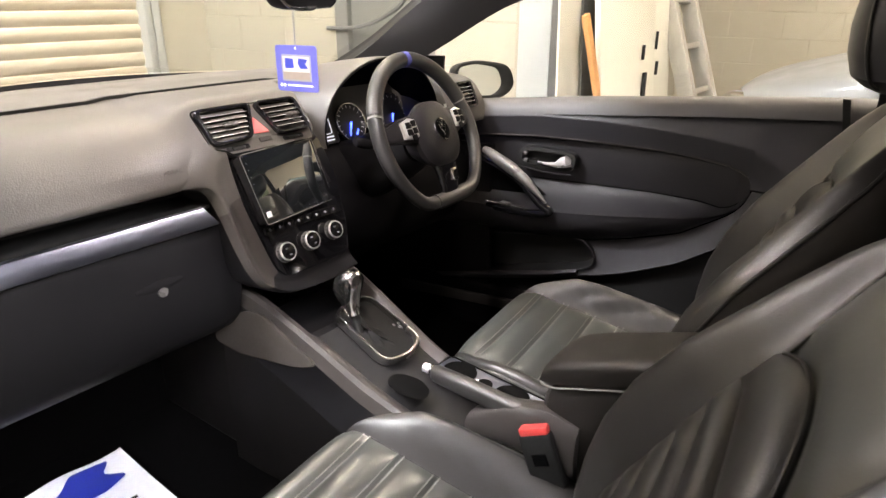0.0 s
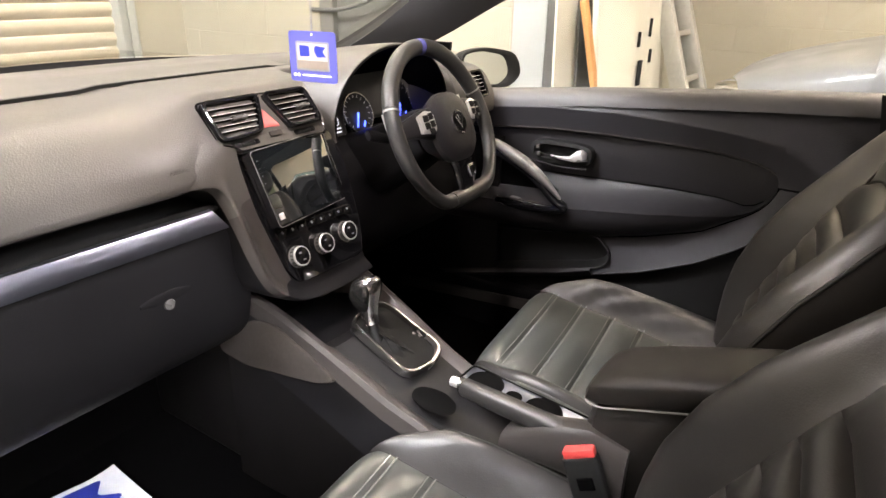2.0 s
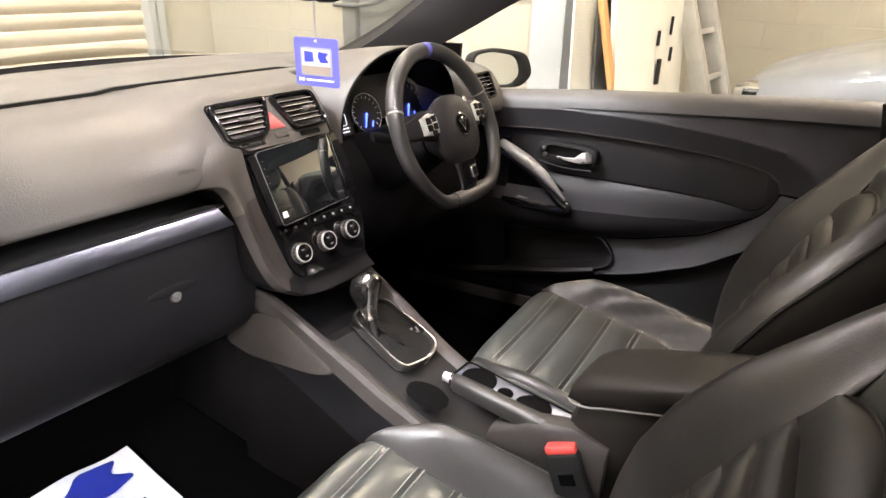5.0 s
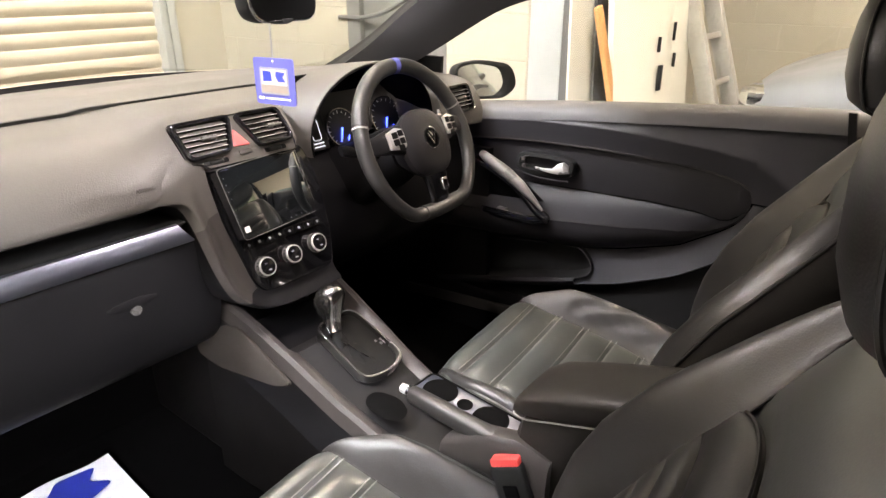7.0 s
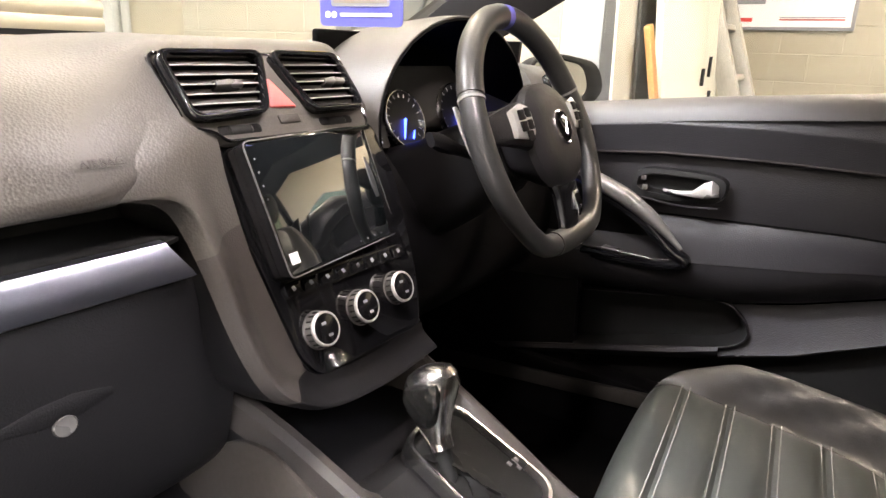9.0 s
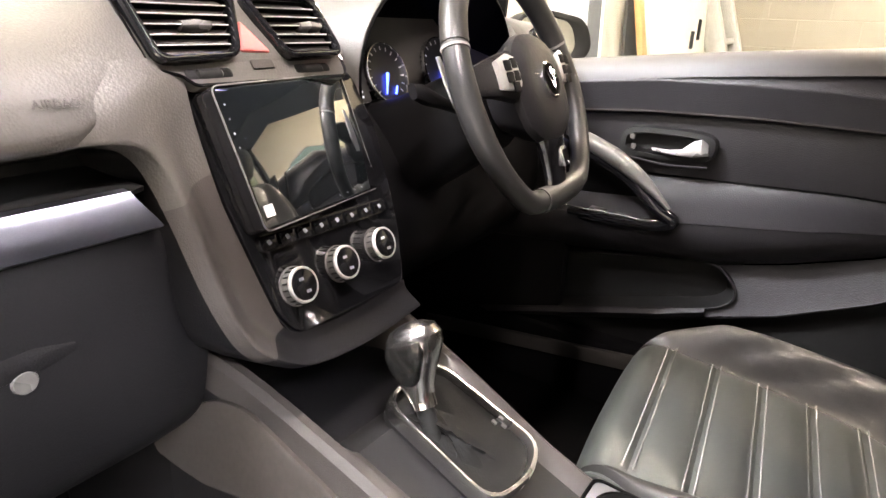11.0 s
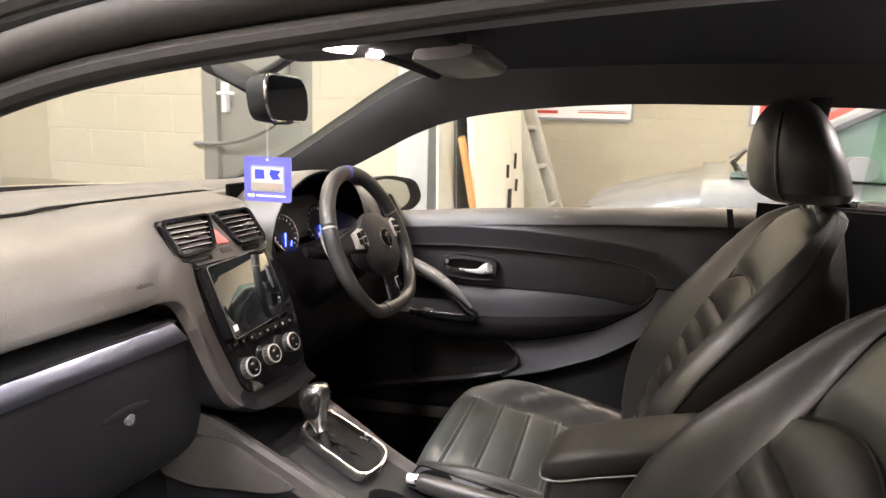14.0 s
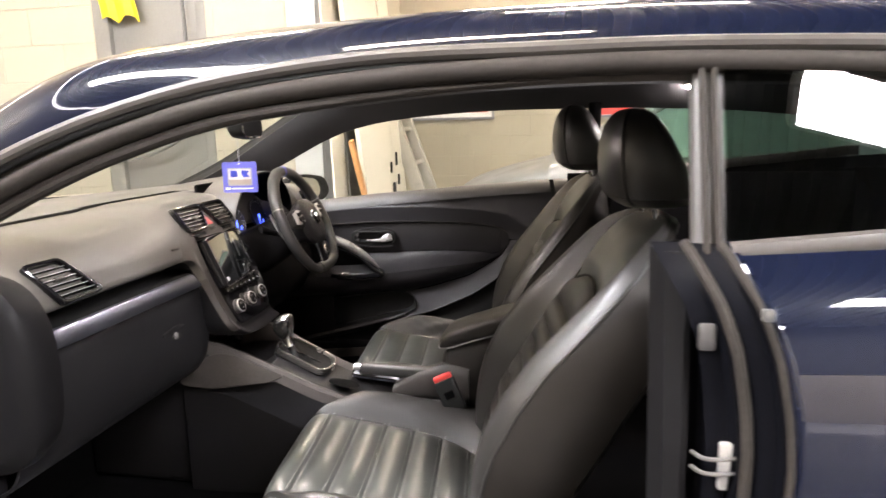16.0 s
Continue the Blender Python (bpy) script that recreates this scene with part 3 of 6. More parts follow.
# windscreen and driver's door glass
ws = []
for i in range(0, 53):
    a, b = RL["W"][i] * .6 + RL["U"][i] * .4, RR["W"][i] * .6 + RR["U"][i] * .4
    k = 1 - i / 52
    ws.append([a.lerp(b, j / 20) + Vector((0, (.10 + .10 * k) * (1 - (2 * j / 20 - 1) ** 2), .03 * (1 - (2 * j / 20 - 1) ** 2))) for j in range(21)])
glass = part("windscreen", grid(ws), M_SCREENGLASS, body, "lightly tinted windscreen")
glass.visible_shadow = False
part("scuttle", thicken(grid([[p + Vector((0, .04, -.01)) for p in ws[0]], [p + Vector((0, .02, -.06)) for p in ws[0]], [p + Vector((0, .26, -.04)) for p in ws[0]]]), .01), M_TRIM, body, "black scuttle panel")
bon = []
for i in range(13):
    y = .86 + 1.0 * i / 12
    z = .90 - .10 * (i / 12) - .16 * (i / 12) ** 3
    bon.append([(.80 * (2 * j / 16 - 1) * (1 - .08 * i / 12), y - .1 * (2 * j / 16 - 1) ** 2, z - .05 * (2 * j / 16 - 1) ** 2) for j in range(17)])
part("bonnet", thicken(grid(bon), .01), M_PAINT, body, "glossy dark blue bonnet")

# wings and bumpers
for s in (-1, 1):
    rows = []
    for i in range(25):
        y = .60 + 1.28 * i / 24
        nose = max(0, (y - 1.45) / .43) ** 2
        arch = .30 + math.sqrt(max(0.0, .36 ** 2 - (y - 1.02) ** 2))
        top = .885 - .10 * max(0, (y - .86)) - .12 * nose
        lo_ = max(.24, min(arch, top - .12))
        rows.append([(s * (.885 - .10 * nose), y, lo_), (s * (.90 - .10 * nose), y, lo_ + (top - lo_) * .35), (s * (.885 - .11 * nose), y, lo_ + (top - lo_) * .75), (s * (.80 - .12 * nose), y, top), (s * (.70 - .12 * nose), y, top + .012)])
    part("front_wing", thicken(grid(rows), .006), M_PAINT, body, "glossy dark blue front wing")
for y0, d in ((1.86, 1), (-2.46, -1)):
    rows = []
    for i in range(17):
        u = 2 * i / 16 - 1
        bow = .14 * (1 - u * u)
        rows.append([(.80 * u, y0 + d * (bow - .06), .22), (.82 * u, y0 + d * bow, .34), (.82 * u, y0 + d * (bow + .02), .52), (.79 * u, y0 + d * (bow - .05), .68)])
    part("bumper", thicken(grid(rows), .01), M_PAINT, body, "dark blue bumper")

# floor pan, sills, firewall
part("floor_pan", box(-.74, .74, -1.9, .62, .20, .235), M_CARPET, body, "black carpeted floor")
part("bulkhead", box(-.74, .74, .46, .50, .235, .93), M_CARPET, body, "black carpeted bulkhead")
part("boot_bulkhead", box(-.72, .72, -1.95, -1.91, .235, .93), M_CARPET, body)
for s in (-1, 1):
    part("sill_cover", box(-.008, .006, -.30, .24, -.017, .017, .005, 2, m=Matrix.Translation((s * .70, .126, .320)) @ Matrix.Rotation(radians(-5.6), 4, "X")), M_PAD, body, "smooth charcoal sill cover")
    part("sill", box(s * .70, s * .80, -1.5, .60, .20, .37, .015), M_TRIM, body, "black plastic sill trim")
part("kick_panel", thicken(grid([[(-.735, .05 + .05 * math.sin(j / 10 * 2.2) + i * .13, .24 + .50 * j / 10) for j in range(11)] for i in range(4)]), .02), M_TRIM, body, "black footwell side panel")
part("kick_panel", thicken(grid([[(.735, .04 + i * .15, .24 + .56 * j / 10) for j in range(11)] for i in range(4)]), .02), M_TRIM, body, "black footwell side panel")


# passenger side: B pillar, quarter window, quarter panel
def shut_y(z):
    return lerp_table([(.2, -1.06), (.5, -1.10), (.78, -1.112), (.833, -1.109), (.872, -1.103), (.911, -1.096), (.935, -1.088), (.96, -1.08), (.983, -1.068), (1.003, -1.057), (1.03, -1.042)], z)[0]


def skin_x(z):
    """The flank leans in more and more towards the belt line."""
    lean = [(.2, -.25), (.45, -.06), (.6, .0), (.75, .06), (.84, .15), (.905, .275), (.95, .45), (.985, .8), (1.03, 1.7)]
    n = 40
    h = (1.03 - z) / n
    return .705 + sum(lerp_table(lean, z + h * (i + .5))[0] for i in range(n)) * h


for side in (-1, 1):
    zs = [.2 + .83 * k / 40 for k in range(41)]
    rows = []
    for i in range(18):
        u = i / 17
        rows.append([Vector((side * (skin_x(z) - .05 * u ** 3), shut_y(z) - 1.15 * u, z + .06 * u * max(0, (z - .6) / .4))) for z in zs])
    part("quarter_panel", thicken(grid(rows), .004), M_PAINT, body, "glossy dark blue rear quarter panel")
    edge = [Vector((side * (skin_x(z) - .004), shut_y(z) + .002, z)) for z in zs]
    part("panel_edge", tube(edge, .006, 8), M_PAINT, body)
    # stepped shut face between skin and inner pillar
    steps = [(0, 0), (.010, .002), (.014, .016), (.026, .020), (.030, .038), (.036, .044), (.040, .062), (.056, .068), (.060, .095)]
    inset = lambda e, a, b: e + Vector((-side * a * min(1, max(.25, (1.05 - e.z) / .2)), b, 0))
    part("shut_face", grid([[inset(e, a, b) for e in edge] for a, b in steps]), M_SHUT, body, "black painted door shut face")
    for a, b, r, lab in ((.006, .008, .0065, "grey panel flange"), (.032, .052, .0075, "grey door seal")):
        part("shut_seal", tube([inset(e, a, b) for e in edge[4:]], r, 8), M_SEAL, body, lab)
    pil, rec = [], []
    for k in range(13):
        z = .30 + .72 * k / 12
        x = .755 - .05 * (k / 12) ** 2
        rec.append([Vector((side * (x + .004), -1.075, z)), Vector((side * (x - .014), -1.045, z)), Vector((side * (x - .016), -1.010, z)), Vector((side * (x - .004), -.992, z))])
        pil.append([Vector((side * (x - .002), -.995, z)), Vector((side * (x + .001), -.988, z)), Vector((side * (x - .006), -.976 + .01 * k / 12, z)), Vector((side * (x - .04), -.962 + .01 * k / 12, z)), Vector((side * (x - .09), -.985, z)), Vector((side * (x - .11), -1.14, z))])
    part("pillar_recess", thicken(grid(rec), .004), M_SHUT, body, "black recess behind the pillar trim")
    part("b_pillar_lower", thicken(grid(pil), .004), M_GLOVE, body, "dark grey lower pillar trim")
    up = []
    for k in range(11):
        z = 1.005 + .262 * k / 10
        x = .705 - .105 * k / 10
        dy = -.004 * k / 10
        up.append(section((side * (x - .02), -1.020 + dy, z), (1, 0, 0), (0, 1, 0), .020, .021, 4, 16))
    if side < 0:
        part("b_pillar", loft(up), M_PILLAR, body, "grey pillar with vertical ribs")
        for dy in (-.010, .006):
            part("pillar_rib", tube([Vector((side * (.712 - .105 * k / 10), -1.020 + dy, 1.005 + .262 * k / 10)) for k in range(11)], .0045, 8), M_SEAL, body)
    else:
        part("b_pillar", loft([[p + Vector((-.005, .10, 0)) for p in ring] for ring in up]), M_TRIM, body, "charcoal pillar trim")
    # quarter window
    gl = []
    for k in range(7):
        t = k / 6
        gl.append([Vector((side * ((.700 - .012 * u) * (1 - t) + (.604) * t), -1.042 - u, (1.030 + .10 * u) * (1 - t) + (1.278 - .06 * u) * t)) for u in [.7 * q / 10 for q in range(11)]])
    pane = part("quarter_window", grid(gl), M_TINT if side < 0 else M_GREENTINT, body, "tinted rear quarter glass")
    pane.visible_shadow = False
    part("belt_moulding", tube([p + Vector((side * .008, 0, -.012)) for p in gl[0]], .014, 10, flat=1.2), M_MOULD, body, "dull silver belt moulding")
    y0 = -1.04 if side < 0 else -.84
    part("quarter_trim", thicken(grid([[Vector((side * .64, y0 - u, .25)) for u in (0, .3, .6, .9)], [Vector((side * .69, y0 - u, .70)) for u in (0, .3, .6, .9)], [Vector((side * .69, y0 - u, 1.02)) for u in (0, .3, .6, .9)]]), .01), M_TRIM, body, "black rear side trim")

# striker loop on the passenger's shut face
part("striker_plate", box(-.768, -.758, -1.052, -1.030, .722, .787, .003), M_SATIN, body, "bright steel striker plate")
for z in (.772, .752):
    part("striker_wire", tube(spline([(-.760, -1.054, z), (-.776, -1.045, z), (-.778, -1.012, z - .002), (-.758, -.998, z - .003)], 16), .0028, 8), M_PULL, body, "steel striker wire")
part("pillar_box", box(-.760, -.750, -1.020, -.999, .905, .940, .004), M_PILLAR, body, "small pale box in the pillar recess")
# small plate added to imitate the glints on the panel's edge
part("glint_plate", box(-.800, -.790, -1.073, -1.060, .957, .971, .002), M_PULL, body, "small bright plate for glints on the shut edge")

# rear bench and parcel shelf, dark in the back
rb = thing("rear_bench", (0, -1.6, .25), "black leather rear bench in the dark back", "seat")
part("cushion", box(-.58, .58, -1.75, -1.35, .30, .52, .06, 4), M_LEATHER, rb)
part("backrest", box(-.58, .58, -.09, .09, 0, .52, .06, 4, m=pose(0, -1.78, .48, 14, 0, 0)), M_LEATHER, rb)
single("parcel_shelf", box(-.60, .60, -2.18, -1.9, .93, .96, .008), M_TRIM, "black parcel shelf behind the rear bench", "shelf")
rg = part("rear_window", grid([[Vector((x, -2.15 - .35 * t, 1.17 - .16 * t)) for t in (0, .5, 1)] for x in (-.5, 0, .5)]), M_TINT, body, "dark tinted rear window")
rg.visible_shadow = False
part("tailgate", thicken(grid([[Vector((x, -2.5 - .06 * t, 1.0 - .7 * t)) for t in (0, .3, .6, 1)] for x in (-.78, -.4, 0, .4, .78)]), .01), M_PAINT, body)
for sx, sy in ((-.78, 1.02), (.78, 1.02), (-.78, -1.62), (.78, -1.62)):
    w = part("wheel", disc_stack((sx - math.copysign(.1, sx), sy, .32), (math.copysign(1, sx), 0, 0), [(0, .22), (0, .31), (.03, .32), (.17, .32), (.2, .30), (.2, .24), (.18, .23), (.18, .02)], 40), M_RUBBER, body, "black tyre on an alloy wheel")
    part("rim", disc_stack((sx + math.copysign(.08, sx), sy, .32), (math.copysign(1, sx), 0, 0), [(0, .22), (.015, .22), (.02, .20), (.005, .06), (.01, .05)], 30), M_SATIN, w)

# roof lamps, driver's sun visor
rc = thing("roof_console", (0, -.20, 1.29), "black roof console with two lit reading lamps", "lamp")
part("housing", loft([section((0, y, 1.302 + dz), (1, 0, 0), (0, 0, 1), a, .020, 3) for y, dz, a in ((-.05, -.012, .05), (-.08, -.008, .10), (-.16, .0, .11), (-.26, .006, .10), (-.34, .012, .06))]), M_TRIM, rc)
part("lamp_lens", disc_stack((-.045, -.165, 1.279), (0, -.1, 1), [(0, .022), (.004, .026), (.014, .026)], 24), M_LAMP, rc, "lit white reading lamp")
part("lamp_lens", disc_stack((.055, -.175, 1.281), (0, -.1, 1), [(0, .012), (.004, .016), (.014, .016)], 24), M_LAMP, rc, "lit white reading lamp")
rl = thing("rear_roof_lamp", (.50, -1.21, 1.29), "lit white roof lamp on the headliner edge", "lamp")
part("housing", box(.44, .56, -1.255, -1.165, 1.290, 1.330, .008), M_TRIM, rl)
part("lamp_lens", box(.460, .540, -1.24, -1.18, 1.282, 1.292, .004), M_LAMP, rl, "lit white lens")
sv = thing("sun_visor", (.10, -.31, 1.27), "grey folded sun visor under the headliner", "sun visor")
part("flap", loft([section((x, -.315, 1.285 - .002 * k), (0, 1, -.08), (0, .08, 1), .062 if 0 < k < 8 else .05, .011, 3) for k, x in enumerate([.02 + .022 * q for q in range(9)])]), M_CONSOLE, sv)
part("pivot", box(.185, .205, -.285, -.255, 1.262, 1.30, .005), M_CONSOLE, sv)
single("seat_belt", thicken(grid([[(.738, -.785 - .004 * t + w, .995 - .022 * t) for t in range(9)] for w in (-.007, .0, .007)]), .012), M_RUBBER, "black seat belt webbing on the far pillar", "seat belt")

# ---------------------------------------------------------------- dashboard
dash = thing("dashboard", (0, .3, .3), "charcoal soft-touch dashboard of a right-hand-drive car", "dashboard")
P_PASS = [(.87, .972), (.55, .996), (.36, 1.002), (.26, 1.003), (.185, .998), (.13, .983), (.092, .958), (.068, .930), (.055, .905), (.050, .890), (.058, .881), (.10, .876)]
P_CENT = [(.87, .975), (.55, 1.002), (.36, 1.008), (.26, 1.012), (.19, 1.013), (.145, 1.009), (.122, .990), (.102, .965), (.088, .946), (.084, .934), (.094, .925), (.13, .920)]
P_DRIV = [(.87, .975), (.55, 1.002), (.36, 1.008), (.30, 1.010), (.27, 1.012), (.25, 1.010), (.24, .99), (.235, .96), (.23, .93), (.225, .90), (.225, .88), (.24, .87)]
P_DOUT = [(.87, .972), (.55, .992), (.36, .998), (.24, .996), (.17, .992), (.125, .98), (.10, .955), (.085, .93), (.078, .905), (.075, .89), (.08, .875), (.11, .87)]
STATIONS = [(-.735, P_PASS, .018), (-.70, P_PASS, .004), (-.45, P_PASS, 0), (-.240, P_PASS, 0), (-.125, P_CENT, 0), (.10, P_CENT, 0), (.15, P_DRIV, 0), (.53, P_DRIV, 0), (.58, P_DOUT, 0), (.735, P_DOUT, .01)]
rows = []
for i in range(91):
    x = -.735 + 1.47 * i / 90
    for (xa, pa, sa), (xb, pb, sb) in zip(STATIONS, STATIONS[1:]):
        if x <= xb + 1e-6:
            t = (x - xa) / (xb - xa)
            t = t * t * (3 - 2 * t)
            rows.append([Vector((x, pa[k][0] * (1 - t) + pb[k][0] * t - .16 * (abs(x) / .75) ** 4 * (pa[k][0] > .3) * (pa[k][0] - .3) / .3, pa[k][1] * (1 - t) + pb[k][1] * t - (sa * (1 - t) + sb * t))) for k in range(12)])
            break
fine = []
for r in rows:
    fine.append(spline(r, 44))
part("upper_pad", thicken(grid(fine), .006), M_PAD, dash, "grained charcoal dashboard pad")
# groove in front of the windscreen
part("defroster_groove", thicken(grid([[(x, .315 - .06 * (abs(x + .05) / .7) ** 3 + w, 1.002 + .004 * (1 - (x / .7) ** 2) + (0.008 if abs(x) < .2 else 0.004)) for x in [-.70 + 1.0 * q / 30 for q in range(31)]] for w in (-.005, .005)]), .006), M_RUBBER, dash, "black defroster slot")
# lower dashboard, passenger: recess, strip, glovebox
low = [(.10, .878), (.125, .868), (.125, .852), (.075, .846), (.052, .842)]
part("recess", thicken(grid([[(x, y + (.012 if x > -.19 else 0), z) for y, z in low] for x in (-.735, -.6, -.4, -.25, -.19, -.165)]), .004), M_RUBBER, dash, "black open shelf under the pad")
strip = []
for i in range(31):
    x = -.650 + .470 * i / 30
    d = .012 * max(0, (-x - .55) / .17) ** 2
    slant = lambda v: -.020 * v * max(0, (x + .30) / .12)        # the end is cut on the slant
    strip.append([(x + slant(1), .050 + d, .8495), (x + slant(1), .041 + d, .8485), (x + slant(.9), .036 + d, .843), (x + slant(.3), .031 + d, .826), (x, .032 + d, .8175), (x, .044 + d, .812)])
part("trim_strip", thicken(grid(strip), .003), M_BRUSHED, dash, "brushed aluminium trim strip, blued for reflected daylight")
glv = []
for i in range(29):
    x = -.735 + .597 * i / 28
    e = max(0, (x + .20) / .062) ** 2 * .010
    glv.append(spline([(x, .050 + e, .8165), (x, .040 + e, .80), (x, .036 + e, .74), (x, .042 + e, .67), (x, .065 + e, .605), (x, .13, .575), (x, .30, .56)], 24))
part("lower_panel", thicken(grid(glv), .005), M_GLOVE, dash, "dark glovebox and lower panel")
gb = thing("glovebox_latch", (-.26, .036, .73), "dark oval glovebox latch with a chrome lock", "latch")
part("recess_ring", frame_ring([(.070 * math.cos(a), .036 * math.sin(a)) for a in [2 * math.pi * k / 32 for k in range(32)]], [(.066 * math.cos(a), .032 * math.sin(a)) for a in [2 * math.pi * k / 32 for k in range(32)]], (-.298, .0385, .740), (1, 0, 0), (0, 0, 1), (0, -1, 0), .0012), M_GLOVE, gb)
part("lock", disc_stack((-.299, .040, .729), (0, -1, 0), [(0, .0095), (.004, .0095), (.006, .0082), (.0055, .003)], 28), M_PULL, gb, "chrome lock barrel")
part("handle", loft([section((-.345 + .028 * q, .0375, .742), (0, 1, 0), (0, 0, 1), .003, (.004, .010, .011, .004)[q], 2.4, 12) for q in range(4)]), M_GLOVE, gb, "black latch handle")
# the pad sweeps round the shelf's end and down beside the fascia
band_y = lambda z: (z - .74) * .411
BAND_L = [(-.31, .8825), (-.25, .8825), (-.208, .880), (-.186, .869), (-.176, .846), (-.172, .81), (-.168, .765), (-.161, .73), (-.149, .702), (-.128, .684), (-.085, .664), (.0, .658), (.085, .664)]
BAND_C = [(-.31, .887), (-.25, .888), (-.202, .887), (-.174, .879), (-.161, .855), (-.157, .815), (-.154, .765), (-.148, .73), (-.137, .706), (-.118, .689), (-.080, .672), (.0, .667), (.085, .672)]
BAND_M = [(-.29, .910), (-.23, .914), (-.180, .914), (-.152, .902), (-.142, .868), (-.137, .82), (-.133, .765), (-.128, .73), (-.119, .711), (-.104, .697), (-.075, .683), (.0, .679), (.088, .684)]
BAND_R = [(-.28, .936), (-.20, .940), (-.150, .944), (-.119, .932), (-.1175, .885), (-.115, .82), (-.107, .765), (-.101, .73), (-.097, .712), (-.092, .702), (-.070, .692), (.0, .689), (.090, .694)]
pad_y = lambda z: lerp_table([(.87, .050), (.890, .0492), (.905, .0540), (.930, .0668), (.958, .091)], z)[0]
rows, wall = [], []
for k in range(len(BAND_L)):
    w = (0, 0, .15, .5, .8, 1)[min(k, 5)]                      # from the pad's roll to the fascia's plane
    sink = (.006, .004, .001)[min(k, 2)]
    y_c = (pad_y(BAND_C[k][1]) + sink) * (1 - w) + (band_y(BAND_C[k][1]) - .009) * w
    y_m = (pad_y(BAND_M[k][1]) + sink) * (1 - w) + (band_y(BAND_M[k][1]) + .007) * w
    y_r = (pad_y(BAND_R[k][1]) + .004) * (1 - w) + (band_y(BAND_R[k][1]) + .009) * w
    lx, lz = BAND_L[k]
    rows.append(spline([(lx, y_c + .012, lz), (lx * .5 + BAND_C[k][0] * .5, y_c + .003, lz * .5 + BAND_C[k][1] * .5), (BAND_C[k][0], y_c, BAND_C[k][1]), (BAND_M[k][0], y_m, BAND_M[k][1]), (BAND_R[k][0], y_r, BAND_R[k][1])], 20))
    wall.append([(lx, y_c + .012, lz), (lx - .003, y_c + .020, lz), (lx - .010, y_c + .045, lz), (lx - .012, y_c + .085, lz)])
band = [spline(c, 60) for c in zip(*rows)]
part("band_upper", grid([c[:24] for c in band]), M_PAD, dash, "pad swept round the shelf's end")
# one sweep with the pad; darker plastics downwards stand in for shade
part("stack_band", grid([c[23:45] for c in band]), M_CONSOLE, dash, "band down the side of the stack, darkened for shade")
part("stack_lip", grid([c[44:] for c in band]), M_TRIM, dash, "lip under the fascia, darkened as it faces down")
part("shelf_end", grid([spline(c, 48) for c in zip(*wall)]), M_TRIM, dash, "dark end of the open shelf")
tx = part("airbag_lettering", text_mesh("AIRBAG", .0098, Matrix.Translation((-.236, .0569, .9165)) @ Matrix.Rotation(radians(63), 4, "X")), M_CONSOLE, dash, "embossed lettering")

# centre stack
E1, E2, EN = Vector((1, 0, 0)), Vector((0, .38, .925)).normalized(), Vector((0, -.925, .38)).normalized()
K = Vector((0, 0, .74))


def on_stack(x, s, n=0.0):
    return K + E1 * x + E2 * s + EN * n


st_out = rounded([(-.119, .203), (.108, .205), (.124, .130), (.112, .015), (.090, -.056), (-.080, -.056), (-.101, -.025), (-.117, .10)], .020)
panel = rounded([(-.116, .201), (.106, .203), (.121, .130), (.109, .016), (.087, -.050), (-.078, -.050), (-.097, -.022), (-.114, .10)], .018)
stack = thing("center_stack", (0, .1, .7), "charcoal centre stack surround under the vents", "dashboard")
o = on_stack(0, 0, -.16)
sur = [[o + E1 * p[0] + E2 * p[1] for p in st_out], [o + E1 * p[0] * 1.0 + E2 * p[1] + EN * .125 for p in st_out],
       [o + E1 * (p[0] * .85 + q[0] * .15) + E2 * (p[1] * .85 + q[1] * .15) + EN * .143 for p, q in zip(st_out, panel)],
       [o + E1 * (p[0] * .5 + q[0] * .5) + E2 * (p[1] * .5 + q[1] * .5) + EN * .150 for p, q in zip(st_out, panel)],
       [o + E1 * q[0] + E2 * q[1] + EN * .148 for q in panel], [o + E1 * q[0] + E2 * q[1] + EN * .135 for q in panel]]
part("surround", grid(sur, close_v=True), M_TRIM, stack, "dark plastic surround")
part("bezel", outline_plate(panel, on_stack(0, 0, -.03), E1, E2, EN, .0225, .003), M_PIANO, stack, "glossy black fascia")
hu = thing("head_unit", on_stack(-.01, .125), "touchscreen head unit with a dark blank glass screen", "head unit")
SN = Vector((.13, -.922, .362)).normalized()             # the screen is turned towards the driver
S1 = Vector((.922, .13, 0)).normalized()
S2 = SN.cross(S1)
SO = on_stack(-.008, .126, .005)
on_screen = lambda x, s, n=0.0: SO + S1 * (x + .008) + S2 * (s - .126) + SN * n
so = rounded([(-.107, .193), (.090, .193), (.092, .059), (-.102, .059)], .008)
si = rounded([(-.1050, .1912), (.0885, .1912), (.0902, .0608), (-.1000, .0608)], .007)
SB = on_screen(0, 0)
part("case", outline_plate(so, SB - SN * .030, S1, S2, SN, .018, .002), M_PIANO, hu, "glossy black side of the case")
part("screen", outline_plate(si, SB - SN * .012, S1, S2, SN, .012, .001), M_SCREEN, hu, "dark glass touchscreen")
part("bezel_rim", frame_ring(so, si, SB - SN * .012, S1, S2, SN, .0130), M_PIANO, hu, "glossy black rim")
part("rim_edge", tube([SB + S1 * p[0] + S2 * p[1] + SN * .0006 for p in so], .0008, 6, closed=True), M_PULL, hu, "thin bright edge")
to_screen = Matrix((S1, S2, SN)).transposed().to_4x4()
part("sticker", box(0, .012, 0, .011, 0, .0004, m=Matrix.Translation(on_screen(-.095, .071, .0004)) @ to_screen), M_WHITE, hu, "small white sticker")
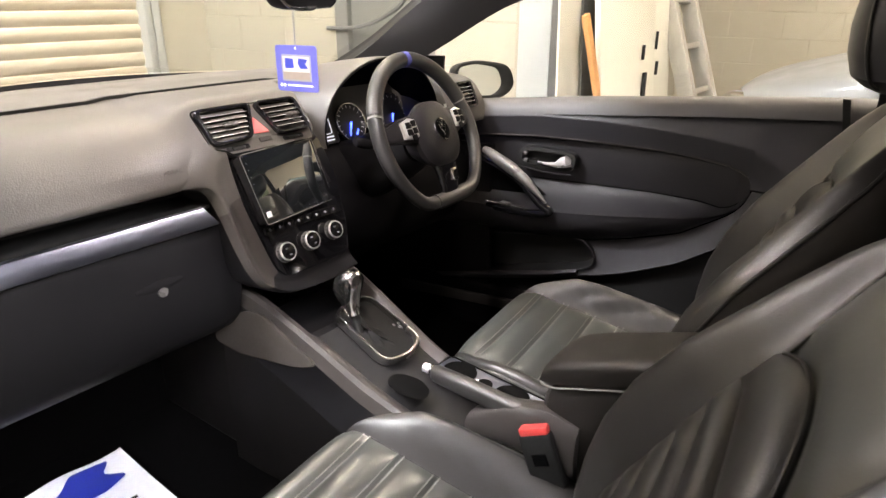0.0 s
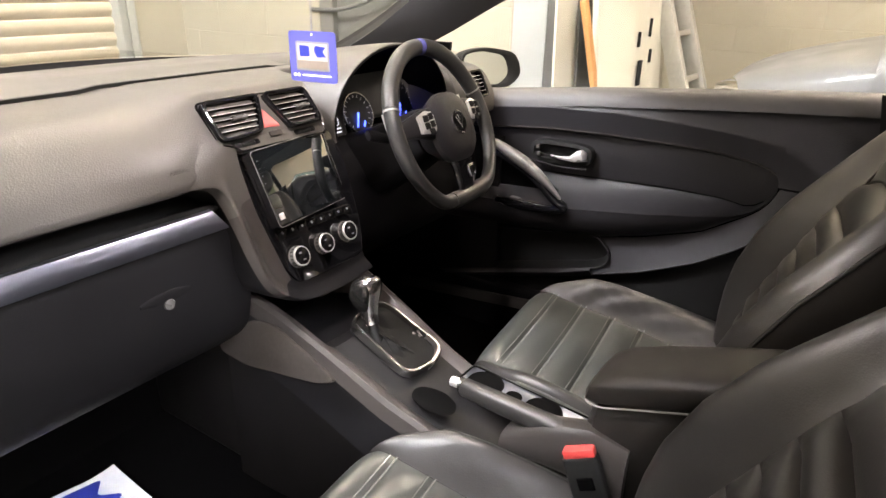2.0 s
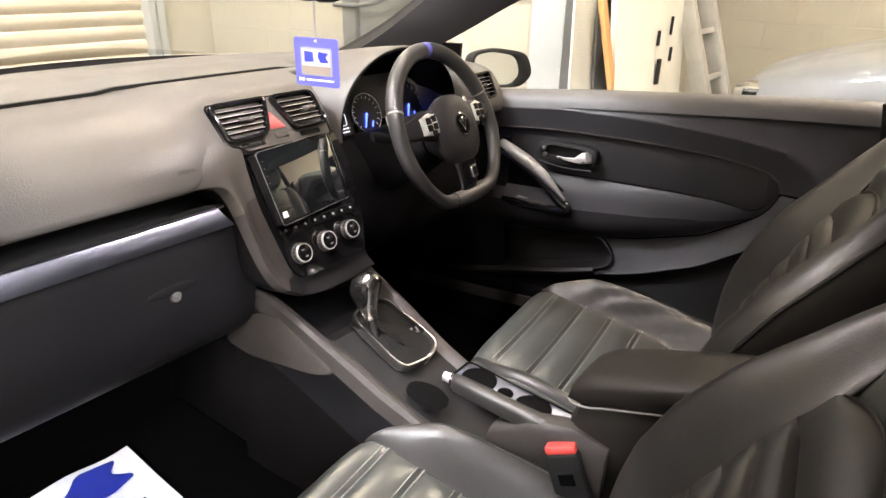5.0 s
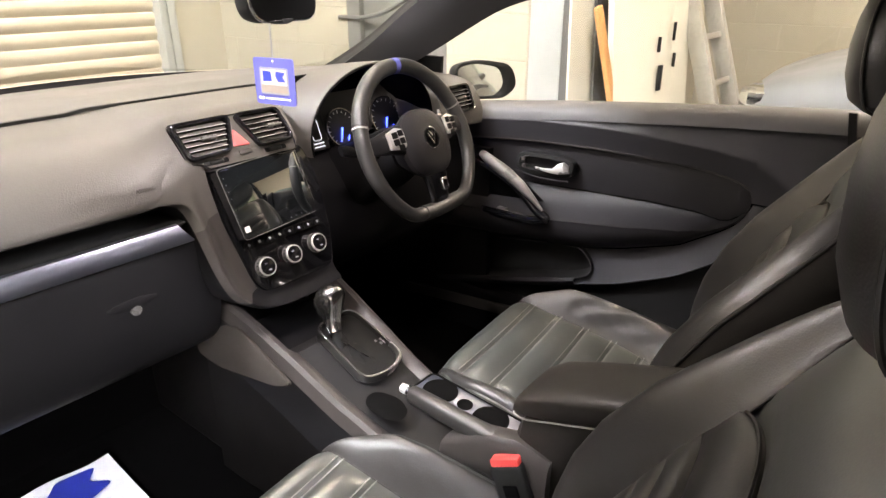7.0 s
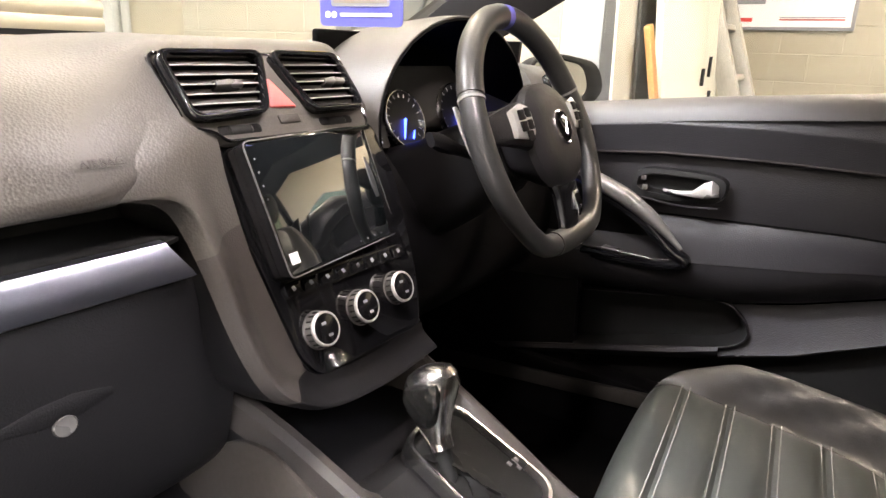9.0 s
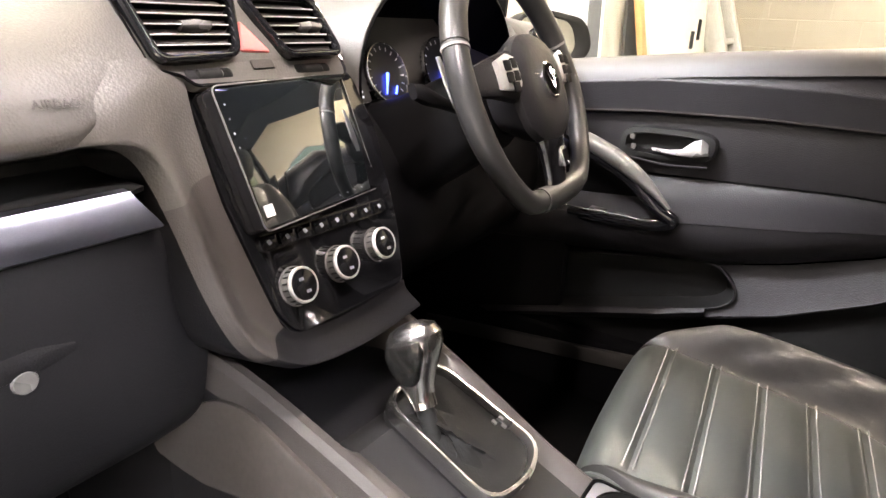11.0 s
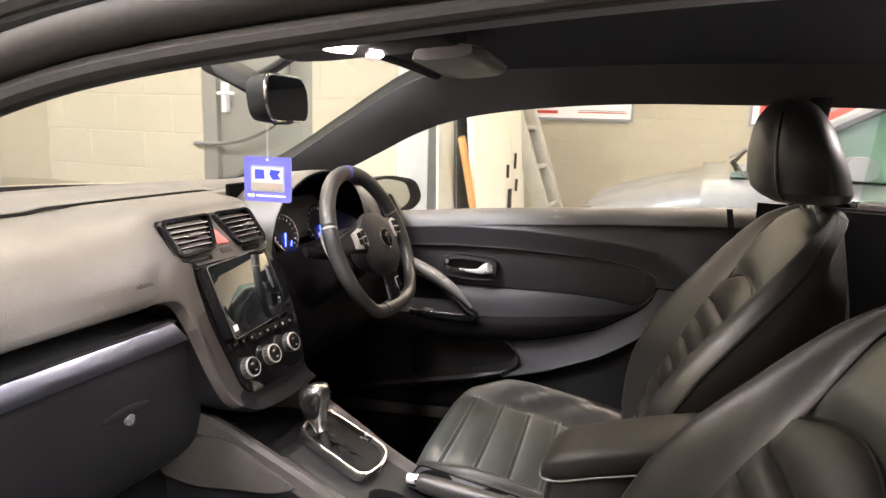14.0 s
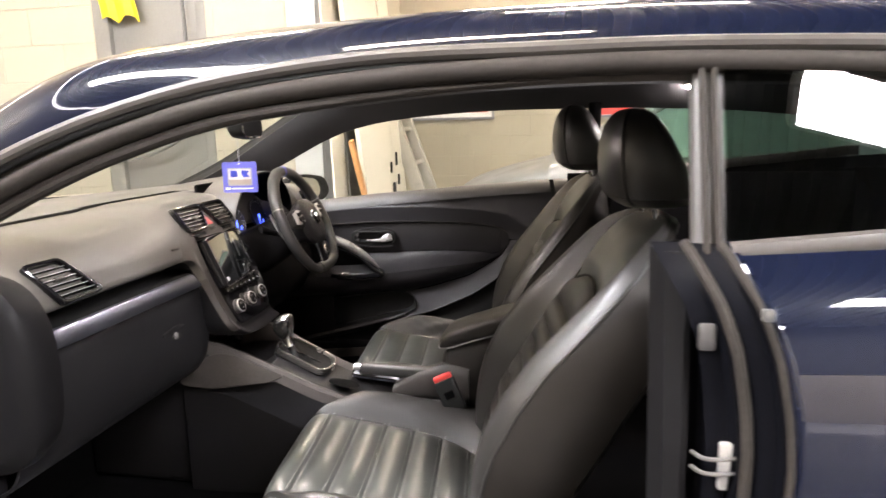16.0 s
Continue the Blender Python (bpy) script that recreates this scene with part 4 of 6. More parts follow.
for k in range(4):
    part("touch_key", disc_stack(on_screen(-.0975, .176 - .013 * k, .0002), SN, [(0, .0011), (.0004, .0009)], 10), M_GREYPRINT, hu)
for k in range(4):
    part("touch_key", disc_stack(on_screen(.02 + .014 * k, .0665, .0002), SN, [(0, .0009), (.0004, .0007)], 10), M_GREYPRINT, hu)
cl = thing("climate_panel", on_stack(0, .01), "glossy black climate panel with three rotary knobs", "control panel")
part("button_bar", outline_plate(rounded([(-.094, .052), (.088, .052), (.088, .036), (-.094, .036)], .004), on_stack(0, 0, -.012), E1, E2, EN, .008, .001), M_PIANO, cl)
for k in range(8):
    x = -.084 + .0233 * k
    b = part("button", outline_plate(rounded([(x - .0105, .0505), (x + .0105, .0505), (x + .0105, .0375), (x - .0105, .0375)], .002), on_stack(0, 0, -.008), E1, E2, EN, .0062, .001), M_PIANO, cl)
    part("symbol", outline_plate([(x - .003, .046), (x + .001, .047), (x + .003, .043), (x - .001, .0415)], on_stack(0, 0, -.0019), E1, E2, EN, .0004, 0), M_GREYPRINT, b, "pale symbol")
for x, sz in ((-.066, -.004), (-.002, .0), (.062, .004)):
    kn = part("knob", disc_stack(on_stack(x, sz, -.012), EN, [(0, .0200), (.005, .0200), (.0055, .0184), (.016, .0178)], 40), M_PULL, cl, "silver ribbed rotary knob")
    part("ring", disc_stack(on_stack(x, sz, .003), EN, [(0, .0180), (.0025, .0179), (.0035, .0170), (.0028, .0152)], 40), M_SATIN, kn, "bright chrome ring")
    part("face", disc_stack(on_stack(x, sz, .004), EN, [(0, .0156), (.0022, .0155), (.003, .014)], 36), M_PIANO, kn, "glossy black face")
    for a in range(9):
        t = math.pi * (.55 + .9 * a / 8)
        c = on_stack(x, sz, .0) + (E1 * math.cos(t) + E2 * math.sin(t)) * .0184
        part("grip_mark", tube([c - EN * .004, c + EN * .003], .0009, 6), M_RUBBER, kn)
    for u, v in ((-.003, .006), (.002, -.007)):
        part("symbol", outline_plate([(x + u - .003, v - .0015), (x + u + .003, v - .0015), (x + u + .003, v + .0015), (x + u - .003, v + .0015)], on_stack(0, sz, .0071), E1, E2, EN, .0003, 0), M_GREYPRINT, kn)


# air vents
def air_vent(outer, origin, e1, e2, en, slats, tab, label, depth=.035):
    ob = thing("air_vent", origin, label, "air vent", "dashboard air vents")
    e1, e2, en = Vector(e1).normalized(), Vector(e2).normalized(), Vector(en).normalized()
    cx, cy = sum(p[0] for p in outer) / len(outer), sum(p[1] for p in outer) / len(outer)
    oo = rounded(outer, .012)
    shr = lambda d: [(cx + (p[0] - cx) * (1 - d / .05), cy + (p[1] - cy) * (1 - d / .04)) for p in oo]
    ii = shr(.0062)
    part("frame", frame_ring(oo, ii, Vector(origin) - en * .006, e1, e2, en, .012), M_PIANO, ob, "glossy black frame")
    part("rim", tube([Vector(origin) + e1 * p[0] + e2 * p[1] + en * .0038 for p in shr(.0014)], .0027, 10, closed=True), M_PIANO, ob, "rounded glossy black edge")
    cup = [[Vector(origin) + e1 * p[0] + e2 * p[1] - en * d for p in ii] for d in (0, depth)]
    bm = grid(cup, close_v=True)
    bm.verts.ensure_lookup_table()
    bm.faces.new([bm.verts[len(ii) + i] for i in range(len(ii))])
    part("duct", bm, M_VENTBLACK, ob, "dark duct")
    ys = [p[1] for p in ii]
    lo, hi = min(ys), max(ys)
    for k in range(slats):
        y = lo + (hi - lo) * (k + 1) / (slats + 1)
        xs = []
        for a, b in zip(ii, ii[1:] + ii[:1]):
            if (a[1] - y) * (b[1] - y) <= 0 and a[1] != b[1]:
                xs.append(a[0] + (b[0] - a[0]) * (y - a[1]) / (b[1] - a[1]))
        xa, xb = min(xs) + .0008, max(xs) - .0008
        c = Vector(origin) + e2 * y - en * .006
        sl = part("slat", loft([section(c + e1 * x, en, e2, .008, .0006, 3, 12) for x in (xa, xb)]), M_VENTBLACK, ob)
        part("slat_edge", tube([c + e1 * x + en * .0084 for x in (xa + .001, xb - .001)], .0006, 6), M_SATIN, sl, "bright slat edge")
        if k == slats // 2:
            part("tab", loft([section(c + e1 * (tab + u) + en * .004, en, e2, .009 if abs(u) < .014 else .007, .0048 if abs(u) < .014 else .0035, 3.5, 16) for u in (-.0155, -.0140, 0, .0140, .0155)]), M_SLAT, ob, "ribbed centre tab")
    return ob


V2 = Vector((0, .56, .828)).normalized()
VN = Vector((0, -.828, .56)).normalized()
vo = Vector((-.011, .0972, .9675))
air_vent([(-.138, .036), (-.018, .037), (-.043, -.031), (-.130, -.035)], vo, (1, 0, 0), V2, VN, 5, -.075, "glossy black centre air vent with horizontal slats")
air_vent([(-.010, .037), (.090, .036), (.097, -.033), (.016, -.034)], vo, (1, 0, 0), V2, VN, 5, .068, "slanted glossy black centre air vent with slats")
vp = thing("vent_plate", vo, "satin charcoal plate round the centre vents", "trim plate")
vp_o = rounded([(-.143, .039), (.094, .040), (.103, -.036), (.099, -.055), (-.100, -.055), (-.108, -.045), (-.135, -.036)], .010)
part("plate", outline_plate(vp_o, vo - VN * .0165, E1, V2, VN, .0105, .003), M_PAD, vp)
part("edge", tube([vo + E1 * p[0] * .985 + V2 * p[1] * .985 - VN * .0050 for p in vp_o], .0016, 6, closed=True), M_PIANO, vp, "glossy black edge line")
single("hazard_switch", outline_plate(rounded([(-.0195, .010), (.002, -.025), (-.034, -.023)], .003), vo - VN * .0080, E1, V2, VN, .006, .002), M_REDLENS, "red triangular hazard switch between the vents", "switch")
single("airbag_indicator", outline_plate(rounded([(-.027, -.031), (.001, -.031), (.001, -.041), (-.027, -.041)], .002), vo - VN * .012, E1, V2, VN, .008, .001), M_CONSOLE, "small grey indicator lens below the hazard switch", "indicator")
for x in (-.078, .052):
    wh = part("thumbwheel", disc_stack(vo + V2 * -.0425 + E1 * (x - .015) - VN * .0095, (1, 0, 0), [(0, .004), (.003, .0062), (.027, .0062), (.030, .004)], 26), M_RUBBER, vp, "grey ribbed thumbwheel")
    part("socket", outline_plate(rounded([(x - .026, -.0375), (x + .026, -.0375), (x + .026, -.0475), (x - .026, -.0475)], .004), vo - VN * .0115, E1, V2, VN, .006, .002), M_TRIM, wh)
air_vent([(-.062, .046), (.022, .046), (.066, -.040), (-.032, -.046)], (-.578, .060, .925), (1, -.03, 0), (0, .62, .785), (0, -.785, .62), 6, .0, "glossy black side air vent with slats near the door")
air_vent([(-.040, .036), (.055, .036), (.040, -.036), (-.050, -.036)], (.640, .083, .942), (1, .05, 0), (0, .55, .83), (0, -.83, .55), 5, .0, "glossy black side air vent behind the steering wheel")

# instrument cowl and cluster
cow = thing("instrument_cluster", (.36, .22, .9), "hooded instrument cluster with blue lit needles", "instrument cluster")
XC = .365
hood, lining = [], []
for i in range(25):
    a = math.pi * (-.06 + 1.12 * i / 24)
    ca, sa = math.cos(a), math.sin(a)
    f = lambda w, h, y: Vector((XC - w * ca, y, .905 + h * max(sa, -.4)))
    hood.append(spline([f(.235, .11, .42), f(.225, .135, .27), f(.212, .150, .16), f(.206, .152, .122), f(.203, .149, .118)], 26))
    lining.append(spline([f(.203, .149, .118), f(.198, .143, .120), f(.190, .130, .17), f(.183, .122, .22), f(.178, .112, .245)], 20))
part("hood", grid(hood), M_PAD, cow, "charcoal hood")
part("hood_lining", grid(lining), M_VENTBLACK, cow, "matt black lining of the hood")
part("back", box(XC - .19, XC + .19, .238, .25, .80, 1.03, .004), M_VENTBLACK, cow)
G2, GN = Vector((0, .35, .94)).normalized(), Vector((0, -.94, .35)).normalized()
for gx, r in ((-.028, .048), (.128, .056)):
    c = Vector((XC + gx, .215, .898))
    d = part("dial", disc_stack(c, GN, [(0, r), (.004, r)], 40), M_DIAL, cow, "black dial")
    part("ring", frame_ring([(math.cos(a) * r, math.sin(a) * r) for a in [2 * math.pi * k / 48 for k in range(48)]], [(math.cos(a) * (r - .003), math.sin(a) * (r - .003)) for a in [2 * math.pi * k / 48 for k in range(48)]], c, E1, G2, GN, .009), M_CHROME, d, "chrome ring")
    for k in range(15):
        a = math.radians(225 - 270 * k / 14)
        u, v = math.cos(a), math.sin(a)
        part("tick", tube([c + (E1 * u + G2 * v) * (r - .012) + GN * .0045, c + (E1 * u + G2 * v) * (r - .006) + GN * .0045], .0007, 5), M_WHITE, d)
    an = math.radians(245)
    tip = (E1 * math.cos(an) + G2 * math.sin(an))
    part("needle", tube([c + GN * .007, c + tip * (r - .014) + GN * .007], [.0022, .0010], 8), M_NEEDLE, d, "lit blue needle")
    part("small_needle", tube([c - G2 * .032 + E1 * .008 + GN * .007, c - G2 * .032 + E1 * .008 + (E1 * math.cos(1.0) + G2 * math.sin(1.0)) * .014 + GN * .007], [.0018, .0010], 8), M_NEEDLE, d, "small lit blue needle")
dc = Vector((XC - .108, .217, .903))
dp = part("display", outline_plate(rounded([(-.030, .050), (.030, .050), (.030, -.045), (-.030, -.045)], .004), dc, E1, G2, GN, .003, 0), M_DIAL, cow, "black info display")
part("car_symbol", frame_ring(rounded([(-.012, .028), (.012, .028), (.013, -.022), (-.013, -.022)], .007), rounded([(-.0105, .0265), (.0105, .0265), (.0115, -.0205), (-.0115, -.0205)], .006), dc, E1, G2, GN, .0045), M_DISPLAY, dp, "lit car outline")
for k in range(3):
    y = (.040, -.030, -.038)[k]
    part("display_bar", box(0, .030, 0, .003, 0, .0006, m=Matrix.Translation(dc + E1 * -.015 + G2 * y + GN * .003) @ Matrix((E1, G2, GN)).transposed().to_4x4()), M_DISPLAY, dp)

# lower dashboard on the driver's side
ldp = []
for i in range(21):
    x = .135 + .60 * i / 20
    ldp.append(spline([(x, .225, .86), (x, .17, .83), (x, .13, .77), (x, .115, .70), (x, .13, .62), (x, .19, .56), (x, .34, .53)], 20))
part("knee_panel", thicken(grid(ldp), .005), M_TRIM, dash, "dark knee panel under the wheel")
part("end_cap", loft([section((x, .125, .80), (0, 1, 0), (0, 0, 1), .148 - e, .172 - e, 2.8, 36) for x, e in ((-.765, .03), (-.758, .012), (-.745, .002), (-.72, .0), (-.69, .008), (-.675, .03))]), M_TRIM, dash, "black dashboard end cap")

# ---------------------------------------------------------------- steering wheel
WC = Vector((.355, -.030, .900))
W1 = Vector((math.cos(radians(3.5)), math.sin(radians(3.5)), 0))
WN = (Matrix.Rotation(radians(3.5), 3, "Z") @ Vector((0, -.917, .40))).normalized()
WE2 = WN.cross(W1)
wheel = thing("steering_wheel", WC, "flat-bottomed black leather steering wheel with silver trim", "steering wheel")


def rim_point(a, r=.174):
    x, y = math.cos(a) * r, math.sin(a) * r
    if y < -.145:
        y = -.145 - (abs(y) - .145) * .25
    return WC + W1 * x + WE2 * y - WN * .012


rimp = spline([rim_point(2 * math.pi * k / 48) for k in range(48)], 144, closed=True)
angle = lambda p: math.atan2((p - WC).dot(WE2), (p - WC).dot(W1))
rad = [.0158 + .0010 * math.cos(4 * angle(p)) for p in rimp]
part("rim", tube(rimp, rad, 16, closed=True), M_WHEEL, wheel, "black leather rim")
for a0, a1, mat, lab in ((math.radians(20), math.radians(86), M_WHEEL, "smooth grey leather rim section"), (math.radians(92), math.radians(158), M_WHEEL, "smooth grey leather rim section"), (math.radians(86.5), math.radians(91.5), M_BLUE, "blue centre mark"), (math.radians(248), math.radians(292), M_WHEEL, "smooth flat rim bottom")):
    pts = [rim_point(a0 + (a1 - a0) * k / 30) for k in range(31)]
    part("rim_section", tube(pts, .0174, 16), mat, wheel, lab)
for a in (20, 160):
    p, q = rim_point(math.radians(a - .6)), rim_point(math.radians(a + .6))
    part("seam", tube([p, q], .0178, 16), M_THREAD, wheel, "stitched seam")
hub = [section(WC + WN * h - WE2 * .005, W1, WE2, a, b, 2.5, 36) for h, a, b in ((-.05, .050, .045), (-.02, .070, .066), (.0, .079, .076), (.010, .077, .074), (.018, .068, .065), (.023, .048, .046), (.0245, .01, .01))]
part("hub", loft(hub), M_INSERT, wheel, "soft black airbag hub")
bg = part("badge", disc_stack(WC + WN * .0245, WN, [(0, .0255), (.003, .0255), (.0045, .023), (.003, .021)], 40), M_CHROME, wheel, "round chrome badge")
part("badge_field", disc_stack(WC + WN * .0265, WN, [(0, .0215), (.0012, .0213)], 36), M_VENTBLACK, bg)
for u, v in (((-.013, .012), (0, -.014)), ((.013, .012), (0, -.014)), ((-.006, .016), (0, .003)), ((.006, .016), (0, .003))):
    part("badge_bar", tube([WC + WN * .029 + W1 * u[0] + WE2 * u[1], WC + WN * .029 + W1 * v[0] + WE2 * v[1]], .0018, 6), M_CHROME, bg)
for s in (-1, 1):
    sp = [section(WC + W1 * s * x + WE2 * z + WN * h, WE2, WN, a, b, 3, 16) for x, z, h, a, b in ((.055, .012, .0, .036, .012), (.085, .016, .002, .032, .011), (.12, .018, -.004, .024, .010), (.165, .016, -.012, .016, .009))]
    part("spoke", loft(sp), M_INSERT, wheel, "black side spoke")
    pod = part("button_pod", loft([section(WC + W1 * s * x + WE2 * z + WN * h, WE2, WN, a, .005, 3, 16) for x, z, h, a in ((.076, .018, .014, .020), (.095, .019, .014, .024), (.118, .018, .009, .018))]), M_SATIN, wheel, "silver-edged button pod")
    for k, (dx, dz) in enumerate(((.086, .029), (.104, .027), (.086, .013), (.104, .012), (.093, -.001))):
        part("button", box(-.0082, .0082, -.0068, .0068, 0, .0035, .0016, m=Matrix.Translation(WC + W1 * s * dx + WE2 * dz + WN * .0165) @ Matrix((W1, WE2, WN)).transposed().to_4x4()), M_TRIM, pod)
    part("paddle", loft([section(WC + W1 * s * x + WE2 * z - WN * .045, W1, WN, a, .0025, 2.5, 12) for x, z, a in ((.125, -.03, .006), (.138, .0, .012), (.145, .03, .010), (.150, .062, .003))]), M_SATIN, wheel, "silver shift paddle")
low_sp = [section(WC - WE2 * z + WN * h, W1, WN, a, b, 3, 16) for z, h, a, b in ((.05, .002, .045, .012), (.09, .0, .036, .010), (.125, -.006, .030, .009), (.150, -.012, .034, .008))]
lsp = part("lower_spoke", loft(low_sp), M_PIANO, wheel, "glossy black lower spoke")
part("emblem", outline_plate(rounded([(.002, -.090), (.026, -.090), (.022, -.118), (.004, -.118)], .003), WC + WN * .006, W1, WE2, WN, .005, .001), M_CHROME, lsp, "small chrome emblem")
part("emblem_field", outline_plate(rounded([(.007, -.095), (.022, -.095), (.019, -.112), (.008, -.112)], .002), WC + WN * .0112, W1, WE2, WN, .001, 0), M_VENTBLACK, lsp)
col = thing("steering_column", (.355, .1, .83), "black steering column shroud with stalks", "steering column")
part("shroud", loft([section(WC - WN * d - WE2 * dz, W1, WE2, a, b, 3.2, 24) for d, dz, a, b in ((.05, .0, .058, .052), (.075, .005, .065, .062), (.12, .012, .070, .068), (.20, .02, .075, .075), (.27, .02, .080, .085))]), M_TRIM, col)
for s in (-1, 1):
    part("stalk", loft([section(WC + W1 * s * x - WN * .085 + WE2 * z, WN, WE2, a, b, 3, 12) for x, z, a, b in ((.06, .0, .006, .008), (.10, .012, .006, .008), (.145, .028, .008, .013), (.165, .034, .006, .010))]), M_TRIM, col, "black stalk")

# ---------------------------------------------------------------- console
con = thing("center_console", (.01, -.2, .25), "warm charcoal centre console between the seats", "console")


def rail_z(y):
    return lerp_table([(-.62, .47), (-.45, .485), (-.30, .500), (-.20, .535), (-.10, .583), (.0, .627), (.06, .648), (.12, .655)], y)[0]


crows = []
for i in range(31):
    y = -.80 + .94 * i / 30
    t = max(0, min(1, (y + .30) / .36))
    hw = .100 + .028 * t
    zr = rail_z(y)
    tray = .03 + .045 * max(0, (y + .03) / .1) if y > -.05 else .010
    cx = .012
    crows.append([(cx - hw - .022, y, .24), (cx - hw - .020, y, zr - .12), (cx - hw - .008, y, zr - .03), (cx - hw, y, zr - .006), (cx - hw + .008, y, zr), (cx - hw + .018, y, zr - .001), (cx - hw + .026, y, zr - tray * .6), (cx - hw + .032, y, zr - tray),
                  (cx, y, zr - tray - .002), (cx + hw - .032, y, zr - tray), (cx + hw - .026, y, zr - tray * .6), (cx + hw - .018, y, zr - .001), (cx + hw - .008, y, zr), (cx + hw, y, zr - .006), (cx + hw + .008, y, zr - .03), (cx + hw + .020, y, zr - .12), (cx + hw + .022, y, .24)])
for ends in (slice(2, 8), slice(9, 15)):
    part("side_rail", grid([r[ends] for r in crows]), M_CONSOLE, con, "warm charcoal console side rail")
# below the rail the colour darkens in two steps, in place of shade
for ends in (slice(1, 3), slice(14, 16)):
    part("side_skirt", grid([r[ends] for r in crows]), M_GLOVE, con, "side of the console under its rail, darkened for shade")
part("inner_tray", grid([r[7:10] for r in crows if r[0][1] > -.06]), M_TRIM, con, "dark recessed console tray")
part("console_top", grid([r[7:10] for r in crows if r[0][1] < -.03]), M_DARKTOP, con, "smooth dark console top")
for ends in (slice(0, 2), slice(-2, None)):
    part("shaded_side", grid([r[ends] for r in crows]), M_SIDE, con, "lower console side, darkened further for shade")
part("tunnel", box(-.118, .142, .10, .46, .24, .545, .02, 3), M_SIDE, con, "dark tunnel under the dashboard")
part("tray", box(-.075, .10, -.02, .10, .50, .512, .003), M_RUBBER, con, "black rubber tray")
PX = -.139
pk_o = rounded([(.137, .556), (.062, .618), (.012, .624), (-.155, .578), (-.112, .561), (.052, .538), (.125, .543)], .022)
# paler colour than the side round it, for the light it catches
part("side_pocket", outline_plate([(y, (z - .54) * 1.085) for y, z in pk_o], (PX - .016, 0, .54), Vector((0, 1, 0)), Vector((.30, 0, .954)), Vector((-.954, 0, .30)), .006, .004), M_SEAL, con, "smooth floor of the side pocket, paler for the light on it")
gs_o = rounded([(-.045, .078), (.058, .082), (.070, -.070), (.025, -.086), (-.045, -.076)], .028)
gs_i = [(p[0] * .90 + .0005, p[1] * .915) for p in gs_o]
GO, GE2, GNN = Vector((.022, -.135, .5740)), Vector((0, .90, .436)).normalized(), Vector((0, -.436, .90)).normalized()
gear = thing("gear_lever", GO, "chrome and black gear lever with a leather gaiter", "gear lever")
part("surround", frame_ring(gs_o, gs_i, GO - GNN * .012, E1, GE2, GNN, .018), M_KNOB, gear, "bright chrome surround")
gai = []
KT = Vector((.002, -.100, .616))
for k in range(9):
    t = k / 8
    ring = []
    for n_, p in enumerate(gs_i):
        base = GO + E1 * p[0] * .98 + GE2 * p[1] * .98 - GNN * .003
        a = 2 * math.pi * n_ / len(gs_i)
        top = KT + Vector((math.cos(a) * .016, math.sin(a) * .016, -.02))
        u = t ** .62
        q = base.lerp(top, t)
        q.x = base.x + (top.x - base.x) * u
        q.y = base.y + (top.y - base.y) * u
        q += Vector((math.cos(a), math.sin(a), 0)) * (.006 * math.sin(5 * a + 6 * t) * math.sin(math.pi * t))
        q += GNN * (.005 * math.sin(math.pi * t) ** .7 + .003 * math.sin(3 * a + 9 * t) * math.sin(math.pi * t))
        ring.append(q)
    gai.append(ring)
part("gaiter", loft(gai), M_GAITER, gear, "creased black leather gaiter")
for ex, ey in ((.030, -.020), (.036, -.030), (.042, -.022)):
    part("gear_mark", box(-.0024, .0024, -.0028, .0028, 0, .002, .0006, m=Matrix.Translation(GO + E1 * ex + GE2 * ey + GNN * .016) @ Matrix((E1, GE2, GNN)).transposed().to_4x4()), M_PULL, gear, "small bright emblem")
part("shift_base", outline_plate([(p[0] * .97, p[1] * .97) for p in gs_o], GO - GNN * .022, E1, GE2, GNN, .014, .002), M_DARKTOP, gear, "dark plinth under the surround")
GD = Vector((.016, .058, .125)).normalized()
GS = E1
GF = GD.cross(GS).normalized()
kn = part("knob", loft([section(KT + GD * (h * .82) + GF * f, GS, GF, a, b, 2.5, 24) for h, f, a, b in ((-.012, 0, .0130, .0125), (.0, 0, .0140, .0135), (.010, .0, .0150, .016), (.026, -.001, .0180, .021), (.044, -.004, .0215, .027), (.062, -.007, .0245, .031), (.076, -.009, .0240, .0305), (.086, -.010, .0195, .025), (.092, -.010, .0110, .014), (.094, -.010, .003, .004))]), M_KNOB, gear, "satin chrome knob")
for side in (-1, 1):
    part("knob_inset", loft([section(KT + GD * (h * .82) + GF * f + GS * (side * o), GS, GF, a, b, 2.4, 18) for h, f, o, a, b in ((.014, .0, .0095, .004, .006), (.024, -.001, .0115, .0085, .0140), (.044, -.004, .0150, .0095, .0215), (.062, -.007, .0178, .0095, .0255), (.074, -.009, .0168, .0100, .0225), (.083, -.010, .0140, .0045, .011))]), M_INSET, kn, "glossy black side inset")
part("collar", tube([KT + GD * -.012, KT + GD * .004], .0142, 18), M_CHROME, gear, "chrome collar")
part("lever", tube([KT + GD * -.07, KT + GD * -.01], .010, 14), M_RUBBER, gear)

sk_c, sk_a = Vector((.112, .118, .578)), Vector((-.45, -.62, .64)).normalized()
skt = thing("power_socket", sk_c, "bright chrome cap of the power socket in the tray", "socket")
part("cap", disc_stack(sk_c, sk_a, [(-.004, .0165), (.0, .0175), (.022, .0165), (.026, .0145), (.0265, .004)], 28), M_CHROME, skt, "chrome cap")
part("collar", disc_stack(sk_c - sk_a * .020, sk_a, [(0, .022), (.010, .022), (.014, .019)], 28), M_RUBBER, skt, "black collar")
part("mount", box(.078, .138, .105, .20, .50, .575, .008), M_TRIM, skt, "dark tray wall round the socket")
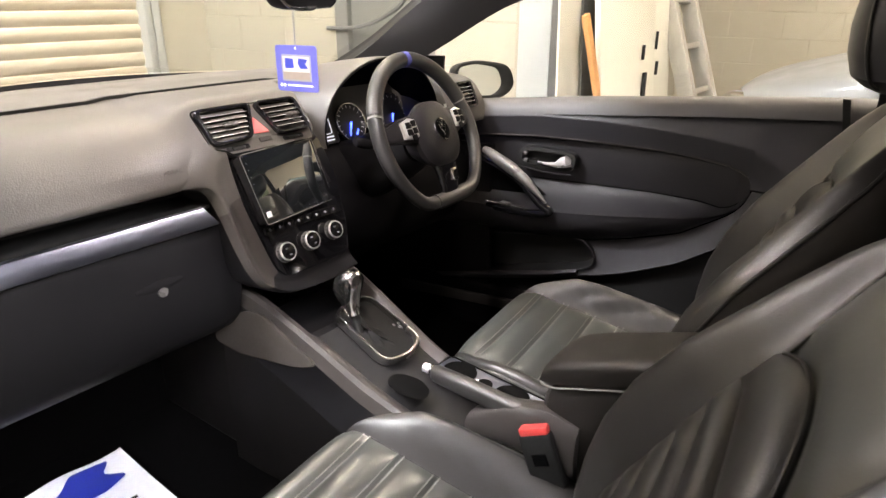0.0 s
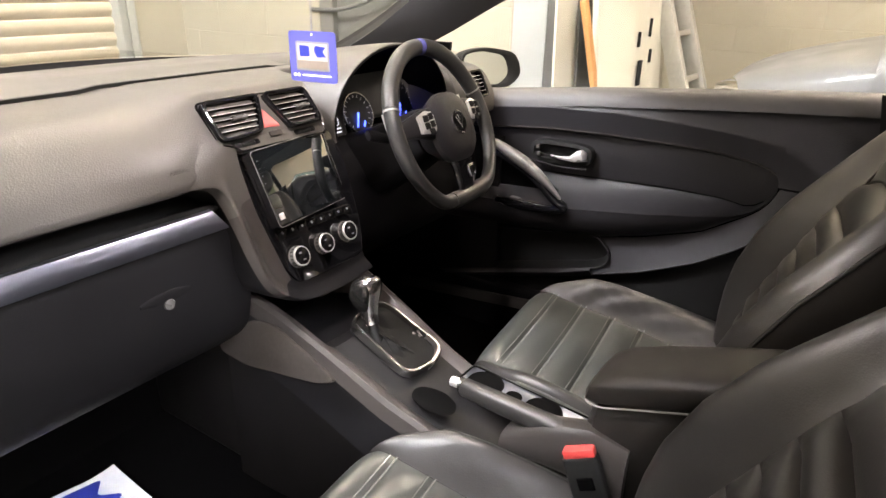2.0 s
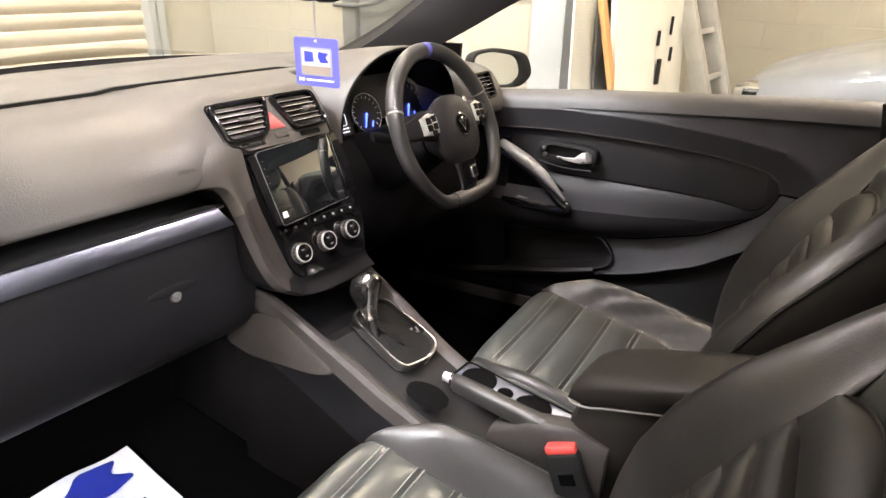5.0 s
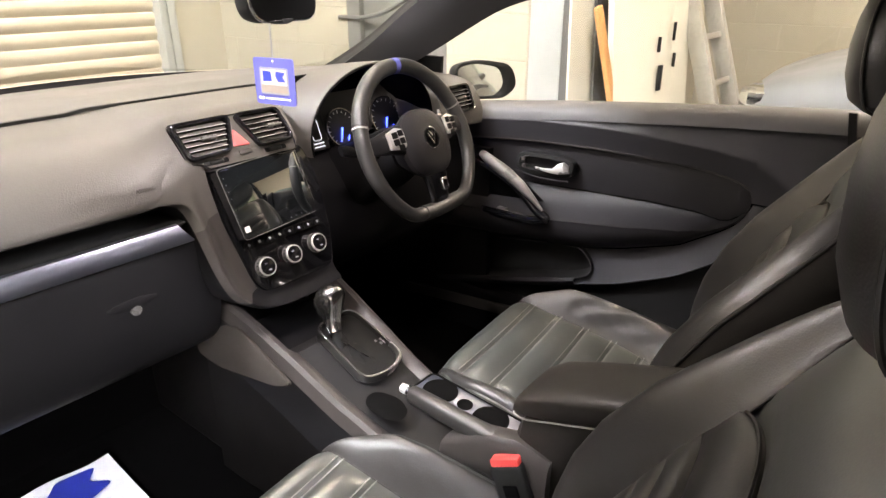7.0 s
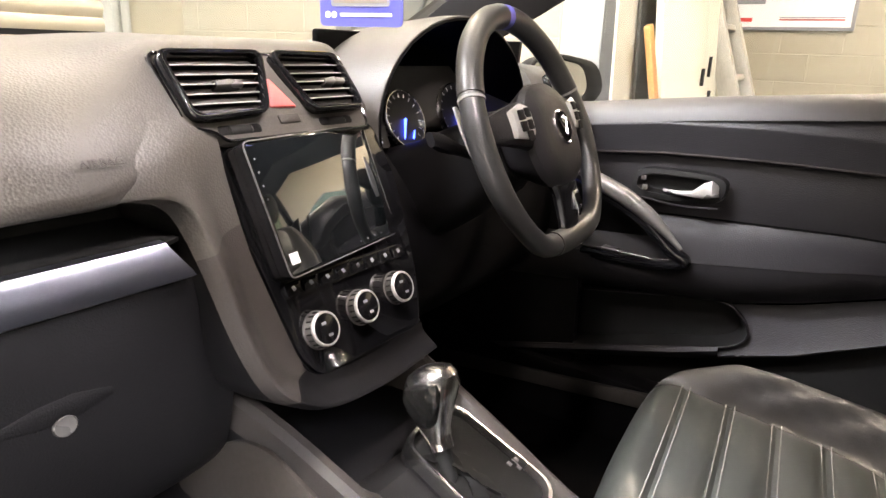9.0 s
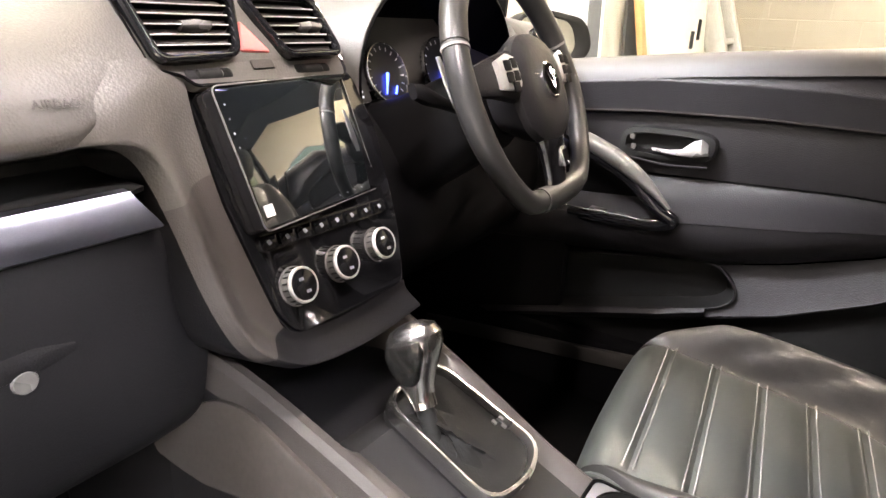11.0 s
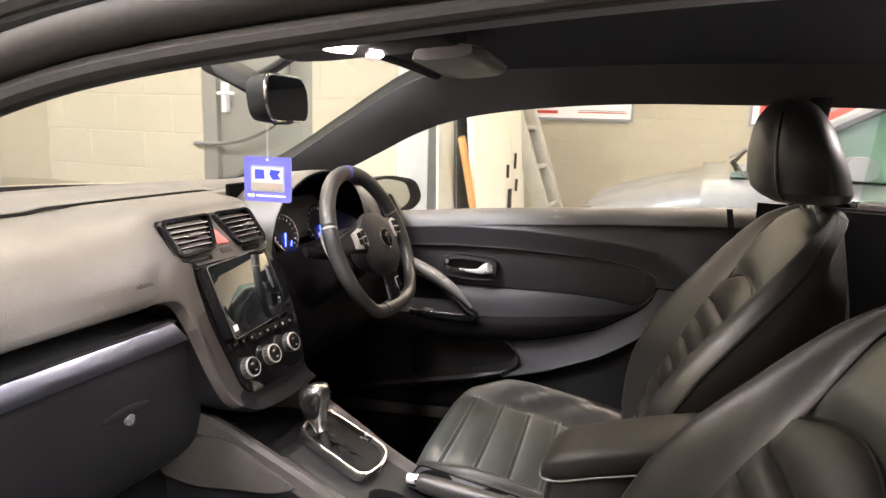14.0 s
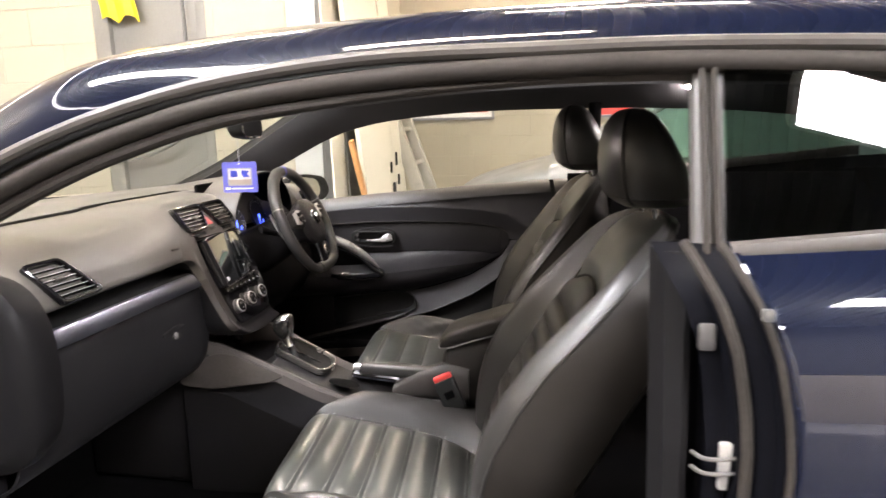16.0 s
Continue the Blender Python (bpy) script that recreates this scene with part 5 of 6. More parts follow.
hbk = thing("handbrake", (-.015, -.42, .5), "black leather handbrake lever with a chrome button", "handbrake")
part("grip", loft([section((-.014 - .01 * t, -.308 - .235 * t, .561 - .004 * t), (1, 0, 0), (0, .02, 1), a * .92, b * .88, 2.6, 18) for t, a, b in ((0, .011, .012), (.03, .0155, .017), (.3, .017, .019), (.6, .017, .019), (.8, .019, .021), (1, .020, .024))]), M_LEATHER2, hbk, "stitched leather grip")
part("button", tube([(-.012, -.288, .562), (-.012, -.312, .563)], [.0085, .0095], 16), M_SATIN, hbk, "satin silver button")
part("collar_ring", tube([(-.013, -.306, .5625), (-.013, -.311, .563)], .0125, 18), M_CHROME, hbk)
part("shroud", loft([section((-.02, y, z), (1, 0, 0), (0, 0, 1), .026, h, 3, 16) for y, z, h in ((-.40, .505, .02), (-.47, .53, .04), (-.54, .54, .05), (-.60, .53, .05))]), M_CONSOLE, hbk, "smooth cover behind the lever")
# flat near-black oval on the console; its colour is the recess's shade
part("lever_gap_shade", loft([section((-.026 - .006 * k, -.258 - .012 * k, .520 + .0015 * k), (.9, .4, 0), (-.4, .9, .25), a, b, 2.4, 24) for k, a, b in ((0, .030, .036), (1, .029, .035))]), M_VENTBLACK, hbk, "flat black oval for the shaded opening before the lever")
cup = thing("cup_holder", (.065, -.46, .5), "black twin cup holder with a bright rim beside the handbrake", "cup holder")
cup_tilt = Matrix.Translation((.078, -.372, .5060)) @ Matrix.Rotation(radians(5), 4, "X")
CUP_U, CUP_V, CUP_N = (cup_tilt.to_3x3() @ Vector(v) for v in ((1, 0, 0), (0, 1, 0), (0, 0, 1)))
cup_o = rounded([(-.036, .112), (.030, .112), (.030, -.125), (-.036, -.125)], .012)
part("plate", outline_plate(cup_o, cup_tilt.translation - CUP_N * .006, CUP_U, CUP_V, CUP_N, .008, .001), M_BRUSHED, cup, "satin silver plate")
part("lip", tube([cup_tilt @ Vector((u * 1.03, v * 1.01, .002)) for u, v in cup_o], .0022, 8, closed=True), M_VENTBLACK, cup, "black edge")
for dy, r in ((.068, .034), (.010, .015), (-.048, .034)):
    c = cup_tilt @ Vector((-.003, dy, .0022))
    part("well", disc_stack(c, CUP_N, [(0, r), (.0012, r), (.0014, r * .96), (.0004, r * .93)], 32), M_VENTBLACK, cup, "black cup well")
arm = thing("armrest", (.035, -.70, .5), "padded dark leather centre armrest with light stitching", "armrest")
AX = .035
part("lid", loft([section((AX, y, z), (1, 0, 0), (0, -.27, 1), a, b, 3.4, 28) for y, z, a, b in ((-.518, .636, .040, .008), (-.526, .641, .058, .020), (-.548, .650, .067, .027), (-.60, .667, .069, .030), (-.70, .699, .069, .031), (-.84, .737, .069, .031), (-.88, .746, .055, .022))]), M_ALCANTARA, arm, "padded brown-black leather lid")
arm_seam = [(AX - .069, -.84, .720), (AX - .0695, -.70, .682), (AX - .0695, -.60, .650), (AX - .068, -.552, .633), (AX - .052, -.523, .626), (AX, -.514, .624), (AX + .052, -.523, .626), (AX + .068, -.552, .633)]
part("stitching", tube(spline(arm_seam, 50), .0016, 6), M_THREAD, arm, "light stitching")
part("base", loft([section((AX, y, z), (1, 0, 0), (0, 0, 1), a, b, 4, 24) for y, z, a, b in ((-.528, .530, .052, .075), (-.540, .535, .062, .092), (-.60, .55, .066, .10), (-.70, .565, .066, .115), (-.90, .585, .066, .125))]), M_ALCANTARA, arm, "dark box under the lid")


def belt_buckle(x, y, z, lean):
    ob = thing("seat_belt_buckle", (x, y, z - .1), "black seat belt buckle with a red button", "buckle")
    m = Matrix.Translation((x, y, z)) @ Matrix.Rotation(radians(lean), 4, "X") @ Matrix.Rotation(radians(12), 4, "Z")
    part("case", box(-.012, .012, -.027, .027, -.11, -.004, .005, 3, m=m.copy()), M_RUBBER, ob)
    part("release_button", box(-.010, .010, -.0235, .0235, -.007, .007, .003, 2, m=m.copy()), M_RED, ob, "bright red release button")
    part("slot", box(-.015, -.012, -.012, .012, -.055, -.035, .001, 1, m=m.copy()), M_VENTBLACK, ob)


belt_buckle(-.052, -.535, .560, -22)
belt_buckle(.155, -.62, .50, -22)


# ---------------------------------------------------------------- seats
def table(rows, v):
    return lerp_table(rows, v)[0]


def ease(v):
    v = max(0.0, min(1.0, v))
    return v * v * (3 - 2 * v)


def sports_seat(xc, front, pivot, recline, head_front, head_low, yaw, worn, label):
    """A sports seat; head_front, head_low: where its headrest's front and underside stand; worn: how slack its right wing hangs."""
    ob = thing("sports_seat", (xc, pivot, .24), label, "car seat", "front seats")
    L = pivot - front                      # negative: the cushion's length
    part("base", loft([section((xc, front + L * t, .34), (1, 0, 0), (0, 0, 1), a, .055, 4, 24) for t, a in ((.06, .15), (.1, .17), (.9, .195), (1.05, .18))]), M_RUBBER, ob, "black seat base")
    for rx in (xc - .18, xc + .18):
        part("rail", box(rx - .02, rx + .02, pivot - .05, front - .08, .235, .31, .005), M_RUBBER, ob, "black seat rail")

    # cushion: rolls across the middle, closed by a horseshoe of padding, all on one falling surface
    edges = [0] + [(.078 + .069 * k) / -L for k in range(int((-L - .078) / .069) + 1)]
    edges = [e for e in edges if e < .97] + [1.0]
    core = lambda t: .176 * math.sqrt(max(0, 1 - max(0, (t - .62) / .46) ** 2))
    mid = lambda t: .504 - .085 * t
    crest = lambda t: mid(t) + table([(0, -.002), (.05, .004), (.12, .011), (.2, .024), (.33, .050), (.45, .056), (1.05, .056)], t)
    wide = lambda t: table([(0, .160), (.05, .172), (.12, .198), (.2, .226), (.30, .246), (.5, .254), (.75, .262), (1.05, .268)], t)
    roll = lambda t: .085 * (1 - t / .16) ** 2.4 if t < .16 else 0

    def cushion(u, t, v):
        """u -1..1 across the middle, t along it, v 0..1 inside one roll."""
        bump = (.016 * math.sin(math.pi * v) ** .7) * (1 - abs(u) ** 8) - .007
        z = mid(t) + bump + .004 * u * u - roll(t)
        y = front + L * t
        if t < .16:
            q = 1 - t / .16
            y -= .008 * u * u * q - .006 * math.sin(math.pi * q)
        return Vector((xc + core(t) * u, y, z))

    for k in range(len(edges) - 1):
        a, b = edges[k], edges[k + 1]
        rows = [[cushion(2 * i / 20 - 1, a + (b - a) * j / 10, j / 10) for j in range(11)] for i in range(21)]
        fl = part("flute", grid(rows), M_LEATHER, ob, "fluted black leather roll")
        if k:
            for dv in (-.0065, .0065):
                pts = [cushion(u / 10 * .97, a, 0) + Vector((0, dv, .0072)) for u in range(-10, 11)]
                part("seam", tube(pts, .0011, 5), M_THREAD, fl, "grey stitching")
    part("front_apron", loft([section((xc, front + dy, z), (1, 0, 0), (0, 1, 0), a, b, 4, 24) for z, dy, a, b in ((.30, -.070, .150, .035), (.38, -.055, .160, .04), (.420, -.046, .168, .036))]), M_LEATHER, ob, "black leather seat front")
    for s in (-1, 1):
        slack = worn if s > 0 else 0.0
        rows, pipe, skirt = [], [], []
        for i in range(46):
            t = .02 + 1.03 * i / 45
            cw, wo, y = core(t), wide(t), front + L * t
            zi = mid(t) - .006 - roll(t)
            zc = max(crest(t) - roll(t), zi + .003)
            hollow = 1 + .9 * slack * ease((t - .22) / .2)
            row = []
            for j in range(19):
                q = j / 18
                if q < .82:
                    e = math.sin(math.pi / 2 * q / .82)
                    z = zi + (zc - zi) * e ** (.95 * hollow)
                    fold = math.sin((t - .6 * q) * 27 + 2.0 * q) * math.sin(math.pi * q) ** 2 + .45 * math.sin((t + .5 * q) * 49 + 1) * math.sin(math.pi * q)
                    z += .0034 * slack * fold * ease((t - .28) / .15) * ease((1 - t) / .2)
                else:
                    z = zc - .014 * ((q - .82) / .18) ** 2
                row.append(Vector((xc + s * (cw + (wo - cw) * q), y, z)))
            rows.append(row)
            e = row[-1]
            pipe.append(e)
            skirt.append([e, Vector((e.x + s * .007, y, e.z - .010)), Vector((e.x + s * .007, y, e.z - .045)), Vector((e.x - s * .02, y, .37)), Vector((e.x - s * .045, y, .31))])
        part("cushion_bolster", grid(rows), M_LEATHER2, ob, "smooth grey-black leather bolster")
        part("piping", tube(pipe[1:], .0042, 8), M_LEATHER, ob, "leather piping")
        part("inner_seam", tube([r[0] + Vector((0, 0, .003)) for r in rows[2:-3]], .0014, 5), M_ALCANTARA, ob, "dark sewn seam")
        part("cushion_side", grid(skirt), M_ALCANTARA, ob, "dark leather cushion side")

    # backrest: one surface too, in its own leaning axes
    R = Matrix.Translation((xc, pivot, .462)) @ Matrix.Rotation(radians(recline), 4, "X")
    P = lambda x, y, z: R @ Vector((x, y, z))
    outer = lambda h: table([(0, .205), (.06, .238), (.14, .256), (.25, .262), (.38, .257), (.47, .246), (.54, .228), (.59, .198), (.62, .165), (.642, .120), (.655, .075)], h)
    inner = lambda h: min(table([(0, .135), (.30, .132), (.42, .134), (.50, .152), (.57, .160), (.60, .150), (.63, .118), (.655, .070)], h), outer(h) - .012)
    ridge = lambda h: table([(0, .018), (.05, .044), (.10, .064), (.16, .080), (.24, .085), (.33, .075), (.40, .058), (.48, .038), (.55, .020), (.60, .004), (.635, -.018), (.655, -.035)], h)
    floor_d = lambda h: table([(0, -.002), (.15, .022), (.35, .018), (.47, .006), (.56, .0), (.61, -.012), (.64, -.026), (.655, -.04)], h)
    drop = lambda h: table([(0, .02), (.2, .030), (.40, .028), (.55, .026), (.63, .014), (.655, .006)], h)

    def middle(u, h, v, height, arch):
        d = floor_d(h) + height * (math.sin(math.pi * v) ** .5) * (1 - abs(u) ** 6) - .004
        d += .010 * max(0, abs(u) - .72) / .28 * (0 if arch > .9 else 1)
        return P(inner(h) * u, d, h - arch * .045 * u * u)

    edges = [.02, .07, .122, .174, .226, .278, .330, .382, .475]
    for k in range(8):
        a, b = edges[k], edges[k + 1]
        rows = [[middle(2 * i / 18 - 1, a + (b - a) * j / 9, j / 9, .017, (j / 9 if k == 7 else 0)) for j in range(10)] for i in range(19)]
        # darker leather than the cushion's rolls, in place of the backrest's shade
        part("flute", grid(rows), M_LEATHER2, ob, "fluted black leather roll")
    rows = []
    for i in range(21):
        u = 2 * i / 20 - 1
        row = []
        for j in range(15):
            v = j / 14
            h = .475 + .18 * v
            d = floor_d(h) - .004 + .016 * ease(v / .16) * (1 - .5 * v) * (1 - u ** 6)
            row.append(P(inner(h) * u, d, h - .045 * u * u * (1 - v) ** 2))
        rows.append(row)
    part("shoulder_panel", grid(rows), M_LEATHER, ob, "smooth black leather shoulder panel")
    arch_pts = [P(inner(.475) * u / 10 * .98, floor_d(.475) + .002, .475 - .045 * (u / 10) ** 2) for u in range(-10, 11)]
    part("panel_piping", tube(arch_pts, .0022, 6), M_ALCANTARA, ob)
    hs = [.655 * i / 44 for i in range(45)]
    for s in (-1, 1):
        rows, pipe, seam = [], [], []
        for h in hs:
            ci, wo, dr, di = inner(h), outer(h), ridge(h), floor_d(h) - .004
            row = []
            for j in range(17):
                q = j / 16
                d = di + (dr - di) * ease(q / .66) if q < .66 else dr - drop(h) * ((q - .66) / .34) ** 2
                row.append(P(s * (ci + (wo - ci) * q), d, h))
            rows.append(row)
            pipe.append(row[-1])
            seam.append(row[0] + fw_of(R) * .0015)
        part("backrest_bolster", grid(rows), M_LEATHER2, ob, "smooth grey-black leather side bolster")
        part("edge_piping", tube(pipe, .0032, 6), M_LEATHER2, ob, "leather piping")
        part("bolster_seam", tube(seam[4:-4], .0015, 5), M_ALCANTARA, ob)
    back = []
    for h in hs:
        wo, e = outer(h), ridge(h) - drop(h)
        f = 1 - .62 * ease((h - .45) / .205)
        half = [(wo, e), (wo + .010, e - .02 * f), (wo + .013, min(e - .03 * f, -.05 * f)), (wo - .004, -.105 * f), (wo * .8, -.130 * f), (wo * .4, -.138 * f)]
        back.append([P(-x, d, h) for x, d in half] + [P(0, -.140 * f, h)] + [P(x, d, h) for x, d in reversed(half)])
    back.append([P(0, -.045, .660)] * 13)
    part("backrest_shell", grid(back), M_ALCANTARA, ob, "dark brown-grey leather sides and back")
    part("top_cap", loft([section(P(0, -.046, h), (1, 0, 0), fw_of(R), a, b, 3, 24) for h, a, b in ((.635, .112, .020), (.652, .098, .018), (.660, .07, .010))]), M_LEATHER, ob, "rounded leather top")

    # headrest: a wedge with a flat front pad
    for s in (-.055, .055):
        part("headrest_post", tube([P(s, -.045, .62), Vector((xc + s, head_front - .085, head_low + .03))], .0065, 12), M_CHROME, ob, "chrome headrest post")
    prof = [(-.004, -.045, -.150, .070), (.004, -.028, -.166, .104), (.018, -.010, -.168, .124), (.05, .0, -.158, .133), (.09, .002, -.142, .134), (.125, -.002, -.124, .127), (.150, -.009, -.108, .115), (.168, -.020, -.094, .096), (.180, -.036, -.078, .062), (.183, -.05, -.066, .02)]
    hr = part("headrest", loft([section((xc, head_front + (f + r) / 2, head_low + h), (1, 0, 0), (0, 1, 0), a * .91, (f - r) / 2, 2.8, 36) for h, f, r, a in prof]), M_LEATHER2, ob, "black leather headrest")
    for s in (-1, 1):
        pts = [Vector((xc + s * a * .80, head_front + (f + r) / 2 + (f - r) / 2 * .70, head_low + h)) for h, f, r, a in prof[1:-1]]
        part("headrest_seam", tube(spline(pts, 24), .0022, 6), M_LEATHER2, hr)
    turn = Matrix.Translation((xc, (front + pivot) / 2, 0))
    ob.matrix_world = turn @ Matrix.Rotation(radians(yaw), 4, "Z") @ turn.inverted() @ ob.matrix_world
    return ob


def fw_of(m):
    return m.to_3x3() @ Vector((0, 1, 0))


sports_seat(.366, -.178, -.630, 24.5, -.800, 1.056, 6.0, 1.0, "black leather driver's seat with fluted cushion")
sports_seat(-.307, -.212, -.660, 30.0, -.905, 1.030, 6.0, .25, "black leather passenger seat with fluted cushion, reclined")

# ---------------------------------------------------------------- driver's door
door = thing("driver_door", (.75, -.3, .3), "closed driver's door with a charcoal inner panel", "car door")
BELT = [(-.95, .993), (-.76, .986), (-.57, .973), (-.17, .940), (.11, .911), (.30, .888)]
DOOR_T = [(-.636, .780), (-.634, .794), (-.628, .806), (-.615, .816), (-.58, .828), (-.52, .836), (-.466, .841), (-.268, .843), (-.09, .838), (.13, .820), (.30, .806)]
DOOR_A = [(-.636, .776), (-.628, .757), (-.612, .738), (-.595, .726), (-.574, .721), (-.522, .729), (-.414, .731), (-.28, .726), (-.15, .721), (.10, .708), (.30, .700)]
DOOR_R = [(-.636, .772), (-.628, .752), (-.612, .731), (-.595, .717), (-.56, .703), (-.499, .693), (-.424, .687), (-.312, .672), (-.194, .657), (.0, .640), (.30, .625)]
DOOR_U = [(-.636, .768), (-.628, .748), (-.612, .726), (-.595, .711), (-.576, .698), (-.493, .645), (-.355, .600), (-.246, .574), (-.10, .560), (.30, .520)]
BOT = [(-.95, .905), (-.80, .800), (-.70, .718), (-.582, .624), (-.504, .570), (-.365, .507), (-.205, .456), (.08, .381), (.30, .330)]
SHOULDER_Z = [(-.95, .80), (-.72, .82), (-.672, .850), (-.635, .872), (-.527, .886), (-.398, .894), (-.27, .897), (-.09, .893), (.08, .876), (.30, .850)]
at_y = lambda rows, y: lerp_table(rows, y)[0]
# stations along the door, closer together where the insert closes at its rear
door_ys = [-.636 + .10 * (k / 26) ** 1.5 for k in range(27)] + [-.536 + .836 * k / 44 for k in range(1, 45)]
reach = lambda y: max(0, min(1, (y + .60) / .22)) ** .7          # how far the armrest stands out


def strip_between(lower, upper, depth, ys, n):
    """A sheet between two lines of the door, with depth(y, t) as its x."""
    return grid([[(depth(y, j / n), y, at_y(lower, y) + (at_y(upper, y) - at_y(lower, y)) * j / n) for j in range(n + 1)] for y in ys])


def upper_x(y, z):
    """The shoulder's roll above its crease, then a face that leans away towards the trim line."""
    zb, zs = at_y(BELT, y), at_y(SHOULDER_Z, y)
    if z > zs:
        return .784 - .056 * min(1, (zb - z) / max(.02, zb - zs)) ** .55
    return .728 + .014 * min(1, (zs - z) / .06)


SEAM_Z = [(-.95, .778), (-.637, .779)]
rear_ys = [-.93 + .294 * k / 16 for k in range(17)]
up_f = lambda y, t: upper_x(y, at_y(DOOR_T, y) + (at_y(BELT, y) - at_y(DOOR_T, y)) * t)
up_r = lambda y, t: upper_x(y, .779 + (at_y(BELT, y) - .779) * t)
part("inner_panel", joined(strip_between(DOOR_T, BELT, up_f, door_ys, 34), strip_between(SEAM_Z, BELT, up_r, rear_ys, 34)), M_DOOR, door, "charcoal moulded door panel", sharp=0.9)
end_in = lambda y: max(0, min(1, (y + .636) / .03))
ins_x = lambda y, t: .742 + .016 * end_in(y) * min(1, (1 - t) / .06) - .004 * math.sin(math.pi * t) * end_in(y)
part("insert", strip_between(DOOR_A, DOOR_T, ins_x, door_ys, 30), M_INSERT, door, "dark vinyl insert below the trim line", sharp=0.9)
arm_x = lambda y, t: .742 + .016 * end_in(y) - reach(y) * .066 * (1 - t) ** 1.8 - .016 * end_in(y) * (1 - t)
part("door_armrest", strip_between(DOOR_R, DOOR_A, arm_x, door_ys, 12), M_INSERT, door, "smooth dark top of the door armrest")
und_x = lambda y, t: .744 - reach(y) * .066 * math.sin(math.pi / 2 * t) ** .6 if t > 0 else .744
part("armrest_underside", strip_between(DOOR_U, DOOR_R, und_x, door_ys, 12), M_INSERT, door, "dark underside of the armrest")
part("trim_line", tube([(.7405, y, at_y(DOOR_T, y) - .0005) for y in door_ys[6:]], .0020, 6), M_CONSOLE, door, "raised trim line")
part("crease_line", tube([(.7555, y, at_y(DOOR_A, y) + .001) for y in door_ys[10:]], .0014, 5), M_VENTBLACK, door, "crease over the armrest")
part("shoulder", grid([[(x, y, lerp_table(BELT, y)[0] + dz) for x, dz in ((.797, .003), (.785, .0045), (.770, .004), (.757, .002), (.747, -.003), (.739, -.011), (.733, -.022), (.729, -.036))] for y in [-.93 + 1.23 * q / 40 for q in range(41)]]), M_SHOULDER, door, "smooth rounded door top, paler for window light")
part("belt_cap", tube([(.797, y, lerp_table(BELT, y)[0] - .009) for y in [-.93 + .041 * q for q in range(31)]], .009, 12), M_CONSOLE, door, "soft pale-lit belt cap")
# lower rear trim: a ledge that leans out towards its lower edge
LOW_TOP = [(-.95, .774), (-.64, .775)] + [(y, z - .003) for y, z in DOOR_U]
low_ys = [-.93 + .29 * k / 14 for k in range(15)] + [y for y in door_ys if y < -.295] + [-.2905]
low_x = lambda y, t: (.716 + .026 * t ** .8) if t > 0.04 else .722
POCKET_LOW = [(-.2905, .535), (-.286, .520), (-.280, .510), (-.262, .499), (-.247, .494)]
POCKET_TOP = [(-.2905, .535), (-.284, .549), (-.272, .562), (-.258, .570), (-.247, .575)]
end_ys = [-.2905 + .0435 * k / 12 for k in range(13)]
share = lambda y, z: (z - at_y(BOT, y)) / (at_y(LOW_TOP, y) - at_y(BOT, y))
end_low = lambda y, t: low_x(y, t * share(y, at_y(POCKET_LOW, y)))
end_top = lambda y, t: low_x(y, 1 - (1 - t) * (1 - share(y, at_y(POCKET_TOP, y))))
part("lower_trim", joined(thicken(strip_between(BOT, LOW_TOP, low_x, low_ys, 20), .004), strip_between(BOT, POCKET_LOW, end_low, end_ys, 14), strip_between(POCKET_TOP, LOW_TOP, end_top, end_ys, 8)), M_DOOR, door, "warm grey lower rear trim", sharp=0.9)
part("seam", tube([(.7415, -.637 - .012 * k, .7775) for k in range(24)], .0014, 5), M_VENTBLACK, door, "dark panel joint")
# lower pocket
pocket_rim = spline([(.718, .30, .500), (.720, -.10, .562), (.722, -.232, .580), (.721, -.272, .562), (.718, -.290, .535), (.716, -.280, .510), (.715, -.235, .489), (.713, -.17, .473), (.711, .05, .414), (.710, .30, .347)], 60)
mid_p = Vector((.775, -.06, .50))
cup_rows = [pocket_rim, [p + Vector((.020, 0, 0)) + (mid_p - p) * .03 for p in pocket_rim], [p + Vector((.055, 0, 0)) + (Vector((p.x, mid_p.y, mid_p.z)) - p) * .10 for p in pocket_rim]]
part("pocket_liner", grid(cup_rows), M_RUBBER, door, "dark open door pocket")
part("pocket_back", thicken(grid([[(.772, y, zl + (zt - zl) * j / 5) for j in range(6)] for y, zl, zt in ((-.29, .50, .58), (-.2, .47, .58), (0, .42, .57), (.30, .34, .52))]), .003), M_RUBBER, door, "dark pocket back")
part("pocket_lip", tube(pocket_rim[14:], .0022, 8), M_INSERT, door, "rounded pocket lip")
rows = []
for k in range(30):
    y = -.247 + .547 * k / 29
    zt, zb = lerp_table([(-.247, .496), (-.17, .471), (.05, .412), (.30, .345)], y)[0], at_y(BOT, y)
    rows.append([(.711, y, zt), (.708, y, zt - .006), (.712, y, (zt + zb) / 2), (.722, y, zb + .004), (.745, y, zb - .004)])
part("pocket_front", thicken(grid(rows), .004), M_DOOR, door, "curved front of the door pocket")
part("lower_shell", thicken(grid([[(.752, y, .30 + (at_y(BOT, y) + .02 - .30) * j / 4) for j in range(5)] for y in [-.93 + .041 * q for q in range(31)]]), .004), M_RUBBER, door, "black lower door shell")
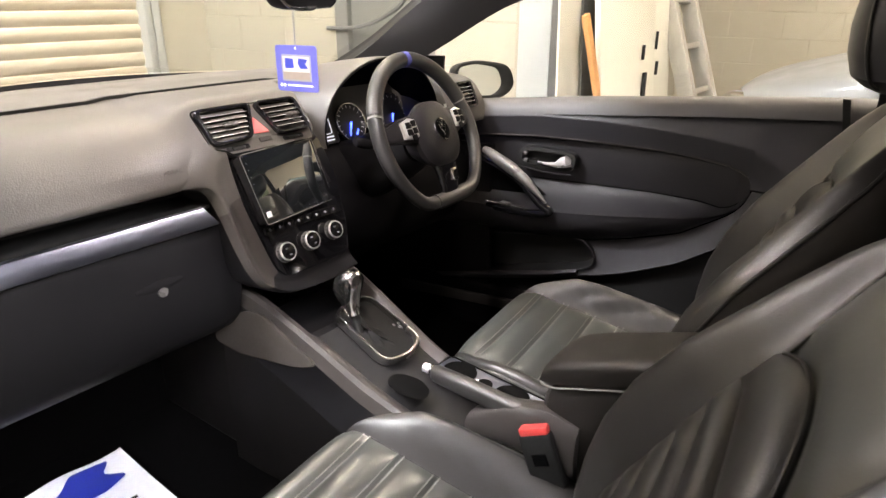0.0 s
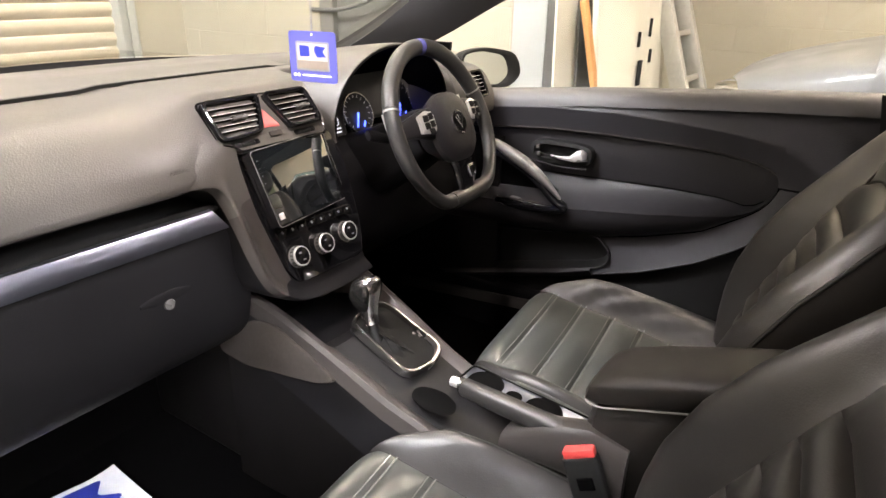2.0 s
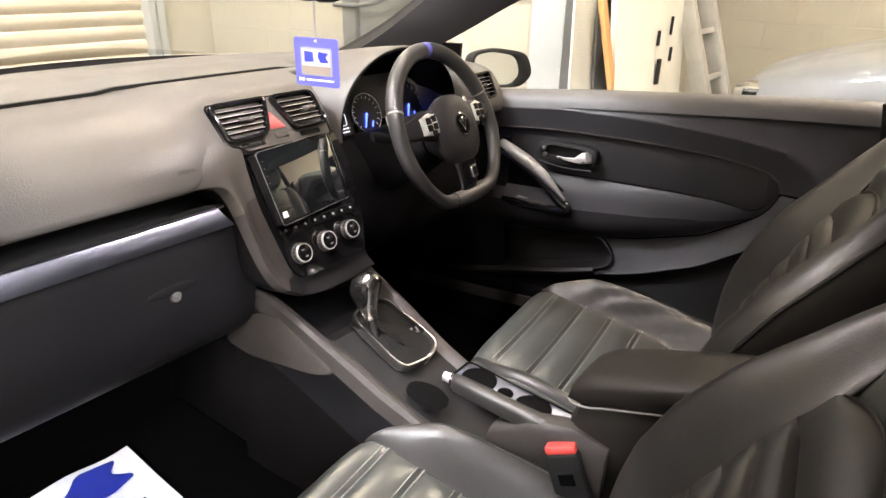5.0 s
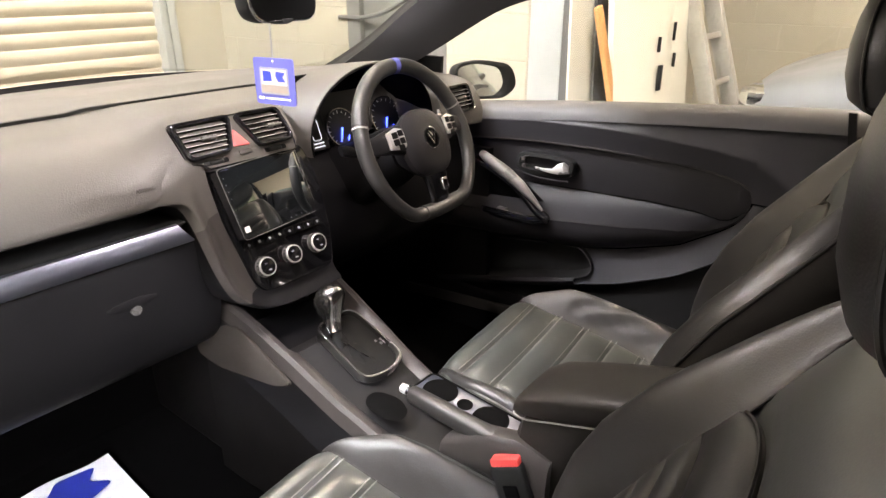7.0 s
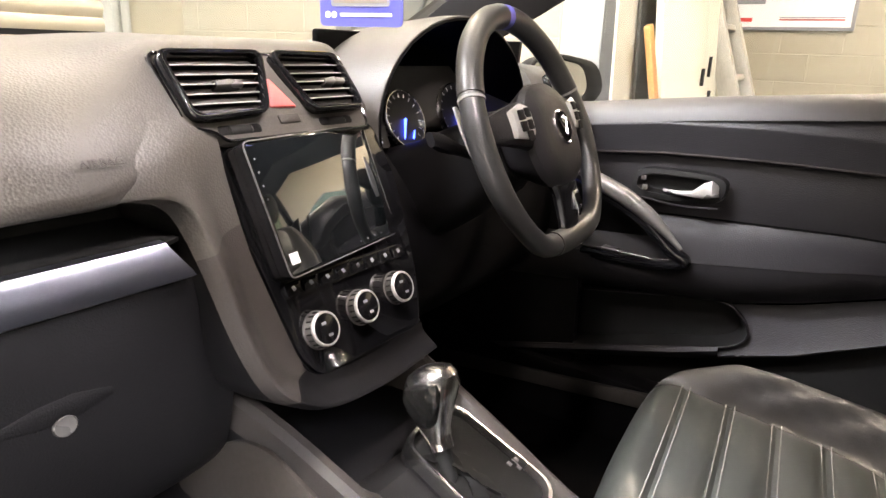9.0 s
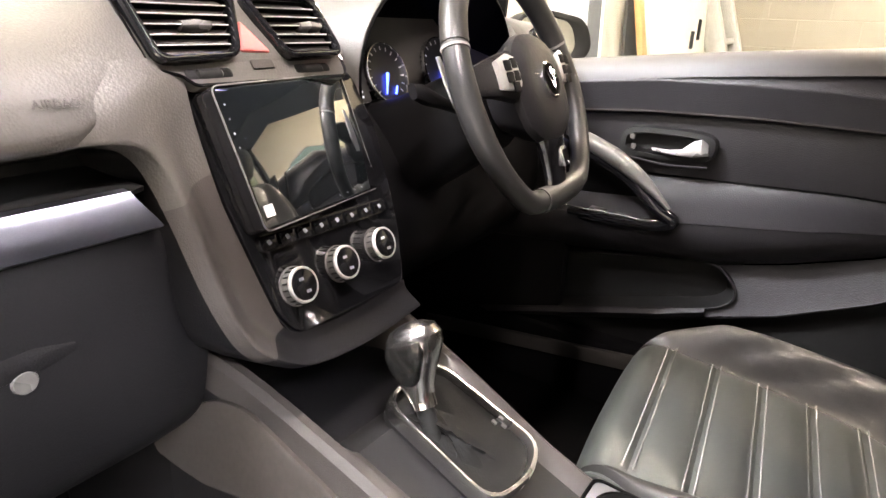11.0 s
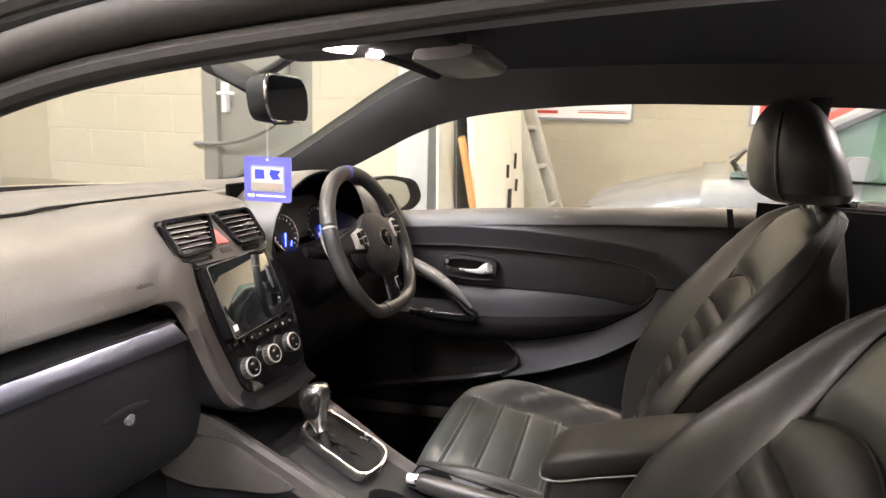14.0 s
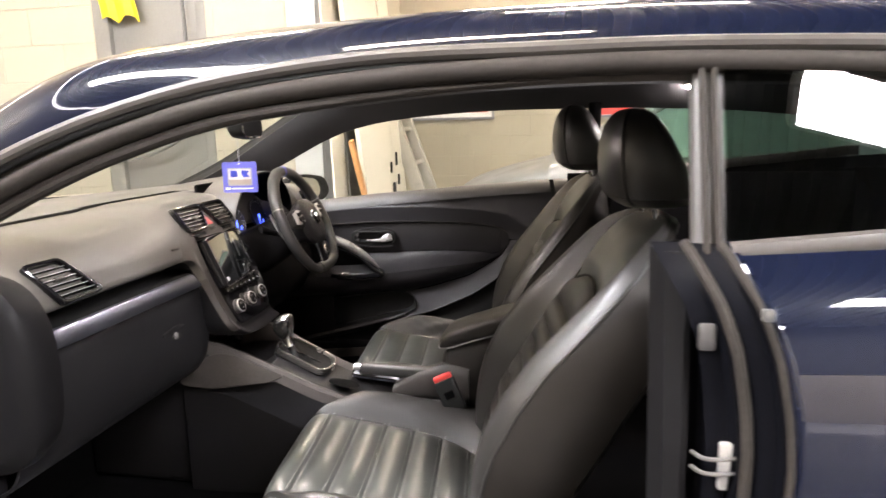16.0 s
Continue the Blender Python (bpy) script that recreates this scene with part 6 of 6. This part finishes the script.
# handle
hnd = part("handle_cup", loft([section((x, -.128, .782), (0, 1, 0), (0, -.12, 1), a, b, 3.5, 28) for x, a, b in ((.742, .086, .030), (.724, .084, .028), (.722, .074, .019), (.745, .066, .014))]), M_RUBBER, door, "black handle recess")
part("lever", loft([section((x, y, z), (1, 0, 0), (0, .2, 1), a, b, 2.6, 14) for y, x, z, a, b in ((-.105, .722, .772, .003, .0025), (-.13, .718, .771, .005, .0035), (-.160, .714, .773, .007, .006), (-.180, .712, .782, .009, .014), (-.193, .714, .786, .009, .015), (-.202, .722, .782, .006, .010))]), M_SATIN, hnd, "satin silver lever")
part("lock_button", joined(box(.716, .726, -.072, -.062, .786, .796, .002), box(.716, .726, -.076, -.066, .768, .778, .002)), M_SLAT, hnd)
part("handle_lip", tube(spline([(.718, -.045, .756), (.716, -.13, .748), (.716, -.205, .752)], 16), .0020, 6), M_INSERT, hnd)
# pull handle: a triangular loop
loop = spline([(.690, .045, .792), (.672, -.005, .778), (.664, -.070, .752), (.662, -.125, .716), (.664, -.165, .680)], 26)
part("pull_bar", tube(loop, [.010 + .0065 * math.sin(math.pi * min(1, k / 26 * 1.15)) - .0065 * (k / 26) ** 3 for k in range(27)], 14), M_PULL, door, "grey satin pull handle")
part("pull_frame", tube(spline([(.690, .060, .775), (.674, -.02, .755), (.670, -.09, .722), (.668, -.145, .676), (.672, -.172, .656), (.680, -.12, .640), (.690, .0, .632), (.70, .08, .628)], 50), .0125, 12), M_PIANO, door, "black pull frame")
part("pull_back", thicken(grid([[(.728, y, z) for z in (lo, (lo + hi) / 2, hi)] for y, lo, hi in ((.10, .63, .78), (.0, .63, .765), (-.08, .635, .72), (-.15, .645, .67))]), .003), M_VENTBLACK, door, "dark loop back")
sw = part("switch_panel", box(.674, .716, -.150, .03, .632, .646, .005), M_PIANO, door, "glossy black window switch panel")
for y in (-.03, -.08):
    part("switch", box(.680, .704, y - .018, y + .018, .645, .653, .003), M_SLAT, sw, "window switch")
part("switch_rim", tube([(.676, -.15, .649), (.676, .03, .649)], .0016, 6), M_CHROME, sw)
part("outer_skin", thicken(grid([[(.808 + .08 * math.sin(math.pi * min(1, j / 8) * .55), y, .30 + (lerp_table(BELT, y)[0] - .31) * (1 - j / 8)) for j in range(9)] for y in (-1.0, -.6, -.2, .2, .55)]), .005), M_PAINT, door, "glossy dark blue outer skin")
gp = [[Vector(RR["L"][i]) + Vector((.012, 0, .0)) for i in range(16, 96)]]
low_edge = [Vector((.790, p.y, lerp_table(BELT, p.y)[0] - .01)) for p in gp[0]]
dg = part("window_glass", grid([gp[0], [a.lerp(b, .5) + Vector((.012, 0, 0)) for a, b in zip(gp[0], low_edge)], low_edge]), M_GLASS, door, "clear side window")
dg.visible_shadow = False
part("mirror_sail", thicken(grid([[(.752, .235, .93), (.748, .225, 1.03)], [(.756, .30, .93), (.74, .30, 1.03)], [(.762, .44, .915), (.755, .43, .955)]]), .01), M_RUBBER, door, "black triangular mirror base")
wm = thing("wing_mirror", (.90, .22, .93), "black wing mirror with a bright mirror glass", "mirror")
MN = Vector((-.44, -.89, .11)).normalized()
ME1 = Vector((.86, -.50, 0)).normalized()
ME2 = MN.cross(ME1) * -1
MC = Vector((.905, .190, .948))
mo = rounded([(-.098, .050), (.060, .056), (.104, .020), (.085, -.044), (-.02, -.062), (-.100, -.050)], .03)
mi = [(p[0] * .74 - .018, p[1] * .82) for p in mo]
hs = [[MC + ME1 * p[0] * k + ME2 * p[1] * k - MN * d for p in mo] for k, d in ((1, 0), (1.02, .02), (.95, .05), (.75, .08), (.4, .098))]
part("housing", loft(hs), M_RUBBER, wm, "black housing")
part("bezel", frame_ring(mo, mi, MC - MN * .004, ME1, ME2, MN, .010), M_RUBBER, wm, "black bezel")
part("glass", outline_plate(mi, MC - MN * .001, ME1, ME2, MN, .003, 0), M_MIRROR, wm, "mirror glass")
part("arm", loft([section((x, .245, .925), (0, 1, 0), (0, 0, 1), .03, .016, 3, 14) for x in (.77, .84)]), M_RUBBER, wm)

# the passenger's door, swung open on its front hinges, with its own mirror
HINGE = Matrix.Translation((-.80, .56, 0))
swing = HINGE @ Matrix.Rotation(radians(-66), 4, "Z") @ HINGE.inverted() @ Matrix.Diagonal((-1, 1, 1, 1))
tagged(copy_thing(door, swing @ door.matrix_basis), "open passenger door with a charcoal inner panel", "car door")
tagged(copy_thing(wm, swing @ wm.matrix_basis), "black wing mirror on the open passenger door", "mirror")

# ---------------------------------------------------------------- inside mirror, tag, mat
rm = thing("rear_view_mirror", (.0, .06, 1.2), "black rear-view mirror on a windscreen stalk", "mirror")
part("sensor_foot", loft([section((.0, y, z), (1, 0, 0), (0, .5, .86), a, b, 3, 20) for y, z, a, b in ((.115, 1.258, .036, .014), (.080, 1.254, .048, .026), (.035, 1.234, .040, .028), (-.005, 1.214, .024, .020), (-.02, 1.205, .016, .014))]), M_RUBBER, rm, "black sensor foot")
part("trim_arm", tube(spline([(.0, .03, 1.240), (.0, -.02, 1.262), (.0, -.075, 1.292)], 10), .009, 10), M_RUBBER, rm)
RN = Vector((.15, -.98, .10)).normalized()
R1 = Vector((.98, .15, 0)).normalized()
R1 = (R1 - RN * R1.dot(RN)).normalized()
R2 = R1.cross(RN) * -1
RC = Vector((.0, -.035, 1.207))
ro = rounded([(-.080, .039), (.080, .039), (.077, -.040), (-.077, -.040)], .034, 6)
part("housing", loft([[RC + R1 * p[0] * k + R2 * p[1] * k - RN * d for p in ro] for k, d in ((.94, -.004), (1, 0), (1.0, .016), (.9, .034), (.6, .046))]), M_RUBBER, rm, "black housing")
part("rim", tube([RC + R1 * p[0] * .97 + R2 * p[1] * .97 + RN * .003 for p in ro], .0025, 6, closed=True), M_CHROME, rm, "bright rim")
part("glass", outline_plate([(p[0] * .95, p[1] * .93) for p in ro], RC + RN * .002, R1, R2, RN, .003, 0), M_MIRROR, rm, "mirror glass")
part("dial_knob", disc_stack(RC - R2 * .034 + RN * -.012, (0, 0, -1), [(0, .022), (.006, .020), (.009, .012)], 20), M_RUBBER, rm)

tag = thing("air_freshener", (.0, .005, 1.02), "blue hanging card tag with a printed picture", "air freshener")
T1, T2, TN = Vector((.18, -.98, 0)).normalized(), Vector((0, 0, 1)), Vector((-.98, -.18, 0)).normalized()
TO = Vector((.0, .005, 1.066))
card = rounded([(-.045, .040), (.045, .040), (.045, -.040), (-.045, -.040)], .006)
part("card", outline_plate(card, TO - TN * .001, T1, T2, TN, .002, 0), M_BLUE, tag, "blue card")
part("picture_border", outline_plate(rounded([(-.032, .024), (.032, .024), (.032, -.022), (-.032, -.022)], .003), TO + TN * .001, T1, T2, TN, .0006, 0), M_GREYPRINT, tag, "grey border")
part("picture_field", outline_plate([(-.029, .021), (.029, .021), (.029, -.006), (-.029, -.006)], TO + TN * .0016, T1, T2, TN, .0004, 0), M_PICTURE, tag, "pale picture field")
part("picture_ground", outline_plate([(-.029, -.006), (.029, -.006), (.029, -.019), (-.029, -.019)], TO + TN * .0016, T1, T2, TN, .0004, 0), M_BROWNPRINT, tag, "brown picture band")
for pts in ([(-.024, .018), (-.006, .017), (-.005, .001), (-.024, .0)], [(.006, .018), (.026, .016), (.020, .009), (.026, .001), (.010, .0), (.004, .009)]):
    part("picture_shape", outline_plate(pts, TO + TN * .0020, T1, T2, TN, .0003, 0), M_LOGOBLUE, tag, "blue printed shape")
part("print_bar", outline_plate([(-.022, -.028), (.034, -.028), (.034, -.031), (-.022, -.031)], TO + TN * .001, T1, T2, TN, .0005, 0), M_WHITE, tag, "white line of print")
for dx in (-.036, -.029):
    part("print_dot", disc_stack(TO + T1 * dx - T2 * .0295 + TN * .001, TN, [(0, .003), (.0005, .003)], 14), M_WHITE, tag)
part("eyelet", disc_stack(TO + T2 * .035 + TN * .001, TN, [(0, .0022), (.0006, .002)], 12), M_WHITE, tag)
for d in (-.002, .002):
    part("string", tube([(.0, .005 + d * .3, 1.101), (.0, .004 + d, 1.175)], .0006, 5), M_GREYPRINT, tag)

mat = thing("paper_mat", (-.36, .2, .245), "white protective paper mat with blue print on the floor", "mat")
MM = Matrix.Translation((-.466, .250, .250)) @ Matrix.Rotation(radians(-2), 4, "Z")
mrows = [[MM @ Vector((-.17 + .34 * i / 14, -.14 + .24 * j / 10, .006 + .010 * ((j / 10) ** 2) + .004 * math.sin(i * .9))) for j in range(11)] for i in range(15)]
part("sheet", thicken(grid(mrows), .0015), M_WHITE, mat, "white paper sheet")
for pts in ([(.06, .085), (.135, .070), (.105, .035), (.140, .0), (.085, -.02), (.02, -.01), (.0, .03), (.03, .05)], [(-.13, .07), (-.02, .075), (-.03, .02), (-.13, .01)], [(-.13, .0), (-.03, .005), (-.03, -.05), (-.13, -.05)]):
    part("print_shape", outline_plate(rounded(pts, .012), MM @ Vector((0, 0, .0185)), E1, Vector((0, 1, 0)), Vector((0, 0, 1)), .0008, 0), M_LOGOBLUE, mat, "blue printed shape")
for k in range(3):
    part("print_bar", box(-.02, .12, -.075 - .02 * k, -.067 - .02 * k, .0145, .0155, m=MM.copy()), M_RUBBER, mat, "dark line of print")

# ---------------------------------------------------------------- the parked car behind
FY = .34
far = thing("parked_car", (3.6, -2.2, 0), "silver hatchback parked beside the wall", "car")
FX = 3.55
sec = [(-.35, .62, .60, .30), (-.45, .74, .72, .30), (-.75, .84, .80, .32), (-1.1, .92, .85, .33), (-1.35, .96, .87, .34), (-4.2, .98, .86, .34), (-4.4, .9, .80, .36)]
rows = []
for y, z, hw, zl in sec:
    y += FY
    rows.append([(FX - hw, y, zl), (FX - hw - .02, y, (z + zl) / 2), (FX - hw, y, z - .10), (FX - hw + .08, y, z - .02), (FX - hw * .5, y, z + .02), (FX, y, z + .03), (FX + hw * .5, y, z + .02), (FX + hw - .08, y, z - .02), (FX + hw, y, z - .10), (FX + hw + .02, y, (z + zl) / 2), (FX + hw, y, zl)])
sm = [spline(r, 30) for r in rows]
cols = list(zip(*sm))
sm2 = list(zip(*[spline(c, 40) for c in cols]))
part("body", loft([list(r) for r in sm2]), M_SILVERPAINT, far, "silver painted body")
gh = [(-1.20, .97, .74, .97), (-1.75, .98, .68, 1.30), (-2.2, .98, .62, 1.46), (-3.2, .98, .62, 1.47), (-3.9, .98, .66, 1.20), (-4.25, .98, .70, .98)]
rows = []
for y, z0, hw, z1 in gh:
    y += FY
    rows.append([(FX - .80, y, z0 - .02), (FX - hw - .03, y, z0 + (z1 - z0) * .6), (FX - hw, y, z1 - .02), (FX - hw * .5, y, z1 + .015), (FX, y, z1 + .02), (FX + hw * .5, y, z1 + .015), (FX + hw, y, z1 - .02), (FX + hw + .03, y, z0 + (z1 - z0) * .6), (FX + .80, y, z0 - .02)])
part("greenhouse", loft([list(r) for r in zip(*[spline(c, 30) for c in zip(*rows)])]), M_GREENGLASS, far, "greenish reflecting glass")
part("roof", thicken(grid([[(FX + u * .64, y + FY, z + .012 - .03 * u * u) for u in (-1, -.6, -.2, .2, .6, 1)] for y, z in ((-2.05, 1.445), (-2.3, 1.48), (-2.8, 1.50), (-3.2, 1.49))]), .02), M_SILVERPAINT, far, "silver roof")
for s in (-1, 1):
    part("a_pillar", tube(spline([(FX + s * .78, FY - 1.25, .98), (FX + s * .70, FY - 1.75, 1.28), (FX + s * .63, FY - 2.15, 1.46)], 14), .035, 8), M_SILVERPAINT, far, "silver pillar")
    part("wiper", tube([(FX + s * .1 - .3, FY - 1.22, 1.0), (FX + s * .1 + .25, FY - 1.32, 1.06)], .008, 6), M_RUBBER, far)
    part("headlamp", loft([section((FX + s * .58, y + FY, .66), (1, 0, 0), (0, 0, 1), a, b, 2.5, 16) for y, a, b in ((-.37, .10, .05), (-.42, .15, .07), (-.60, .16, .08))]), M_CHROME, far, "clear headlamp")
    part("door_mirror", loft([section((FX + s * x, FY - 1.75, 1.03), (0, 1, 0), (0, 0, 1), .07, .055, 2.6, 14) for x in (.86, .92, 1.0)]), M_SILVERPAINT, far)
    for y in (-.95, -3.6):
        part("wheel", disc_stack((FX + s * .66, y + FY, .31), (s, 0, 0), [(0, .28), (.02, .31), (.17, .31), (.2, .28), (.19, .2), (.17, .05)], 32), M_RUBBER, far, "black tyre")
part("grille", box(FX - .35, FX + .35, FY - .40, FY - .36, .50, .62, .01), M_RUBBER, far)

# blocks of the walls, each a piece of its own
BW, BH = .44, .215
blk = {}


def block(parent, lx, origin, axis):
    """A wall block of length lx, laid at origin along x or y."""
    key = (round(lx, 3), axis)
    if key not in blk:
        b = box(0, .022, 0, lx - .004, 0, BH - .004, .003, 1) if axis == "y" else box(0, lx - .004, 0, .022, 0, BH - .004, .003, 1)
        ob = link_mesh("block", b, M_WALL)
        blk[key] = ob.data
    else:
        ob = new("block", blk[key])
    ob.parent = parent
    ob.location = origin


we = bpy.data.objects["wall_east"]
for r in range(2, 11):
    y = -4.2 + (BW / 2 if r % 2 else 0)
    while y < 1.6:
        block(we, BW, (X1 - .0065, y, r * BH), "y")
        y += BW
wp = bpy.data.objects["wall_partition"]
for r in range(2, 13):
    for ya, yb in ((YP + .2, DY0), (DY1, Y1)):
        y = ya - (BW / 2 if r % 2 else 0)
        while y < yb - .02:
            a, b = max(y, ya), min(y + BW, yb)
            if b - a > .05:
                block(wp, b - a, (XP - .0065, a, r * BH), "y")
            y += BW
